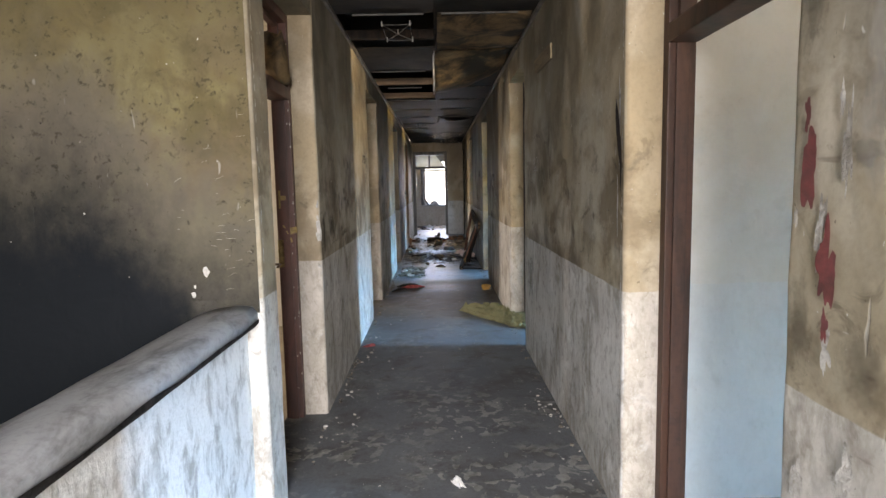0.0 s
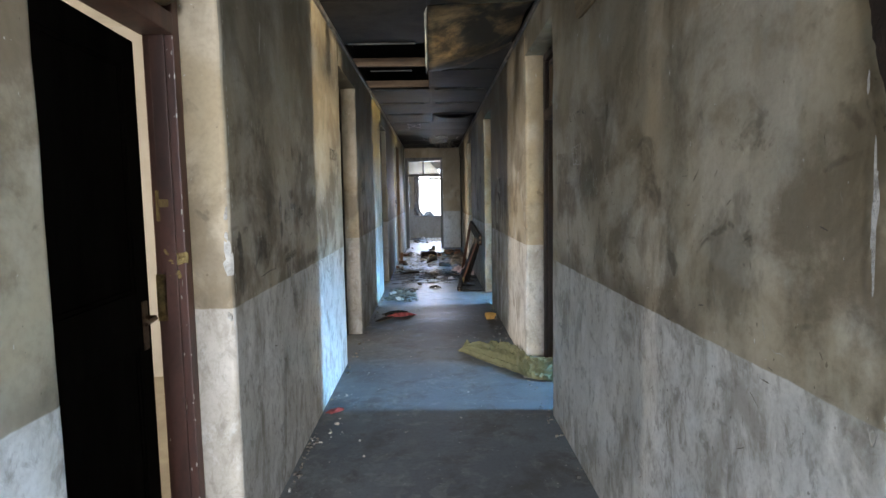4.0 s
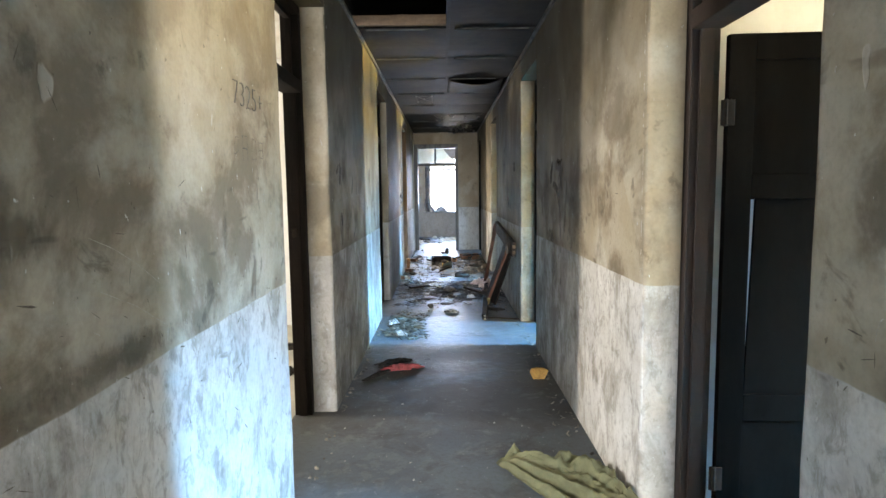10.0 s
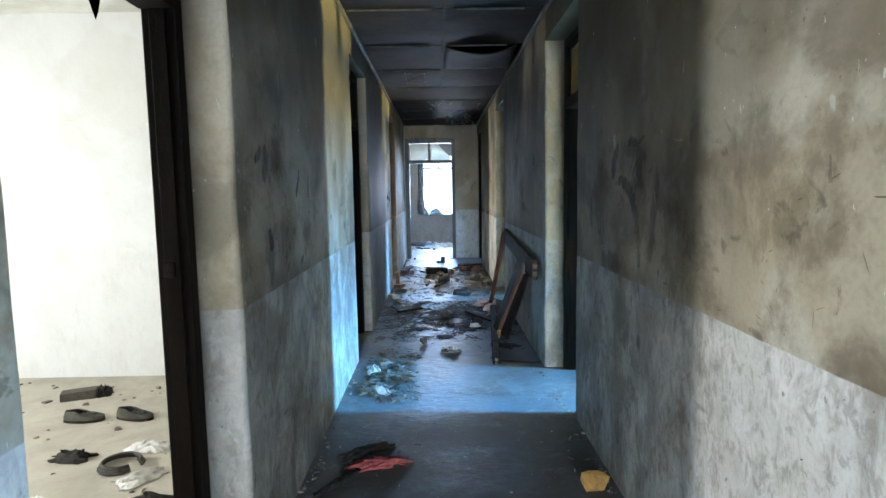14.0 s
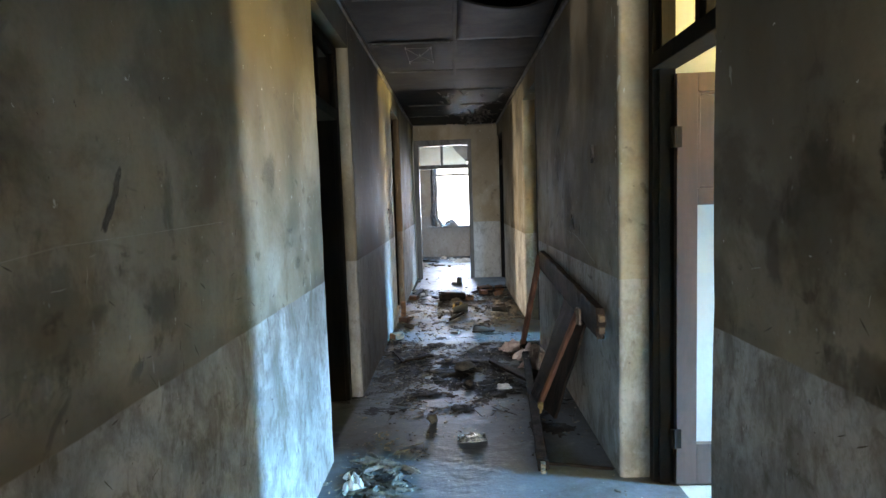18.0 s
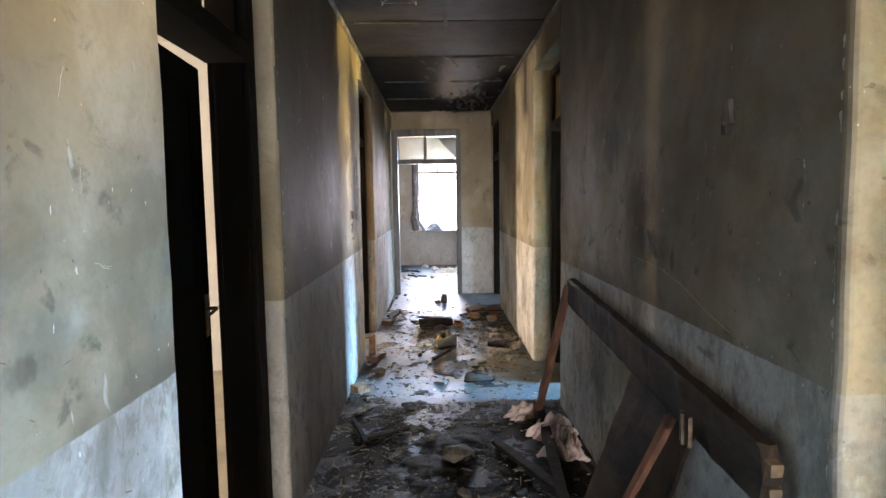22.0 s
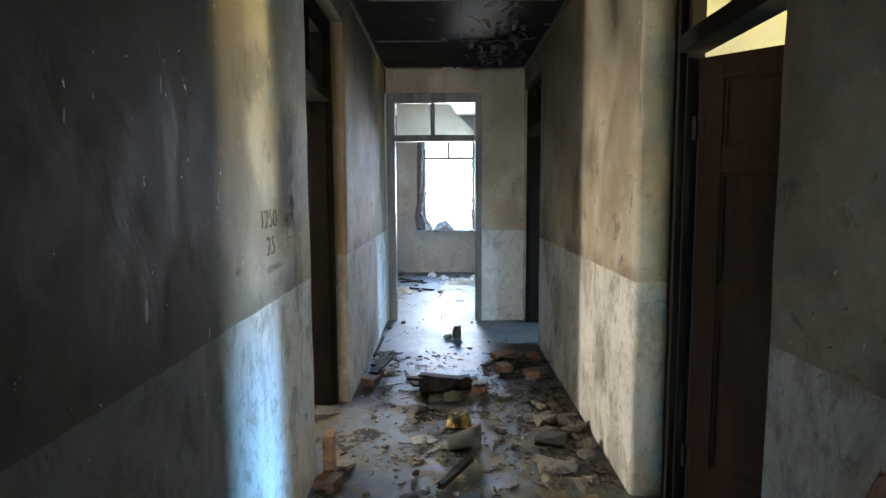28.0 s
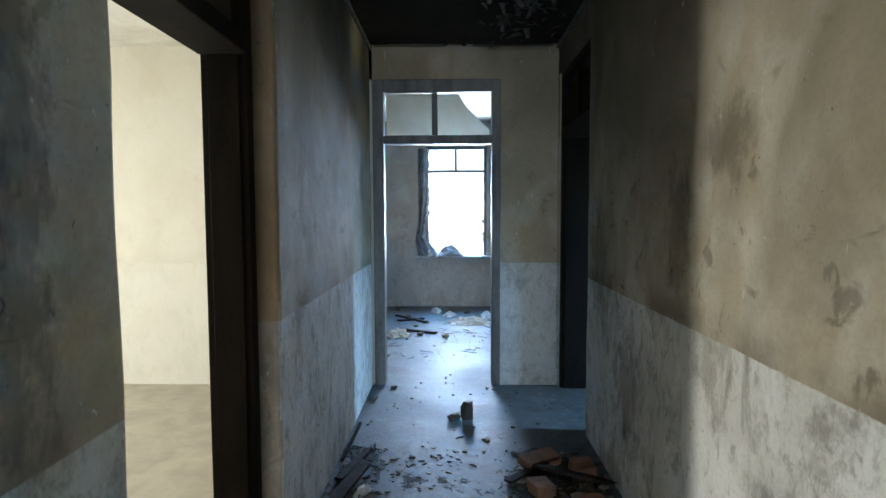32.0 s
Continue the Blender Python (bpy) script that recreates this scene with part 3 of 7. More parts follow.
def rough_block(x0, x1, y0, y1, z0, z1, step=0.16, amount=0.006, seed=0, rounded=0.0):
    """A plastered block: its faces are cut into strips and its edges wander a little, as trowelled corners do."""
    bm = bmesh.new()

    def cuts(a, b):
        return np.linspace(a, b, max(2, int(abs(b - a) / step) + 1))

    xs, ys, zs = (cuts(x0, x1) if abs(x1 - x0) > 0.5 else np.array([x0, x1])), cuts(y0, y1) if abs(y1 - y0) > 0.5 else np.array([y0, y1]), cuts(z0, z1)
    if len(xs) > 2 and len(ys) > 2:
        xs = np.array([x0, x1])
    cache = {}

    def vert(x, y, z):
        key = (round(x, 4), round(y, 4), round(z, 4))
        if key not in cache:
            n = noise.noise_vector(Vector((x * 3 + seed, y * 3, z * 5)))
            n2 = noise.noise_vector(Vector((x * 11 + seed, y * 11, z * 17)))
            inner = z0 < z < z1
            cache[key] = bm.verts.new((x + inner * amount * (n.x + 0.5 * n2.x), y + inner * amount * (n.y + 0.6 * n2.y), z))
        return cache[key]

    def sheet(us, vs, at):
        for i in range(len(us) - 1):
            for j in range(len(vs) - 1):
                q = [at(us[i], vs[j]), at(us[i + 1], vs[j]), at(us[i + 1], vs[j + 1]), at(us[i], vs[j + 1])]
                bm.faces.new(q)

    if rounded:     # a plan with worn round corners, swept upwards
        plan = []
        for cx, cy, turn, side in ((x1 - rounded, y1 - rounded, 0, [(x, y1) for x in xs[1:-1][::-1]]), (x0 + rounded, y1 - rounded, 90, [(x0, y) for y in ys[1:-1][::-1]]), (x0 + rounded, y0 + rounded, 180, [(x, y0) for x in xs[1:-1]]), (x1 - rounded, y0 + rounded, 270, [(x1, y) for y in ys[1:-1]])):
            plan += [(cx + rounded * math.cos(radians(turn + 22.5 * k)), cy + rounded * math.sin(radians(turn + 22.5 * k))) for k in range(5)] + side
        levels = [[vert(x, y, z) for x, y in plan] for z in zs]
        for lo, up in zip(levels, levels[1:]):
            for k in range(len(plan)):
                bm.faces.new((lo[k - 1], lo[k], up[k], up[k - 1]))
        bm.faces.new(levels[0][::-1])
        bm.faces.new(levels[-1])
        bmesh.ops.recalc_face_normals(bm, faces=bm.faces[:])
        return bm
    for x in (xs[0], xs[-1]):
        sheet(ys, zs, lambda u, v: vert(x, u, v))
    for y in (ys[0], ys[-1]):
        sheet(xs, zs, lambda u, v: vert(u, y, v))
    for z in (zs[0], zs[-1]):
        sheet(xs, ys, lambda u, v: vert(u, v, z))
    bmesh.ops.recalc_face_normals(bm, faces=bm.faces[:])
    return bm


def beam(a, b, width, height, bevel=0.006, into=None, twist=0.0, wear=0.0):
    """A squared timber from a to b, with worn edges."""
    a, b = Vector(a), Vector(b)
    turn = (b - a).to_track_quat("Z", "Y").to_matrix().to_4x4()
    m = Matrix.Translation((a + b) / 2) @ turn @ pose(0, 0, 0, 0, 0, twist)
    bm = into or bmesh.new()
    if wear:
        return worn_beam(bm, m, (b - a).length, width / 2, height / 2, wear)
    block(-width / 2, width / 2, -height / 2, height / 2, -(b - a).length / 2, (b - a).length / 2, bevel, bm, m)
    return bm


def worn_beam(bm, m, length, w, h, wear):
    """A timber with gnawed faces and ragged ends, along z of m."""
    seed = m.translation * 7.3
    n = max(4, int(length / 0.06))
    shape = [(-1, -0.8), (-0.8, -1), (0, -1), (0.8, -1), (1, -0.8), (1, 0), (1, 0.8), (0.8, 1), (0, 1), (-0.8, 1), (-1, 0.8), (-1, 0)]
    rings = []
    for i in range(n + 1):
        z = length * (i / n - 0.5)
        ring = []
        for k, (u, v) in enumerate(shape):
            p = Vector((u * w, v * h, z))
            p += noise.noise_vector(p * 11 + seed) * wear + noise.noise_vector(p * 33 + seed) * wear * 0.6
            if i in (0, n):
                p.z += min(length * 0.12, 0.05) * noise.noise(Vector((k * 0.9, i, seed.x)))
            ring.append(bm.verts.new(m @ p))
        rings.append(ring)
    c = len(shape)
    for r, s in zip(rings, rings[1:]):
        for k in range(c):
            bm.faces.new((r[k], r[(k + 1) % c], s[(k + 1) % c], s[k]))
    bm.faces.new(rings[0][::-1])
    bm.faces.new(rings[-1])
    return bm


def tube(points, radius, into=None, sides=7):
    """A round bar along points."""
    bm = into or bmesh.new()
    rings = []
    pts = [Vector(p) for p in points]
    for i, p in enumerate(pts):
        d = (pts[min(i + 1, len(pts) - 1)] - pts[max(i - 1, 0)]).normalized()
        turn = d.to_track_quat("Z", "Y").to_matrix()
        rings.append([bm.verts.new(p + turn @ Vector((radius * math.cos(a), radius * math.sin(a), 0))) for a in np.linspace(0, 2 * math.pi, sides, endpoint=False)])
    for r, s in zip(rings, rings[1:]):
        for k in range(sides):
            bm.faces.new((r[k], r[(k + 1) % sides], s[(k + 1) % sides], s[k]))
    bm.faces.new(rings[0][::-1])
    bm.faces.new(rings[-1])
    return bm


def lump(size, seed, rough=0.5, cuts=1):
    """A broken stone or lump of plaster standing on z = 0: a cube hacked by chance planes."""
    rng = random.Random(seed)
    bm = bmesh.new()
    bmesh.ops.create_icosphere(bm, subdivisions=cuts, radius=0.5)
    for _ in range(5):
        n = Vector((rng.uniform(-1, 1), rng.uniform(-1, 1), rng.uniform(-1, 1))).normalized()
        d = rng.uniform(0.22, 0.4)
        for v in bm.verts:
            over = v.co.dot(n) - d
            if over > 0:
                v.co -= n * over
    for v in bm.verts:
        v.co += noise.noise_vector(v.co * 4 + Vector((seed, 0, 0))) * 0.12 * rough
        v.co = Vector((v.co.x * size[0], v.co.y * size[1], v.co.z * size[2]))
    low = min(v.co.z for v in bm.verts)
    for v in bm.verts:
        v.co.z = max(v.co.z - low - 0.12 * size[2], 0.0)
    return bm


def chunk(size, seed):
    """A sharp broken piece of brick or plaster on z = 0: the hull of a few chance points."""
    rng = random.Random(seed)
    bm = bmesh.new()
    for k in range(15):
        p = Vector([rng.uniform(-0.5, 0.5) for _ in range(3)])
        p = p * (0.5 / max(abs(c) for c in p)) if k < 11 else p
        bm.verts.new((p.x * size[0], p.y * size[1], (p.z + 0.5) * size[2]))
    made = bmesh.ops.convex_hull(bm, input=bm.verts[:])
    bmesh.ops.delete(bm, geom=[v for v in bm.verts if not v.link_faces], context="VERTS")
    for v in bm.verts:
        if v.co.z < 0.22 * size[2]:
            v.co.z = 0.0
    return bm


def cloth(width, depth, seed, height=0.06, fold=7.0, nx=46, ny=30, rag=0.25):
    """A crumpled cloth lying on z = 0, with folds running along x and a ragged outline."""
    bm = bmesh.new()
    grid = {}
    off = Vector((seed * 3.7, seed * 1.3, 0))
    for i in range(nx):
        for j in range(ny):
            u, v = i / (nx - 1) - 0.5, j / (ny - 1) - 0.5
            p = Vector((u * 3, v * 3, 0)) + off
            w = noise.noise(p * 0.9) * 0.6
            ridge = abs(math.sin(fold * (v + 0.25 * w + 0.22 * math.sin(2.4 * u + seed)) * math.pi))
            body = max(0.0, 1 - (2 * abs(v)) ** 2.2) * max(0.15, 1 - (2 * abs(u)) ** 3)
            z = height * (0.22 + 0.75 * ridge + 0.5 * noise.noise(p * 2.4)) * body + 0.006
            x = u * width * (1 + rag * noise.noise(Vector((v * 4, seed, 1)))) + 0.05 * noise.noise(p * 2)
            y = v * depth * (1 - 0.35 * (u + 0.5) * rag * 2 + rag * noise.noise(Vector((u * 4, seed, 7))))
            grid[i, j] = bm.verts.new((x, y, max(z, 0.004)))
    for i in range(nx - 1):
        for j in range(ny - 1):
            bm.faces.new((grid[i, j], grid[i + 1, j], grid[i + 1, j + 1], grid[i, j + 1]))
    low = {}
    edge = [e for e in bm.edges if e.is_boundary]
    for e in edge:
        for v in e.verts:
            low.setdefault(v, bm.verts.new((v.co.x, v.co.y, 0.001)))
    for e in edge:
        a, b = e.verts
        bm.faces.new((a, b, low[b], low[a]))
    bmesh.ops.recalc_face_normals(bm, faces=bm.faces[:])
    return bm


def flakes(boxes, count, seed, size=(0.01, 0.04), flat=0.35, z=0.0, pull=None):
    """Many small angular bits scattered over rectangles, in one mesh."""
    rng = random.Random(seed)
    verts, faces = [], []
    for _ in range(count):
        x0, x1, y0, y1 = boxes[rng.randrange(len(boxes))]
        x, y = rng.uniform(x0, x1), rng.uniform(y0, y1)
        if 1.8 * noise.noise(Vector((x * 3.6 + seed, y * 3.6, 0))) + 0.8 * noise.noise(Vector((x * 11, y * 11 + seed, 0))) + rng.uniform(-0.4, 0.4) < 0.12:
            continue
        s = rng.uniform(*size) * rng.choice((0.5, 0.7, 1, 1.3))
        h = s * flat * rng.uniform(0.4, 1.4)
        turn, n = rng.uniform(0, 6.28), rng.choice((3, 4, 5))
        ratio, lean = rng.uniform(0.2, 1), rng.uniform(-0.25, 0.25)
        base = len(verts)
        ring = [(s * math.cos(k * 6.283 / n + rng.uniform(-0.4, 0.4)), s * ratio * math.sin(k * 6.283 / n)) for k in range(n)]
        for top in (0, 1):
            for u, v in ring:
                f = 0.75 if top else 1
                verts.append((x + f * (u * math.cos(turn) - v * math.sin(turn)), y + f * (u * math.sin(turn) + v * math.cos(turn)), z + top * (h + abs(lean) * (u + s) * 0.5)))
        faces.append(tuple(base + n + k for k in range(n)))
        faces += [(base + k, base + (k + 1) % n, base + n + (k + 1) % n, base + n + k) for k in range(n)]
    data = bpy.data.meshes.new("debris")
    data.from_pydata(verts, [], faces)
    return data


def splinters(boxes, count, seed, length=(0.02, 0.09)):
    """Thin sticks and torn slivers lying crisscross in clumps, in one mesh."""
    rng = random.Random(seed)
    verts, faces = [], []
    for _ in range(count):
        x0, x1, y0, y1 = boxes[rng.randrange(len(boxes))]
        x, y = rng.uniform(x0, x1), rng.uniform(y0, y1)
        if 1.6 * noise.noise(Vector((x * 3.1 + seed, y * 3.1, 4))) + rng.uniform(-0.4, 0.4) < 0.05:
            continue
        ln, turn, z = rng.uniform(*length) * 0.5, rng.uniform(0, 3.14), rng.uniform(0.001, 0.012)
        w, h, rise, bend = rng.uniform(0.002, 0.006), rng.uniform(0.002, 0.006), rng.uniform(-0.008, 0.012), rng.uniform(-0.012, 0.012)
        base = len(verts)
        for f in (-1, 0, 1):
            for dv, dz in ((-w, 0), (w, 0), (0, h)):
                v = dv * (1 if f == 0 else 0.45) + (bend if f == 0 else 0)
                verts.append((x + f * ln * math.cos(turn) - v * math.sin(turn), y + f * ln * math.sin(turn) + v * math.cos(turn), max(z + dz + f * rise, 0.0005 + dz)))
        for k in (0, 3):
            faces += [(base + k + a, base + k + (a + 1) % 3, base + k + 3 + (a + 1) % 3, base + k + 3 + a) for a in range(3)]
        faces += [(base, base + 2, base + 1), (base + 6, base + 7, base + 8)]
    data = bpy.data.meshes.new("splinters")
    data.from_pydata(verts, [], faces)
    return data


def crust(x0, x1, y0, y1, seed, level=0.0, tall=0.02, step=0.025, scale=2.2, fade=0.25):
    """A low uneven crust of ash: where chance drifts are thick enough there is a heap, elsewhere bare floor."""
    bm = bmesh.new()
    nx, ny = int((x1 - x0) / step), int((y1 - y0) / step)
    grid = {}
    off = Vector((seed * 5.1, seed * 2.7, 0))

    def thick(x, y):
        p = Vector((x, y, 0)) * scale + off
        h = noise.noise(p) + 0.6 * noise.noise(p * 2.7) + 0.35 * noise.noise(p * 7.0)
        rim = min((x - x0) / fade, (x1 - x) / fade, (y - y0) / fade, (y1 - y) / fade, 1)
        return h - level - 0.9 * (1 - max(rim, 0))

    for i in range(nx + 1):
        for j in range(ny + 1):
            x, y = x0 + (x1 - x0) * i / nx, y0 + (y1 - y0) * j / ny
            h = thick(x, y)
            if h > -0.12:
                grid[i, j] = bm.verts.new((x, y, max(h, 0) * tall + (0.0015 if h > 0 else -0.003) + (0.35 * tall * abs(noise.noise(Vector((x * 40, y * 40, seed)))) if h > 0 else 0)))
    for i in range(nx):
        for j in range(ny):
            q = [grid.get(k) for k in ((i, j), (i + 1, j), (i + 1, j + 1), (i, j + 1))]
            if all(q):
                bm.faces.new(q)
    return bm


def writing(name, text, size, m, material, parent=None, thick=0.0015):
    curve = bpy.data.curves.new(name, "FONT")
    curve.body, curve.size, curve.extrude = text, size, thick
    curve.offset = -0.035 * size
    made = bpy.data.objects.new(name, curve)
    scene.collection.objects.link(made)
    graph = bpy.context.evaluated_depsgraph_get()
    data = bpy.data.meshes.new_from_object(made.evaluated_get(graph))
    bpy.data.objects.remove(made)
    data.materials.clear()
    data.materials.append(material)
    ob = new(name, data)
    ob.matrix_world = m
    if parent:
        ob.parent = parent
    return ob


def strokes(lines, radius, into=None, taper=0.25):
    """Marks drawn or scraped on a side wall: thin flat strokes through points, of uneven breadth."""
    bm = into or bmesh.new()
    for line in lines:
        rows = []
        for i, (x, y, z) in enumerate(line):
            w = radius * (1 - taper + taper * math.sin(math.pi * (i + 0.5) / len(line))) * (1 + 0.5 * noise.noise(Vector((y * 60, z * 60, 2))))
            (_, y0, z0), (_, y1, z1) = line[max(i - 1, 0)], line[min(i + 1, len(line) - 1)]
            d = Vector((y1 - y0, z1 - z0)).normalized()
            rows.append((bm.verts.new((x, y - d.y * w, z + d.x * w)), bm.verts.new((x, y + d.y * w, z - d.x * w))))
        for p, q in zip(rows, rows[1:]):
            bm.faces.new((p[0], p[1], q[1], q[0]))
    return bm


def holder(name, label, category, group="", kind="", at=(0, 0, 0)):
    ob = new(name)
    ob.location = at
    ob.empty_display_size = 0.1
    return tagged(ob, label, category, group, kind)


# ---- the large structure ----
def setting(name, bm, material, label, category="wall"):
    return tagged(part(name, bm, material), label, category, "", "structure")


floor_bm = block(XLO, XRO, SOUTH, END + 0.3, -0.2, 0)
setting("floor", floor_bm, FLOOR, "worn grey cement corridor floor, dusty and stained", "floor")
rooms_bm = bmesh.new()
block(XW, XLO, CROSS, END + 0.3, -0.2, 0.0, 0, rooms_bm)
block(XRO, XE, SOUTH, END + 0.3, -0.2, 0.0, 0, rooms_bm)
setting("floor_rooms", rooms_bm, ROOMFLOOR, "pale dusty cement floor of the side rooms", "floor")
setting("floor_end_room", block(XW, XE, END + 0.3, NORTH + 0.3, -0.2, 0.0), FLOOR, "worn grey cement floor of the end room, strewn with scraps", "floor")


def corridor_wall(side, openings, start, stop, mats):
    """One long wall: the piers between the openings and the lintels over them."""
    face, back = (XL, XLO) if side == "left" else (XR, XRO)
    piers, at = [], start
    for a, b in openings:
        piers.append((at, a))
        at = b
    piers.append((at, stop))
    n = 0
    for a, b in piers:
        if b - a < 0.06:
            continue
        n += 1
        pier = setting(f"wall_{side}_{n}", rough_block(min(face, back), max(face, back), a, b, 0, CEIL + 0.02, 0.16, 0.005, n, 0.024), mats, "smoke-stained plastered corridor wall, cream over a whitish dado")
        pier.data.materials.append(LITREVEAL)       # orange-cream reveals, lightened to hold the light on them; scorched far along the left
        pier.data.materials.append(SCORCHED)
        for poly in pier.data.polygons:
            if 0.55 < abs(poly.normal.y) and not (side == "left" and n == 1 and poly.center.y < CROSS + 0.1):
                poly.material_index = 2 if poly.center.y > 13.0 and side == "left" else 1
    for a, b in openings:
        n += 1
        setting(f"wall_{side}_{n}", rough_block(min(face, back), max(face, back), a, b, LINTEL, CEIL + 0.02, 0.16, 0.004, n), mats, "sooty plastered lintel over a doorway")


corridor_wall("left", LEFT, CROSS, END, WALL)
corridor_wall("right", RIGHT, SOUTH, END + 0.2, WALL)

# end wall: door opening on its left part, with the lintel above
DX0, DX1 = XL + 0.02, 0.905
setting("wall_end_1", rough_block(DX1, XR + 0.06, END, END + 0.2, 0, CEIL + 0.02, 0.16, 0.005, 3), ENDWALL, "pale smoke-stained end wall beside the door")
setting("wall_end_2", rough_block(XLO, DX1, END, END + 0.2, LINTEL - 0.03, CEIL + 0.02, 0.16, 0.004, 4), ENDWALL, "sooty wall above the end door")
setting("wall_end_3", block(XW, DX0, END, END + 0.2, 0, CEIL + 0.02), ROOM_C, "cream-washed wall between the last side room and the end room")
setting("wall_end_4", block(XR + 0.06, XE, END + 0.02, END + 0.2, 0, CEIL + 0.02), ROOM, "wall between the last right room and the end room")

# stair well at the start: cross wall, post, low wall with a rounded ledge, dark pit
setting("wall_stair_foot", block(XW, XLO, CROSS, CROSS + 0.12, -1.9, 0.99), STAIR, "black foot of the stair-well wall")
setting("wall_stair", rough_block(XW, XL - 0.014, CROSS - 0.006, CROSS - 0.002, 0.99, CEIL + 0.02, 0.18, 0.001, 9), STAIR, "yellow-stained plaster wall above the stair well, black towards the bottom")
low = XL - 0.075
setting("wall_low", rough_block(low - 0.13, low, SOUTH, CROSS, -0.2, 0.95, 0.16, 0.006, 5), LIMEWALL, "low whitewashed balustrade wall with flaking paint")
bm = bmesh.new()
ring = [(low + 0.035, 0.935), (low + 0.05, 0.955), (low + 0.052, 0.99), (low + 0.03, 1.015), (low - 0.03, 1.025), (low - 0.13, 1.01), (low - 0.19, 0.99), (low - 0.2, 0.96), (low - 0.18, 0.935)]
rows = []
for y in np.linspace(SOUTH, CROSS - 0.002, 44):
    rows.append([bm.verts.new((x + 0.007 * noise.noise(Vector((y * 3, k, 0))), y, z + 0.007 * noise.noise(Vector((y * 2.5, k, 5))))) for k, (x, z) in enumerate(ring)])
for r, s in zip(rows, rows[1:]):
    for k in range(len(ring)):
        bm.faces.new((r[k], r[(k + 1) % len(ring)], s[(k + 1) % len(ring)], s[k]))
bm.faces.new(rows[0])
bm.faces.new(rows[-1][::-1])
bmesh.ops.recalc_face_normals(bm, faces=bm.faces[:])
tagged(part("balustrade_ledge", bm, LEDGE, None, "", True), "rounded grey cement ledge along the low wall, dark below", "ledge", "", "structure")
# dark strip with a wavering edge along the ledge's underside
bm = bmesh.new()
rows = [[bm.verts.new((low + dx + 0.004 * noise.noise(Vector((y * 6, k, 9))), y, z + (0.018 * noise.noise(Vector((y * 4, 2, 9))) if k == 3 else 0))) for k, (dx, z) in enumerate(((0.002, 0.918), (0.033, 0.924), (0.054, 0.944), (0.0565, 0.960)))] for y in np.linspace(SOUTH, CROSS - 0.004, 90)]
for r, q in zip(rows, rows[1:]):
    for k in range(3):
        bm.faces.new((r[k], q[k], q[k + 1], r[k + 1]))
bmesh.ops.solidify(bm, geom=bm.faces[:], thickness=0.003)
tagged(part("ledge_crust", bm, DARKSTRIP, None, "", True), "black strip under the rounded ledge", "soot crust", "", "structure")
# unseen floor; the well's darkness is put into its black colour
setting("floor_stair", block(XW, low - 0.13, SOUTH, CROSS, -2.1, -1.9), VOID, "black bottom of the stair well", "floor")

# partitions, outer walls with their window openings, room ceilings, roof
for n, y in enumerate((6.81, 10.76, 14.66)):
    setting(f"wall_partition_{n + 1}", block(XW, XLO, y - 0.06, y + 0.06, 0, CEIL + 0.02), ROOM_L, "whitewashed partition wall of a side room")
for n, y in enumerate((-1.0, 3.06, 7.01, 10.94, 14.93)):
    setting(f"wall_partition_{n + 4}", block(XRO, XE, y - 0.05, y + 0.05, 0, CEIL + 0.02), ROOM, "side-room partition, white over pale blue")


def outer_wall(name, x0, x1, a, b, centres, low_z, material):
    bm = bmesh.new()
    at = a
    for c in centres:
        block(x0, x1, at, c - WIN_W / 2, low_z, CEIL + 0.02, 0, bm)
        block(x0, x1, c - WIN_W / 2, c + WIN_W / 2, low_z, WIN_Z0, 0, bm)
        block(x0, x1, c - WIN_W / 2, c + WIN_W / 2, WIN_Z1, CEIL + 0.02, 0, bm)
        at = c + WIN_W / 2
    block(x0, x1, at, b, low_z, CEIL + 0.02, 0, bm)
    setting(name, bm, material, "whitewashed outer wall with window openings")


outer_wall("wall_west", XW - 0.25, XW, CROSS, NORTH + 0.3, WIN_L, -0.2, ROOM_L)
outer_wall("wall_east", XE, XE + 0.25, SOUTH, NORTH + 0.3, WIN_R, -0.2, ROOM)
bm = block(XW - 0.25, XW, SOUTH - 0.25, -0.4, -2.1, CEIL + 0.02)
block(XW - 0.25, XW, 1.2, CROSS, -2.1, CEIL + 0.02, 0, bm)
block(XW - 0.25, XW, -0.4, 1.2, -2.1, 1.35, 0, bm)
block(XW - 0.25, XW, -0.4, 1.2, 2.65, CEIL + 0.02, 0, bm)
setting("wall_stair_west", bm, STAIR, "outer wall of the stair well with its window")
bm = block(XW - 0.25, -1.1, SOUTH - 0.25, SOUTH, -2.1, CEIL + 0.02)
block(1.5, XE + 0.25, SOUTH - 0.25, SOUTH, -2.1, CEIL + 0.02, 0, bm)
block(-1.1, 1.5, SOUTH - 0.25, SOUTH, -2.1, 1.05, 0, bm)
block(-1.1, 1.5, SOUTH - 0.25, SOUTH, 2.75, CEIL + 0.02, 0, bm)
setting("wall_south", bm, STAIR, "landing wall with a wide window behind the walker")
WX0, WX1, WS, WT = 0.07, 1.03, 0.80, 2.49
bm = block(XW, WX0, NORTH, NORTH + 0.28, 0, CEIL + 0.02)
block(WX1, XE, NORTH, NORTH + 0.28, 0, CEIL + 0.02, 0, bm)
block(WX0, WX1, NORTH, NORTH + 0.28, 0, WS, 0, bm)
block(WX0, WX1, NORTH, NORTH + 0.28, WT, CEIL + 0.02, 0, bm)
setting("wall_north", bm, ENDROOM, "smoke-grey far wall of the end room under the window")
setting("wall_end_room_west", block(-1.55, -1.43, END + 0.2, NORTH, 0, CEIL + 0.02), ENDROOM, "smoke-grey side wall of the end room")
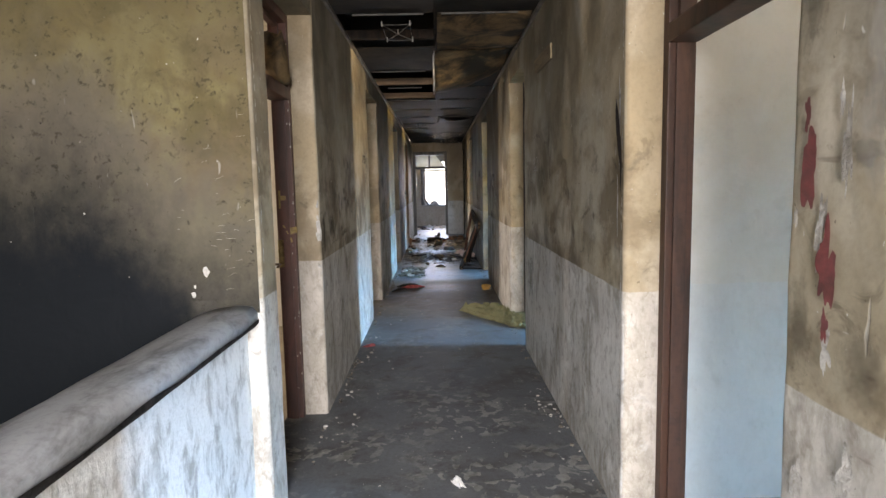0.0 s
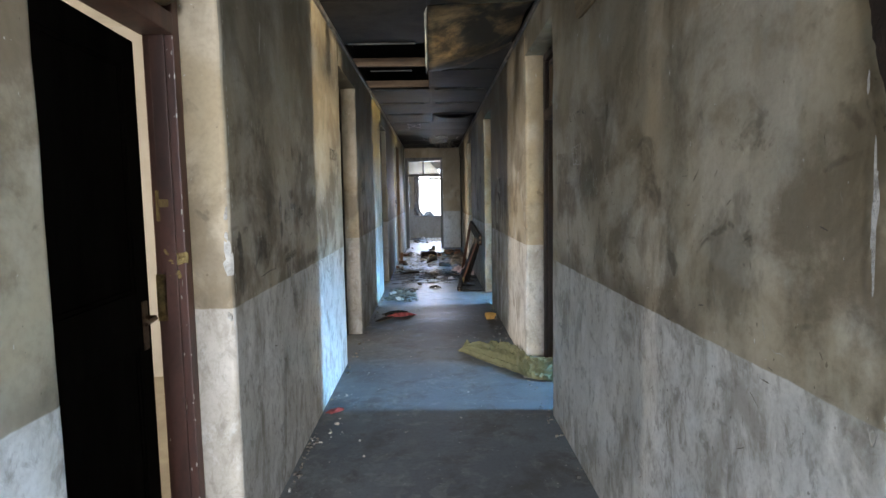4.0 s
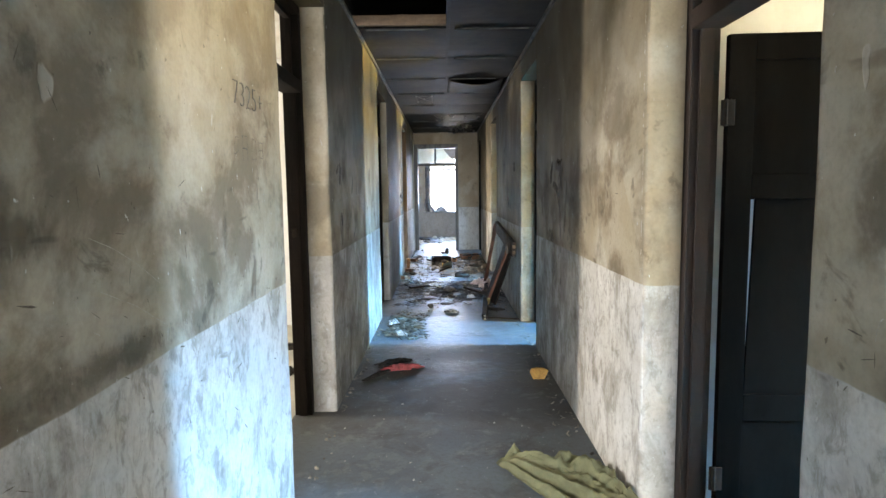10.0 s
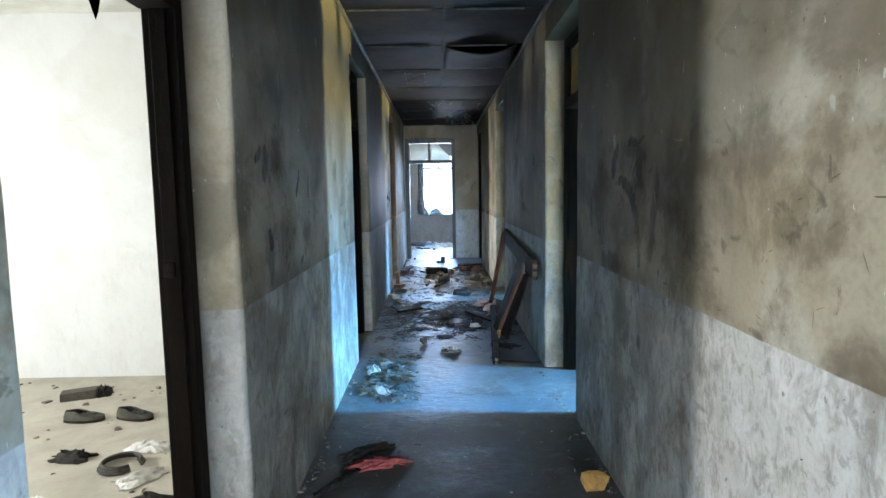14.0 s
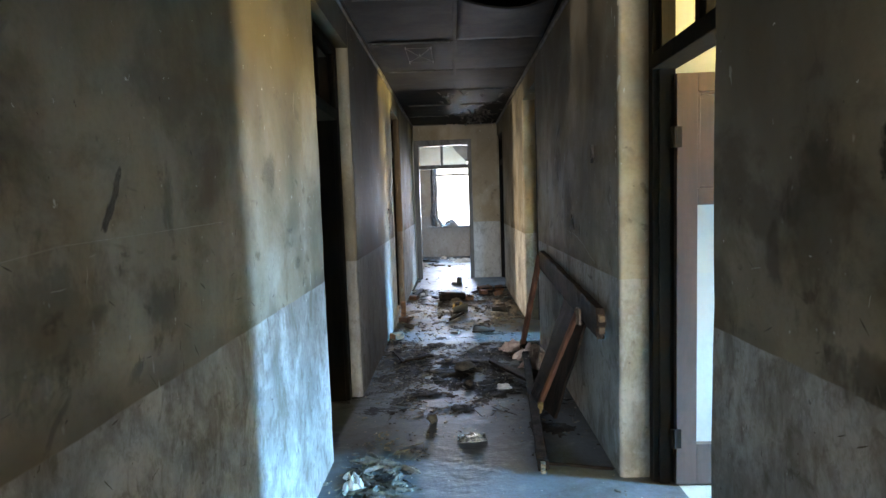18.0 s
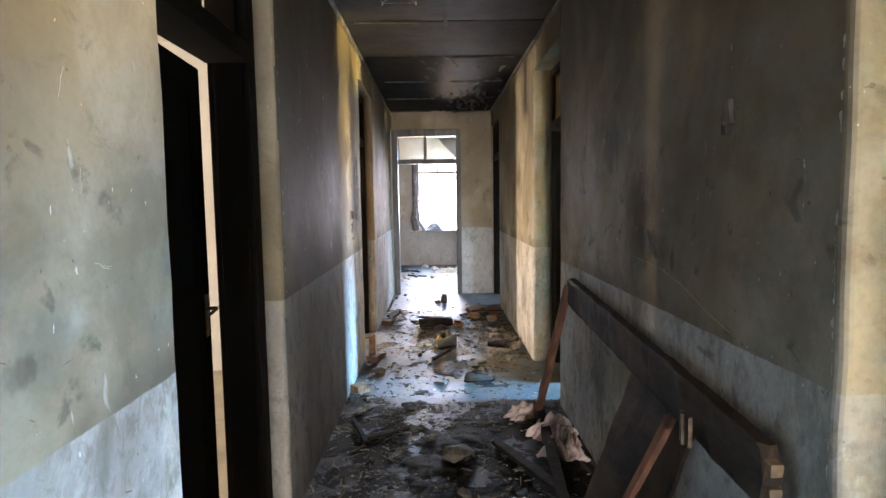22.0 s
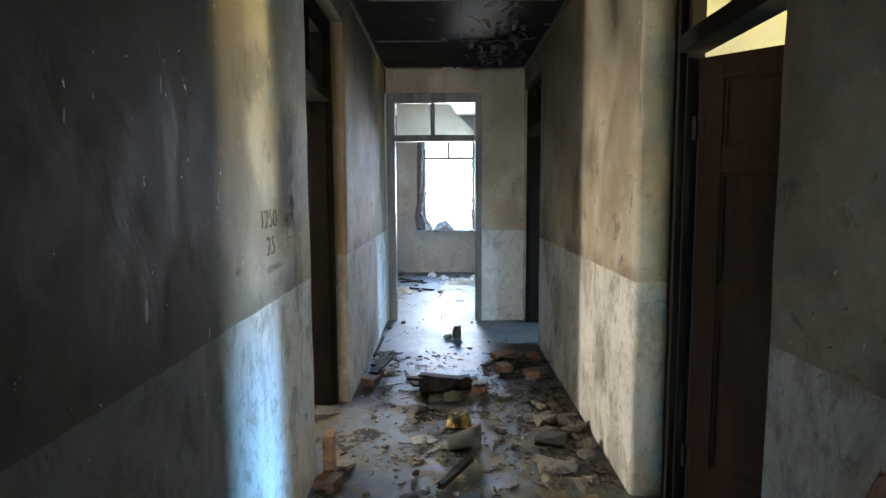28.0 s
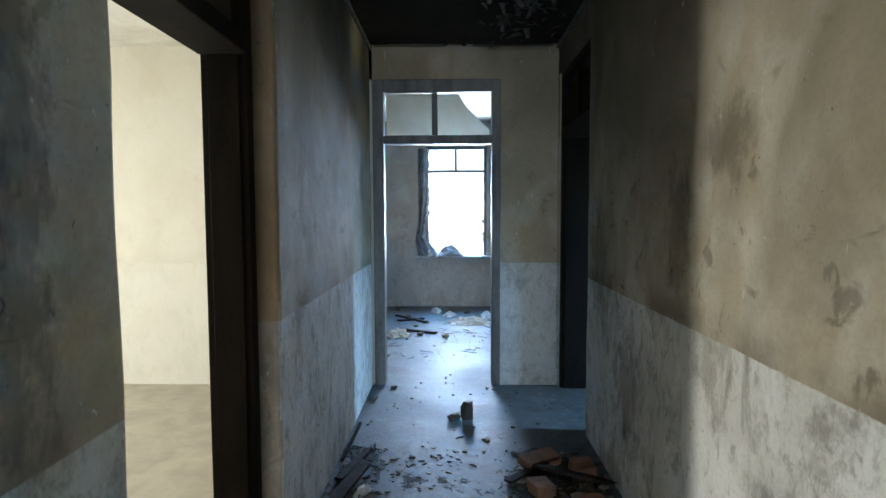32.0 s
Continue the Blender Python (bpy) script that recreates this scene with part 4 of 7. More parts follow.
setting("wall_end_room_east", block(3.0, 3.12, END + 0.2, NORTH, 0, CEIL + 0.02), ENDROOM, "smoke-grey side wall of the end room")
bm = block(XW, XLO, SOUTH, END + 0.1, CEIL, CEIL + 0.04)
block(XRO, XE, SOUTH, END + 0.1, CEIL, CEIL + 0.04, 0, bm)
block(XW, XE, END + 0.1, NORTH, CEIL, CEIL + 0.04, 0, bm)
setting("ceiling_rooms", bm, WHITECEIL, "limewashed side-room ceiling", "ceiling")
setting("roof", block(XW - 0.4, XE + 0.4, SOUTH - 0.4, NORTH + 0.4, 3.45, 3.6), VOID, "sooted slab above the broken corridor ceiling", "roof")
bm = block(XLO, XLO + 0.06, SOUTH, END + 0.2, CEIL + 0.02, 3.45)
block(XRO - 0.06, XRO, SOUTH, END + 0.2, CEIL + 0.02, 3.45, 0, bm)
block(XLO, XRO, END + 0.14, END + 0.2, CEIL + 0.02, 3.45, 0, bm)
block(XLO, XRO, SOUTH - 0.06, SOUTH, CEIL + 0.02, 3.45, 0, bm)
setting("wall_void", bm, VOID, "sooted brickwork in the ceiling void")
bm = bmesh.new()
bmesh.ops.create_grid(bm, x_segments=40, y_segments=40, size=900)
for v in bm.verts:
    v.co.z = -0.45
setting("ground", bm, EARTH, "dry earth and grass around the building", "ground")

# corridor ceiling: two rows of boards on battens; some have burnt away
JOINT = [18.6 - 1.13 * k for k in range(19)]
MID = 0.60
GONE_L, GONE_R = {8, 9, 11}, {10, 11}
bm = bmesh.new()
for k in range(len(JOINT) - 1):
    y1, y0 = JOINT[k], JOINT[k + 1]
    for side, x0, x1 in (("l", XL, MID), ("r", MID, XR)):
        if k in (GONE_L if side == "l" else GONE_R):
            continue
        if (k, side) == (5, "r"):
            continue
        g = 0.006
        n = 7
        grid = {}
        for i in range(n):
            for j in range(n):
                u, v = i / (n - 1), j / (n - 1)
                sag = -0.018 * math.sin(math.pi * v) * (0.6 + 0.8 * noise.noise(Vector((k * 3.1, x0 * 5, 2)))) - 0.006 * noise.noise(Vector((u * 3 + k, v * 3, x0)))
                x, y = x0 + g + (x1 - x0 - 2 * g) * u, y0 + g + (y1 - y0 - 2 * g) * v
                grid[i, j, 0] = bm.verts.new((x, y, CEIL - 0.012 + sag))
                grid[i, j, 1] = bm.verts.new((x, y, CEIL - 0.004 + sag))
        for i in range(n - 1):
            for j in range(n - 1):
                bm.faces.new([grid[a, b, 0] for a, b in ((i, j), (i, j + 1), (i + 1, j + 1), (i + 1, j))])
                bm.faces.new([grid[a, b, 1] for a, b in ((i, j), (i + 1, j), (i + 1, j + 1), (i, j + 1))])
        for i in range(n - 1):
            for j0 in (0, n - 1):
                bm.faces.new([grid[i, j0, 0], grid[i + 1, j0, 0], grid[i + 1, j0, 1], grid[i, j0, 1]])
                bm.faces.new([grid[j0, i, 0], grid[j0, i + 1, 0], grid[j0, i + 1, 1], grid[j0, i, 1]])
bmesh.ops.recalc_face_normals(bm, faces=bm.faces[:])
setting("ceiling", bm, CEILING, "soot-black corridor ceiling boards, some fallen", "ceiling")
# battens: edge strips along the walls, the middle strip and thin pale cross joints
for x in (XL + 0.012, XR - 0.012):
    bm = bmesh.new()
    y = SOUTH + 0.1
    while y < END - 0.1:
        nxt = min(y + 2.26, END - 0.01)
        beam((x, y, CEIL - 0.035 + 0.006 * noise.noise(Vector((y, x, 0)))), (x, nxt - 0.012, CEIL - 0.035 + 0.006 * noise.noise(Vector((nxt, x, 0)))), 0.022, 0.034, 0.004, bm)
        y = nxt
    tagged(part("ceiling_batten", bm, GREYFRAME), "sooty wooden batten along the ceiling edge", "batten", "ceiling battens", "structure")
tagged(part("ceiling_batten", beam((MID, SOUTH, CEIL - 0.016), (MID, END, CEIL - 0.016), 0.03, 0.012, 0.003), CEILING), "sooty batten along the middle of the ceiling", "batten", "ceiling battens", "structure")
rng = random.Random(4)
for k, y in enumerate(JOINT[:-1]):
    for x0, x1 in ((XL + 0.03, MID - 0.02), (MID + 0.02, XR - 0.03)):
        if rng.random() < 0.85:
            a, b = sorted((rng.uniform(x0, x0 + 0.12), rng.uniform(x1 - 0.2, x1)))
            bm = beam((a, y, CEIL - 0.02), (b, y + rng.uniform(-0.006, 0.006), CEIL - 0.02), 0.011, 0.014, 0.002)
            tagged(part("joint_strip", bm, SOOTYSTRIP), "thin sooty joint strip between the ceiling boards", "joint strip", "ceiling joints", "structure")


# ---- doors ----
def door_set(number, side, a, b, frame, deep=REVEAL, w=0.058):
    """A deep-set wooden door frame with a transom light: jambs, head, bar, mullion, and its leaf where one hangs."""
    s = -1 if side == "left" else 1
    face = XL if side == "left" else XR
    x0, x1 = face + s * deep, face + s * (THICK - 0.005)
    lo, hi = min(x0, x1), max(x0, x1)
    door = holder(f"door_{number}", "deep-set wooden door frame with an open transom light", "door", "", "structure", ((x0 + x1) / 2, (a + b) / 2, 0))
    base = Matrix.Translation(-door.location)

    def add(name, bm, material, label="", parent=None):
        bmesh.ops.transform(bm, matrix=base, verts=bm.verts)
        return part(name, bm, material, parent or door, label)

    add("jamb", block(lo, hi, b - w, b - 0.003, 0, LINTEL - 0.004, 0.006), frame)
    add("jamb", block(lo, hi, a + 0.003, a + w, 0, LINTEL - 0.004, 0.006), frame)
    add("door_stop", block(lo + 0.03, hi - 0.03, b - w - 0.014, b - w, 0, BAR, 0.003), frame)
    add("head", block(lo, hi, a + w, b - w, LINTEL - 0.062, LINTEL - 0.004, 0.006), frame)
    add("transom_bar", block(lo - 0.004, hi + 0.004, a + w, b - w, BAR, BAR + 0.075, 0.006), frame)
    m = (a + b) / 2
    add("mullion", block(lo + 0.02, hi - 0.02, m - 0.022, m + 0.022, BAR + 0.075, LINTEL - 0.062, 0.004), frame)
    for y0, y1 in ((a + w, m - 0.022), (m + 0.022, b - w)):
        bm = block(lo + 0.035, hi - 0.045, y0, y0 + 0.028, BAR + 0.075, LINTEL - 0.062, 0.003)
        block(lo + 0.035, hi - 0.045, y1 - 0.028, y1, BAR + 0.075, LINTEL - 0.062, 0.003, bm)
        block(lo + 0.035, hi - 0.045, y0 + 0.028, y1 - 0.028, BAR + 0.075, BAR + 0.103, 0.003, bm)
        block(lo + 0.035, hi - 0.045, y0 + 0.028, y1 - 0.028, LINTEL - 0.09, LINTEL - 0.062, 0.003, bm)
        add("transom_sash", bm, frame)
    return door, (lo, hi, a, b, w, s)


def panel_leaf(parent, width, material, panels, handle=True, split=False):
    """A panelled door leaf, its hinge edge on the z axis and its breadth along x. panels: (z0, z1, filled)."""
    leaf = part("door_leaf", block(0.005, 0.105, -0.02, 0.02, 0.01, 2.05, 0.003), material, parent)
    part("stile", block(width - 0.105, width - 0.005, -0.02, 0.02, 0.01, 2.05, 0.003), material, leaf)
    zs = [0.01] + [z for p in panels for z in p[:2]] + [2.05]
    for z0, z1 in zip(zs[0::2], zs[1::2]):
        part("rail", block(0.105, width - 0.105, -0.019, 0.019, z0, z1, 0.003), material, leaf)
    for z0, z1, filled in panels:
        if filled:
            bm = block(0.108, width - 0.108, -0.007, 0.007, z0 - 0.01, z1 + 0.01)
            if split and 0.6 < z0 < 1:      # the panel has shrunk away from the stile and lets light through
                for v in bm.verts:
                    if v.co.x < 0.2:
                        v.co.x = 0.13 if v.co.z > 1 else 0.112
            for x0, x1, q0, q1 in ((width - 0.12, width - 0.105, z0, z1),) if split else ((0.105, 0.12, z0, z1), (width - 0.12, width - 0.105, z0, z1), (0.12, width - 0.12, z0, z0 + 0.015), (0.12, width - 0.12, z1 - 0.015, z1)):
                block(x0, x1, -0.014, 0.014, q0, q1, 0.003, bm)
            part("panel", bm, material, leaf)
    if handle:
        bm = block(width - 0.075, width - 0.035, -0.026, -0.019, 0.93, 1.11, 0.004)
        tube([(width - 0.055, -0.022, 1.05), (width - 0.055, -0.06, 1.05), (width - 0.075, -0.068, 1.05), (width - 0.16, -0.068, 1.045)], 0.008, bm)
        tube([(width - 0.055, 0.018, 1.05), (width - 0.055, 0.06, 1.05), (width - 0.16, 0.066, 1.045)], 0.008, bm)
        part("door_handle", bm, METAL, leaf, "rusty lever handle")
    for z in (0.25, 1.75):
        part("hinge", block(-0.022, 0.03, -0.024, -0.012, z - 0.05, z + 0.05, 0.003, tube([(-0.006, -0.024, z - 0.052), (-0.006, -0.024, z + 0.052)], 0.008)), SOOTFRAME, leaf)
    return leaf


def hang(door, leaf, x, y, turn):
    leaf.matrix_parent_inverse = Matrix()
    leaf.matrix_basis = Matrix.Translation(Vector((x, y, 0)) - door.location) @ pose(0, 0, 0, 0, 0, turn)


kinds = {("left", 0): LITFRAME, ("left", 1): SOOTFRAME, ("left", 2): SOOTFRAME, ("left", 3): SOOTFRAME, ("right", 0): FRAME, ("right", 1): DARKFRAME, ("right", 2): SOOTFRAME, ("right", 3): SOOTFRAME, ("right", 4): SOOTFRAME}
doors = {}
number = 0
for side, openings in (("left", LEFT), ("right", RIGHT)):
    for n, (a, b) in enumerate(openings):
        number += 1
        doors[side, n] = door_set(number, side, a, b, kinds[side, n], 0.085 if side == "left" and n > 1 else 0.02 if side == "right" and n == 4 else REVEAL, 0.082 if (side, n) == ("left", 2) else 0.058)
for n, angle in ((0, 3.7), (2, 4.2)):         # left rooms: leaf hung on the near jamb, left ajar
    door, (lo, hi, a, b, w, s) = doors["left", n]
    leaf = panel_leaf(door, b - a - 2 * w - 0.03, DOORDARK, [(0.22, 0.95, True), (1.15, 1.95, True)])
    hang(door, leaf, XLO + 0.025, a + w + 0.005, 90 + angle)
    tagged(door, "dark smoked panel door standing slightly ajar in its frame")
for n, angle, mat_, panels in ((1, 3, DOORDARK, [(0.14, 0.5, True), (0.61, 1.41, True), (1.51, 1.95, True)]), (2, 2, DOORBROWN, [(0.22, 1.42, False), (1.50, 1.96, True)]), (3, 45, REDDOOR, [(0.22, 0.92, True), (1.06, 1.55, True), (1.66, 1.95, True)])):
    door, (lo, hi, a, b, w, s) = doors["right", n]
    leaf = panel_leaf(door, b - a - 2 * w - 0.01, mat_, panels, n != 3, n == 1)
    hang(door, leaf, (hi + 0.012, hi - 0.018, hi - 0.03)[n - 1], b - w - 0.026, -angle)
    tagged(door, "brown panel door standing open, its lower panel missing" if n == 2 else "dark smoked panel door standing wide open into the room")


def onto(thing, ob):
    """Makes ob, built in world places, a part of thing."""
    ob.parent = thing
    ob.matrix_parent_inverse = Matrix.Translation(-thing.location)
    return ob


onto(doors["left", 0][0], part("strike_plate", block(XL - 0.262, XL - 0.222, 4.108, 4.118, 1.02, 1.2, 0.002), BRASS, None, "tarnished strike plate"))
rng = random.Random(51)
for n, (x0, x1, z, h) in enumerate(((-0.418, -0.326, 1.262, 0.032), (-0.40, -0.345, 1.248, 0.028), (-0.395, -0.362, 1.20, 0.03), (-0.412, -0.395, 1.285, 0.04), (-0.36, -0.335, 1.268, 0.02))):      # raw wood where the lock was torn out
    bm = block(x0, x1, 4.110, 4.1225, z - h / 2, z + h / 2, 0.003)
    bmesh.ops.subdivide_edges(bm, edges=bm.edges[:], cuts=2, use_grid_fill=True)
    for v in bm.verts:
        v.co += noise.noise_vector(v.co * 60 + Vector((n, 0, 0))) * 0.010
    onto(doors["left", 0][0], part("torn_wood", bm, RAWWOOD, None, "splintered raw yellow wood"))
bm = block(-0.432, -0.419, 4.104, 4.1215, 1.40, 1.515, 0.003)
block(-0.422, -0.386, 4.098, 4.1215, 1.452, 1.482, 0.006, bm)
onto(doors["left", 0][0], part("bolt_keep", bm, RAWWOOD, None, "cream-painted bolt keep"))
verts, faces = [], []
for _ in range(36):      # chips in the paint, most along the outer edge
    x, z = (-0.338 - abs(rng.gauss(0, 0.006)), rng.uniform(0.1, 2.5)) if rng.random() < 0.6 else (rng.uniform(-0.445, -0.34), rng.uniform(0.2, 2.3))
    w, h = rng.uniform(0.001, 0.004), rng.uniform(0.002, 0.012)
    base = len(verts)
    verts += [(x + w * rng.uniform(0.6, 1.3) * math.cos(k * 1.047), 4.1213, z + h * rng.uniform(0.6, 1.3) * math.sin(k * 1.047)) for k in range(6)]
    faces.append(tuple(range(base, base + 6)))
data = bpy.data.meshes.new("paint_chips")
data.from_pydata(verts, [], faces)
data.materials.append(WHITECHIP)
chips_ob = new("paint_chips", data)
chips_ob["kind"] = "stuff"
onto(doors["left", 0][0], chips_ob)
onto(doors["left", 1][0], part("bolt_keep", block(XL - 0.235, XL - 0.195, 8.045, 8.068, 1.18, 1.235, 0.008), CHAR, None, "black bolt keep"))

# the end door: smoked grey frame with two glazed transom lights, no leaf
door = holder("door_10", "smoked grey door frame with two dusty transom panes and no leaf", "door", "", "structure", (0.37, END, 0))
J0, J1 = -0.075, 0.83          # clear opening
y0, y1 = END - 0.02, END + 0.12
for x0, x1 in ((XL + 0.022, J0), (J1, DX1 - 0.003)):
    onto(door, part("jamb", block(x0, x1, y0, y1, 0, LINTEL - 0.033, 0.008), GREYFRAME))
onto(door, part("head", block(J0, J1, y0, y1, 2.475, LINTEL - 0.033, 0.008), GREYFRAME))
onto(door, part("transom_bar", block(J0, J1, y0 - 0.004, y1, 2.05, 2.12, 0.008), GREYFRAME))
onto(door, part("mullion", block(0.33, 0.375, y0 + 0.01, y1 - 0.02, 2.12, 2.475, 0.005), GREYFRAME))
pane = part("pane", block(J0 + 0.02, 0.33, END + 0.045, END + 0.05, 2.125, 2.47), GLASS)
onto(door, pane)
bm = bmesh.new()
vs = [bm.verts.new((x, END + 0.047, z)) for x, z in ((0.376, 2.122), (0.812, 2.122), (0.812, 2.17), (0.62, 2.36), (0.55, 2.468), (0.376, 2.468))]
bm.faces.new(vs)
back = [bm.verts.new(v.co + Vector((0, 0.004, 0))) for v in vs]
bm.faces.new(back[::-1])
for k in range(len(vs)):
    bm.faces.new((vs[k], back[k], back[k - 1], vs[k - 1]))
bmesh.ops.recalc_face_normals(bm, faces=bm.faces[:])
onto(door, part("broken_pane", bm, GLASS, None, "broken dusty pane"))

# end-room window: grey frame with a transom, broken glass, a scorched curtain
win = holder("window_1", "grey window frame with a transom and no glass", "window", "", "structure", (0.55, NORTH, WS))
for bm in (block(WX0, WX0 + 0.05, NORTH + 0.06, NORTH + 0.13, WS, WT, 0.005), block(WX1 - 0.05, WX1, NORTH + 0.06, NORTH + 0.13, WS, WT, 0.005), block(WX0 + 0.05, WX1 - 0.05, NORTH + 0.06, NORTH + 0.13, WT - 0.05, WT, 0.005),
           block(WX0 + 0.05, WX1 - 0.05, NORTH + 0.06, NORTH + 0.13, 2.08, 2.13, 0.005), block(0.53, 0.57, NORTH + 0.065, NORTH + 0.12, 2.13, WT - 0.05, 0.004),):
    onto(win, part("window_frame", bm, GREYFRAME))
onto(win, part("window_sill", block(WX0 - 0.18, WX1 + 0.1, NORTH - 0.09, NORTH + 0.1, WS - 0.045, WS - 0.004, 0.01), LEDGE))


# ---- ceiling wreckage ----
def hung_sheet(name, label, corners, sag, seed, material, nx=16, ny=16, ripple=0.02):
    """A limp board hanging between four corners, sagging in its middle."""
    a, b, c, d = (Vector(p) for p in corners)
    bm = bmesh.new()
    g = {}
    for i in range(nx):
        for j in range(ny):
            u, v = i / (nx - 1), j / (ny - 1)
            p = (a * (1 - u) + b * u) * (1 - v) + (d * (1 - u) + c * u) * v
            p.z -= sag(u, v) + ripple * noise.noise(Vector((u * 4 + seed, v * 4, 0)))
            p.x += 0.3 * ripple * noise.noise(Vector((u * 3, v * 5 + seed, 3)))
            g[i, j, 0], g[i, j, 1] = bm.verts.new(p), bm.verts.new(p + Vector((0, 0, 0.005)))
    for i in range(nx - 1):
        for j in range(ny - 1):
            for k in (0, 1):
                bm.faces.new([g[p, q, k] for p, q in ((i, j), (i + 1, j), (i + 1, j + 1), (i, j + 1))])
    for i in range(nx - 1):
        for j in (0, ny - 1):
            bm.faces.new((g[i, j, 0], g[i + 1, j, 0], g[i + 1, j, 1], g[i, j, 1]))
    for j in range(ny - 1):
        for i in (0, nx - 1):
            bm.faces.new((g[i, j, 0], g[i, j + 1, 0], g[i, j + 1, 1], g[i, j, 1]))
    bmesh.ops.recalc_face_normals(bm, faces=bm.faces[:])
    return tagged(part(name, bm, material, None, "", True), label, "ceiling board", "loose ceiling boards")


C = CEIL - 0.012
hung_sheet("hanging_ceiling_board", "scorched brown ceiling board bulging from its battens", [(MID + 0.01, 5.05, C), (XR - 0.03, 5.05, C), (XR - 0.03, 6.2, C), (MID + 0.01, 6.2, C - 0.02)],
           lambda u, v: 0.05 * math.sin(math.pi * v) * (1 - 0.5 * u) + 0.02 * abs(math.sin(6 * v)), 1, BURNTBOARD)
loose = hung_sheet("hanging_ceiling_board", "scorched brown ceiling board hanging by one side, curled", [(MID - 0.01, 6.2, C - 0.03), (XR - 0.03, 6.2, C), (XR - 0.04, 7.35, C - 0.005), (MID - 0.01, 7.3, C - 0.27)],
           lambda u, v: 0.05 * math.sin(math.pi * v) * (1 - u) - 0.02 * math.sin(7 * v) + 0.06 * v * v * math.sin(math.pi * u), 2, BURNTBOARD)
hung_sheet("sagging_ceiling_board", "soot-black ceiling board drooping at its near edge", [(MID + 0.03, 11.86, C), (XR - 0.06, 11.86, C), (XR - 0.02, 12.94, C), (MID + 0.01, 12.94, C)],
           lambda u, v: 0.085 * math.sin(math.pi * u) * (1 - v) ** 2, 3, CEILING, ripple=0.006)
edge = hung_sheet("torn_edge", "pale torn paper edge", [(MID - 0.035, 6.25, C - 0.07), (MID - 0.014, 6.25, C - 0.02), (MID - 0.014, 7.3, C - 0.25), (MID - 0.035, 7.3, C - 0.30)], lambda u, v: 0.05 * math.sin(math.pi * v) - 0.02 * math.sin(7 * v), 2, ASHWHITE, 3, 16, 0.0)
edge.parent = loose
for key in list(edge.keys()):
    del edge[key]
for y in (8.31, 9.52, 5.9, 7.36):
    ob = part("ceiling_joist", beam((XL - 0.05, y, CEIL + 0.045), (MID + 0.1, y, CEIL + 0.045), 0.055, 0.085, 0.006, None, 0, 0.003), TIMBER if y > 8 else CHAR)
    tagged(ob, "bare timber joist in the gap of the ceiling" if y > 8 else "charred joist in the gap of the ceiling", "joist", "ceiling joists")
for y0, y1 in ((5.30, 5.82), (13.1, 13.62)):
    x0, x1, z = 0.16, 0.39, CEIL - 0.026
    m = ((x0 + x1) / 2, (y0 + y1) / 2)
    bracket = holder("lamp_bracket", "dull wire frame with crossed wires under the sooty ceiling", "wire bracket", "ceiling brackets", "", (*m, CEIL))
    ends = [(x0, y0), (x1, y0), (x1, y1), (x0, y1)]
    for p, q in [(ends[k], ends[(k + 1) % 4]) for k in range(4)] + [(ends[0], ends[2]), (ends[1], ends[3])]:
        crossed = abs(p[0] - q[0]) > 0.1 and abs(p[1] - q[1]) > 0.1
        onto(bracket, part("wire", tube([(*p, z), ((p[0] + q[0]) / 2, (p[1] + q[1]) / 2, z - (0.012 if crossed else 0.004)), (*q, z)], 0.0034 if crossed else 0.0022, None, 5), DULLWIRE))
    for p in ends + [m]:
        onto(bracket, part("knot", tube([(*p, z - 0.014), (*p, CEIL + 0.004)], 0.0048, None, 6), ASHWHITE))
bm = bmesh.new()
rng = random.Random(8)
for n in range(120):     # flaked soot and curling paint showing paler board near the end
    x, y = (rng.gauss(1.0, 0.17), rng.gauss(17.5, 0.42)) if n < 95 else (rng.uniform(0.3, 1.3), rng.uniform(15.2, 18.2))
    x, y = min(x, 1.3), min(y, 18.5)
    s, turn, curl = rng.uniform(0.02, 0.075), rng.uniform(0, 6.28), rng.uniform(0.3, 1.2)
    rows = []
    for i in range(4):
        f = i / 3
        d, drop = s * 2 * (f - 0.15 * curl * f * f), 0.004 + s * curl * f * f
        w = s * (0.6 - 0.35 * f) * rng.uniform(0.7, 1.2)
        rows.append([bm.verts.new((x + d * math.cos(turn) - k * w * math.sin(turn), y + d * math.sin(turn) + k * w * math.cos(turn), CEIL - 0.02 - drop)) for k in (-1, 0, 1)])
    for p, q in zip(rows, rows[1:]):
        for k in range(2):
            bm.faces.new((p[k], p[k + 1], q[k + 1], q[k]))
bmesh.ops.solidify(bm, geom=bm.faces[:], thickness=0.0015)
tagged(part("peeled_ceiling_paint", bm, SOOTPEEL), "curling grey paint flakes on the sooty ceiling", "paint flakes", "", "stuff")


# ---- wall damage, marks ----
def smooth_line(points, n=14):
    """Points along a line through the given ones."""
    pts = np.array(points, float)
    at = np.linspace(0, len(pts) - 1, n)
    return [(float(np.interp(t, range(len(pts)), pts[:, 0])), float(np.interp(t, range(len(pts)), pts[:, 1]))) for t in at]


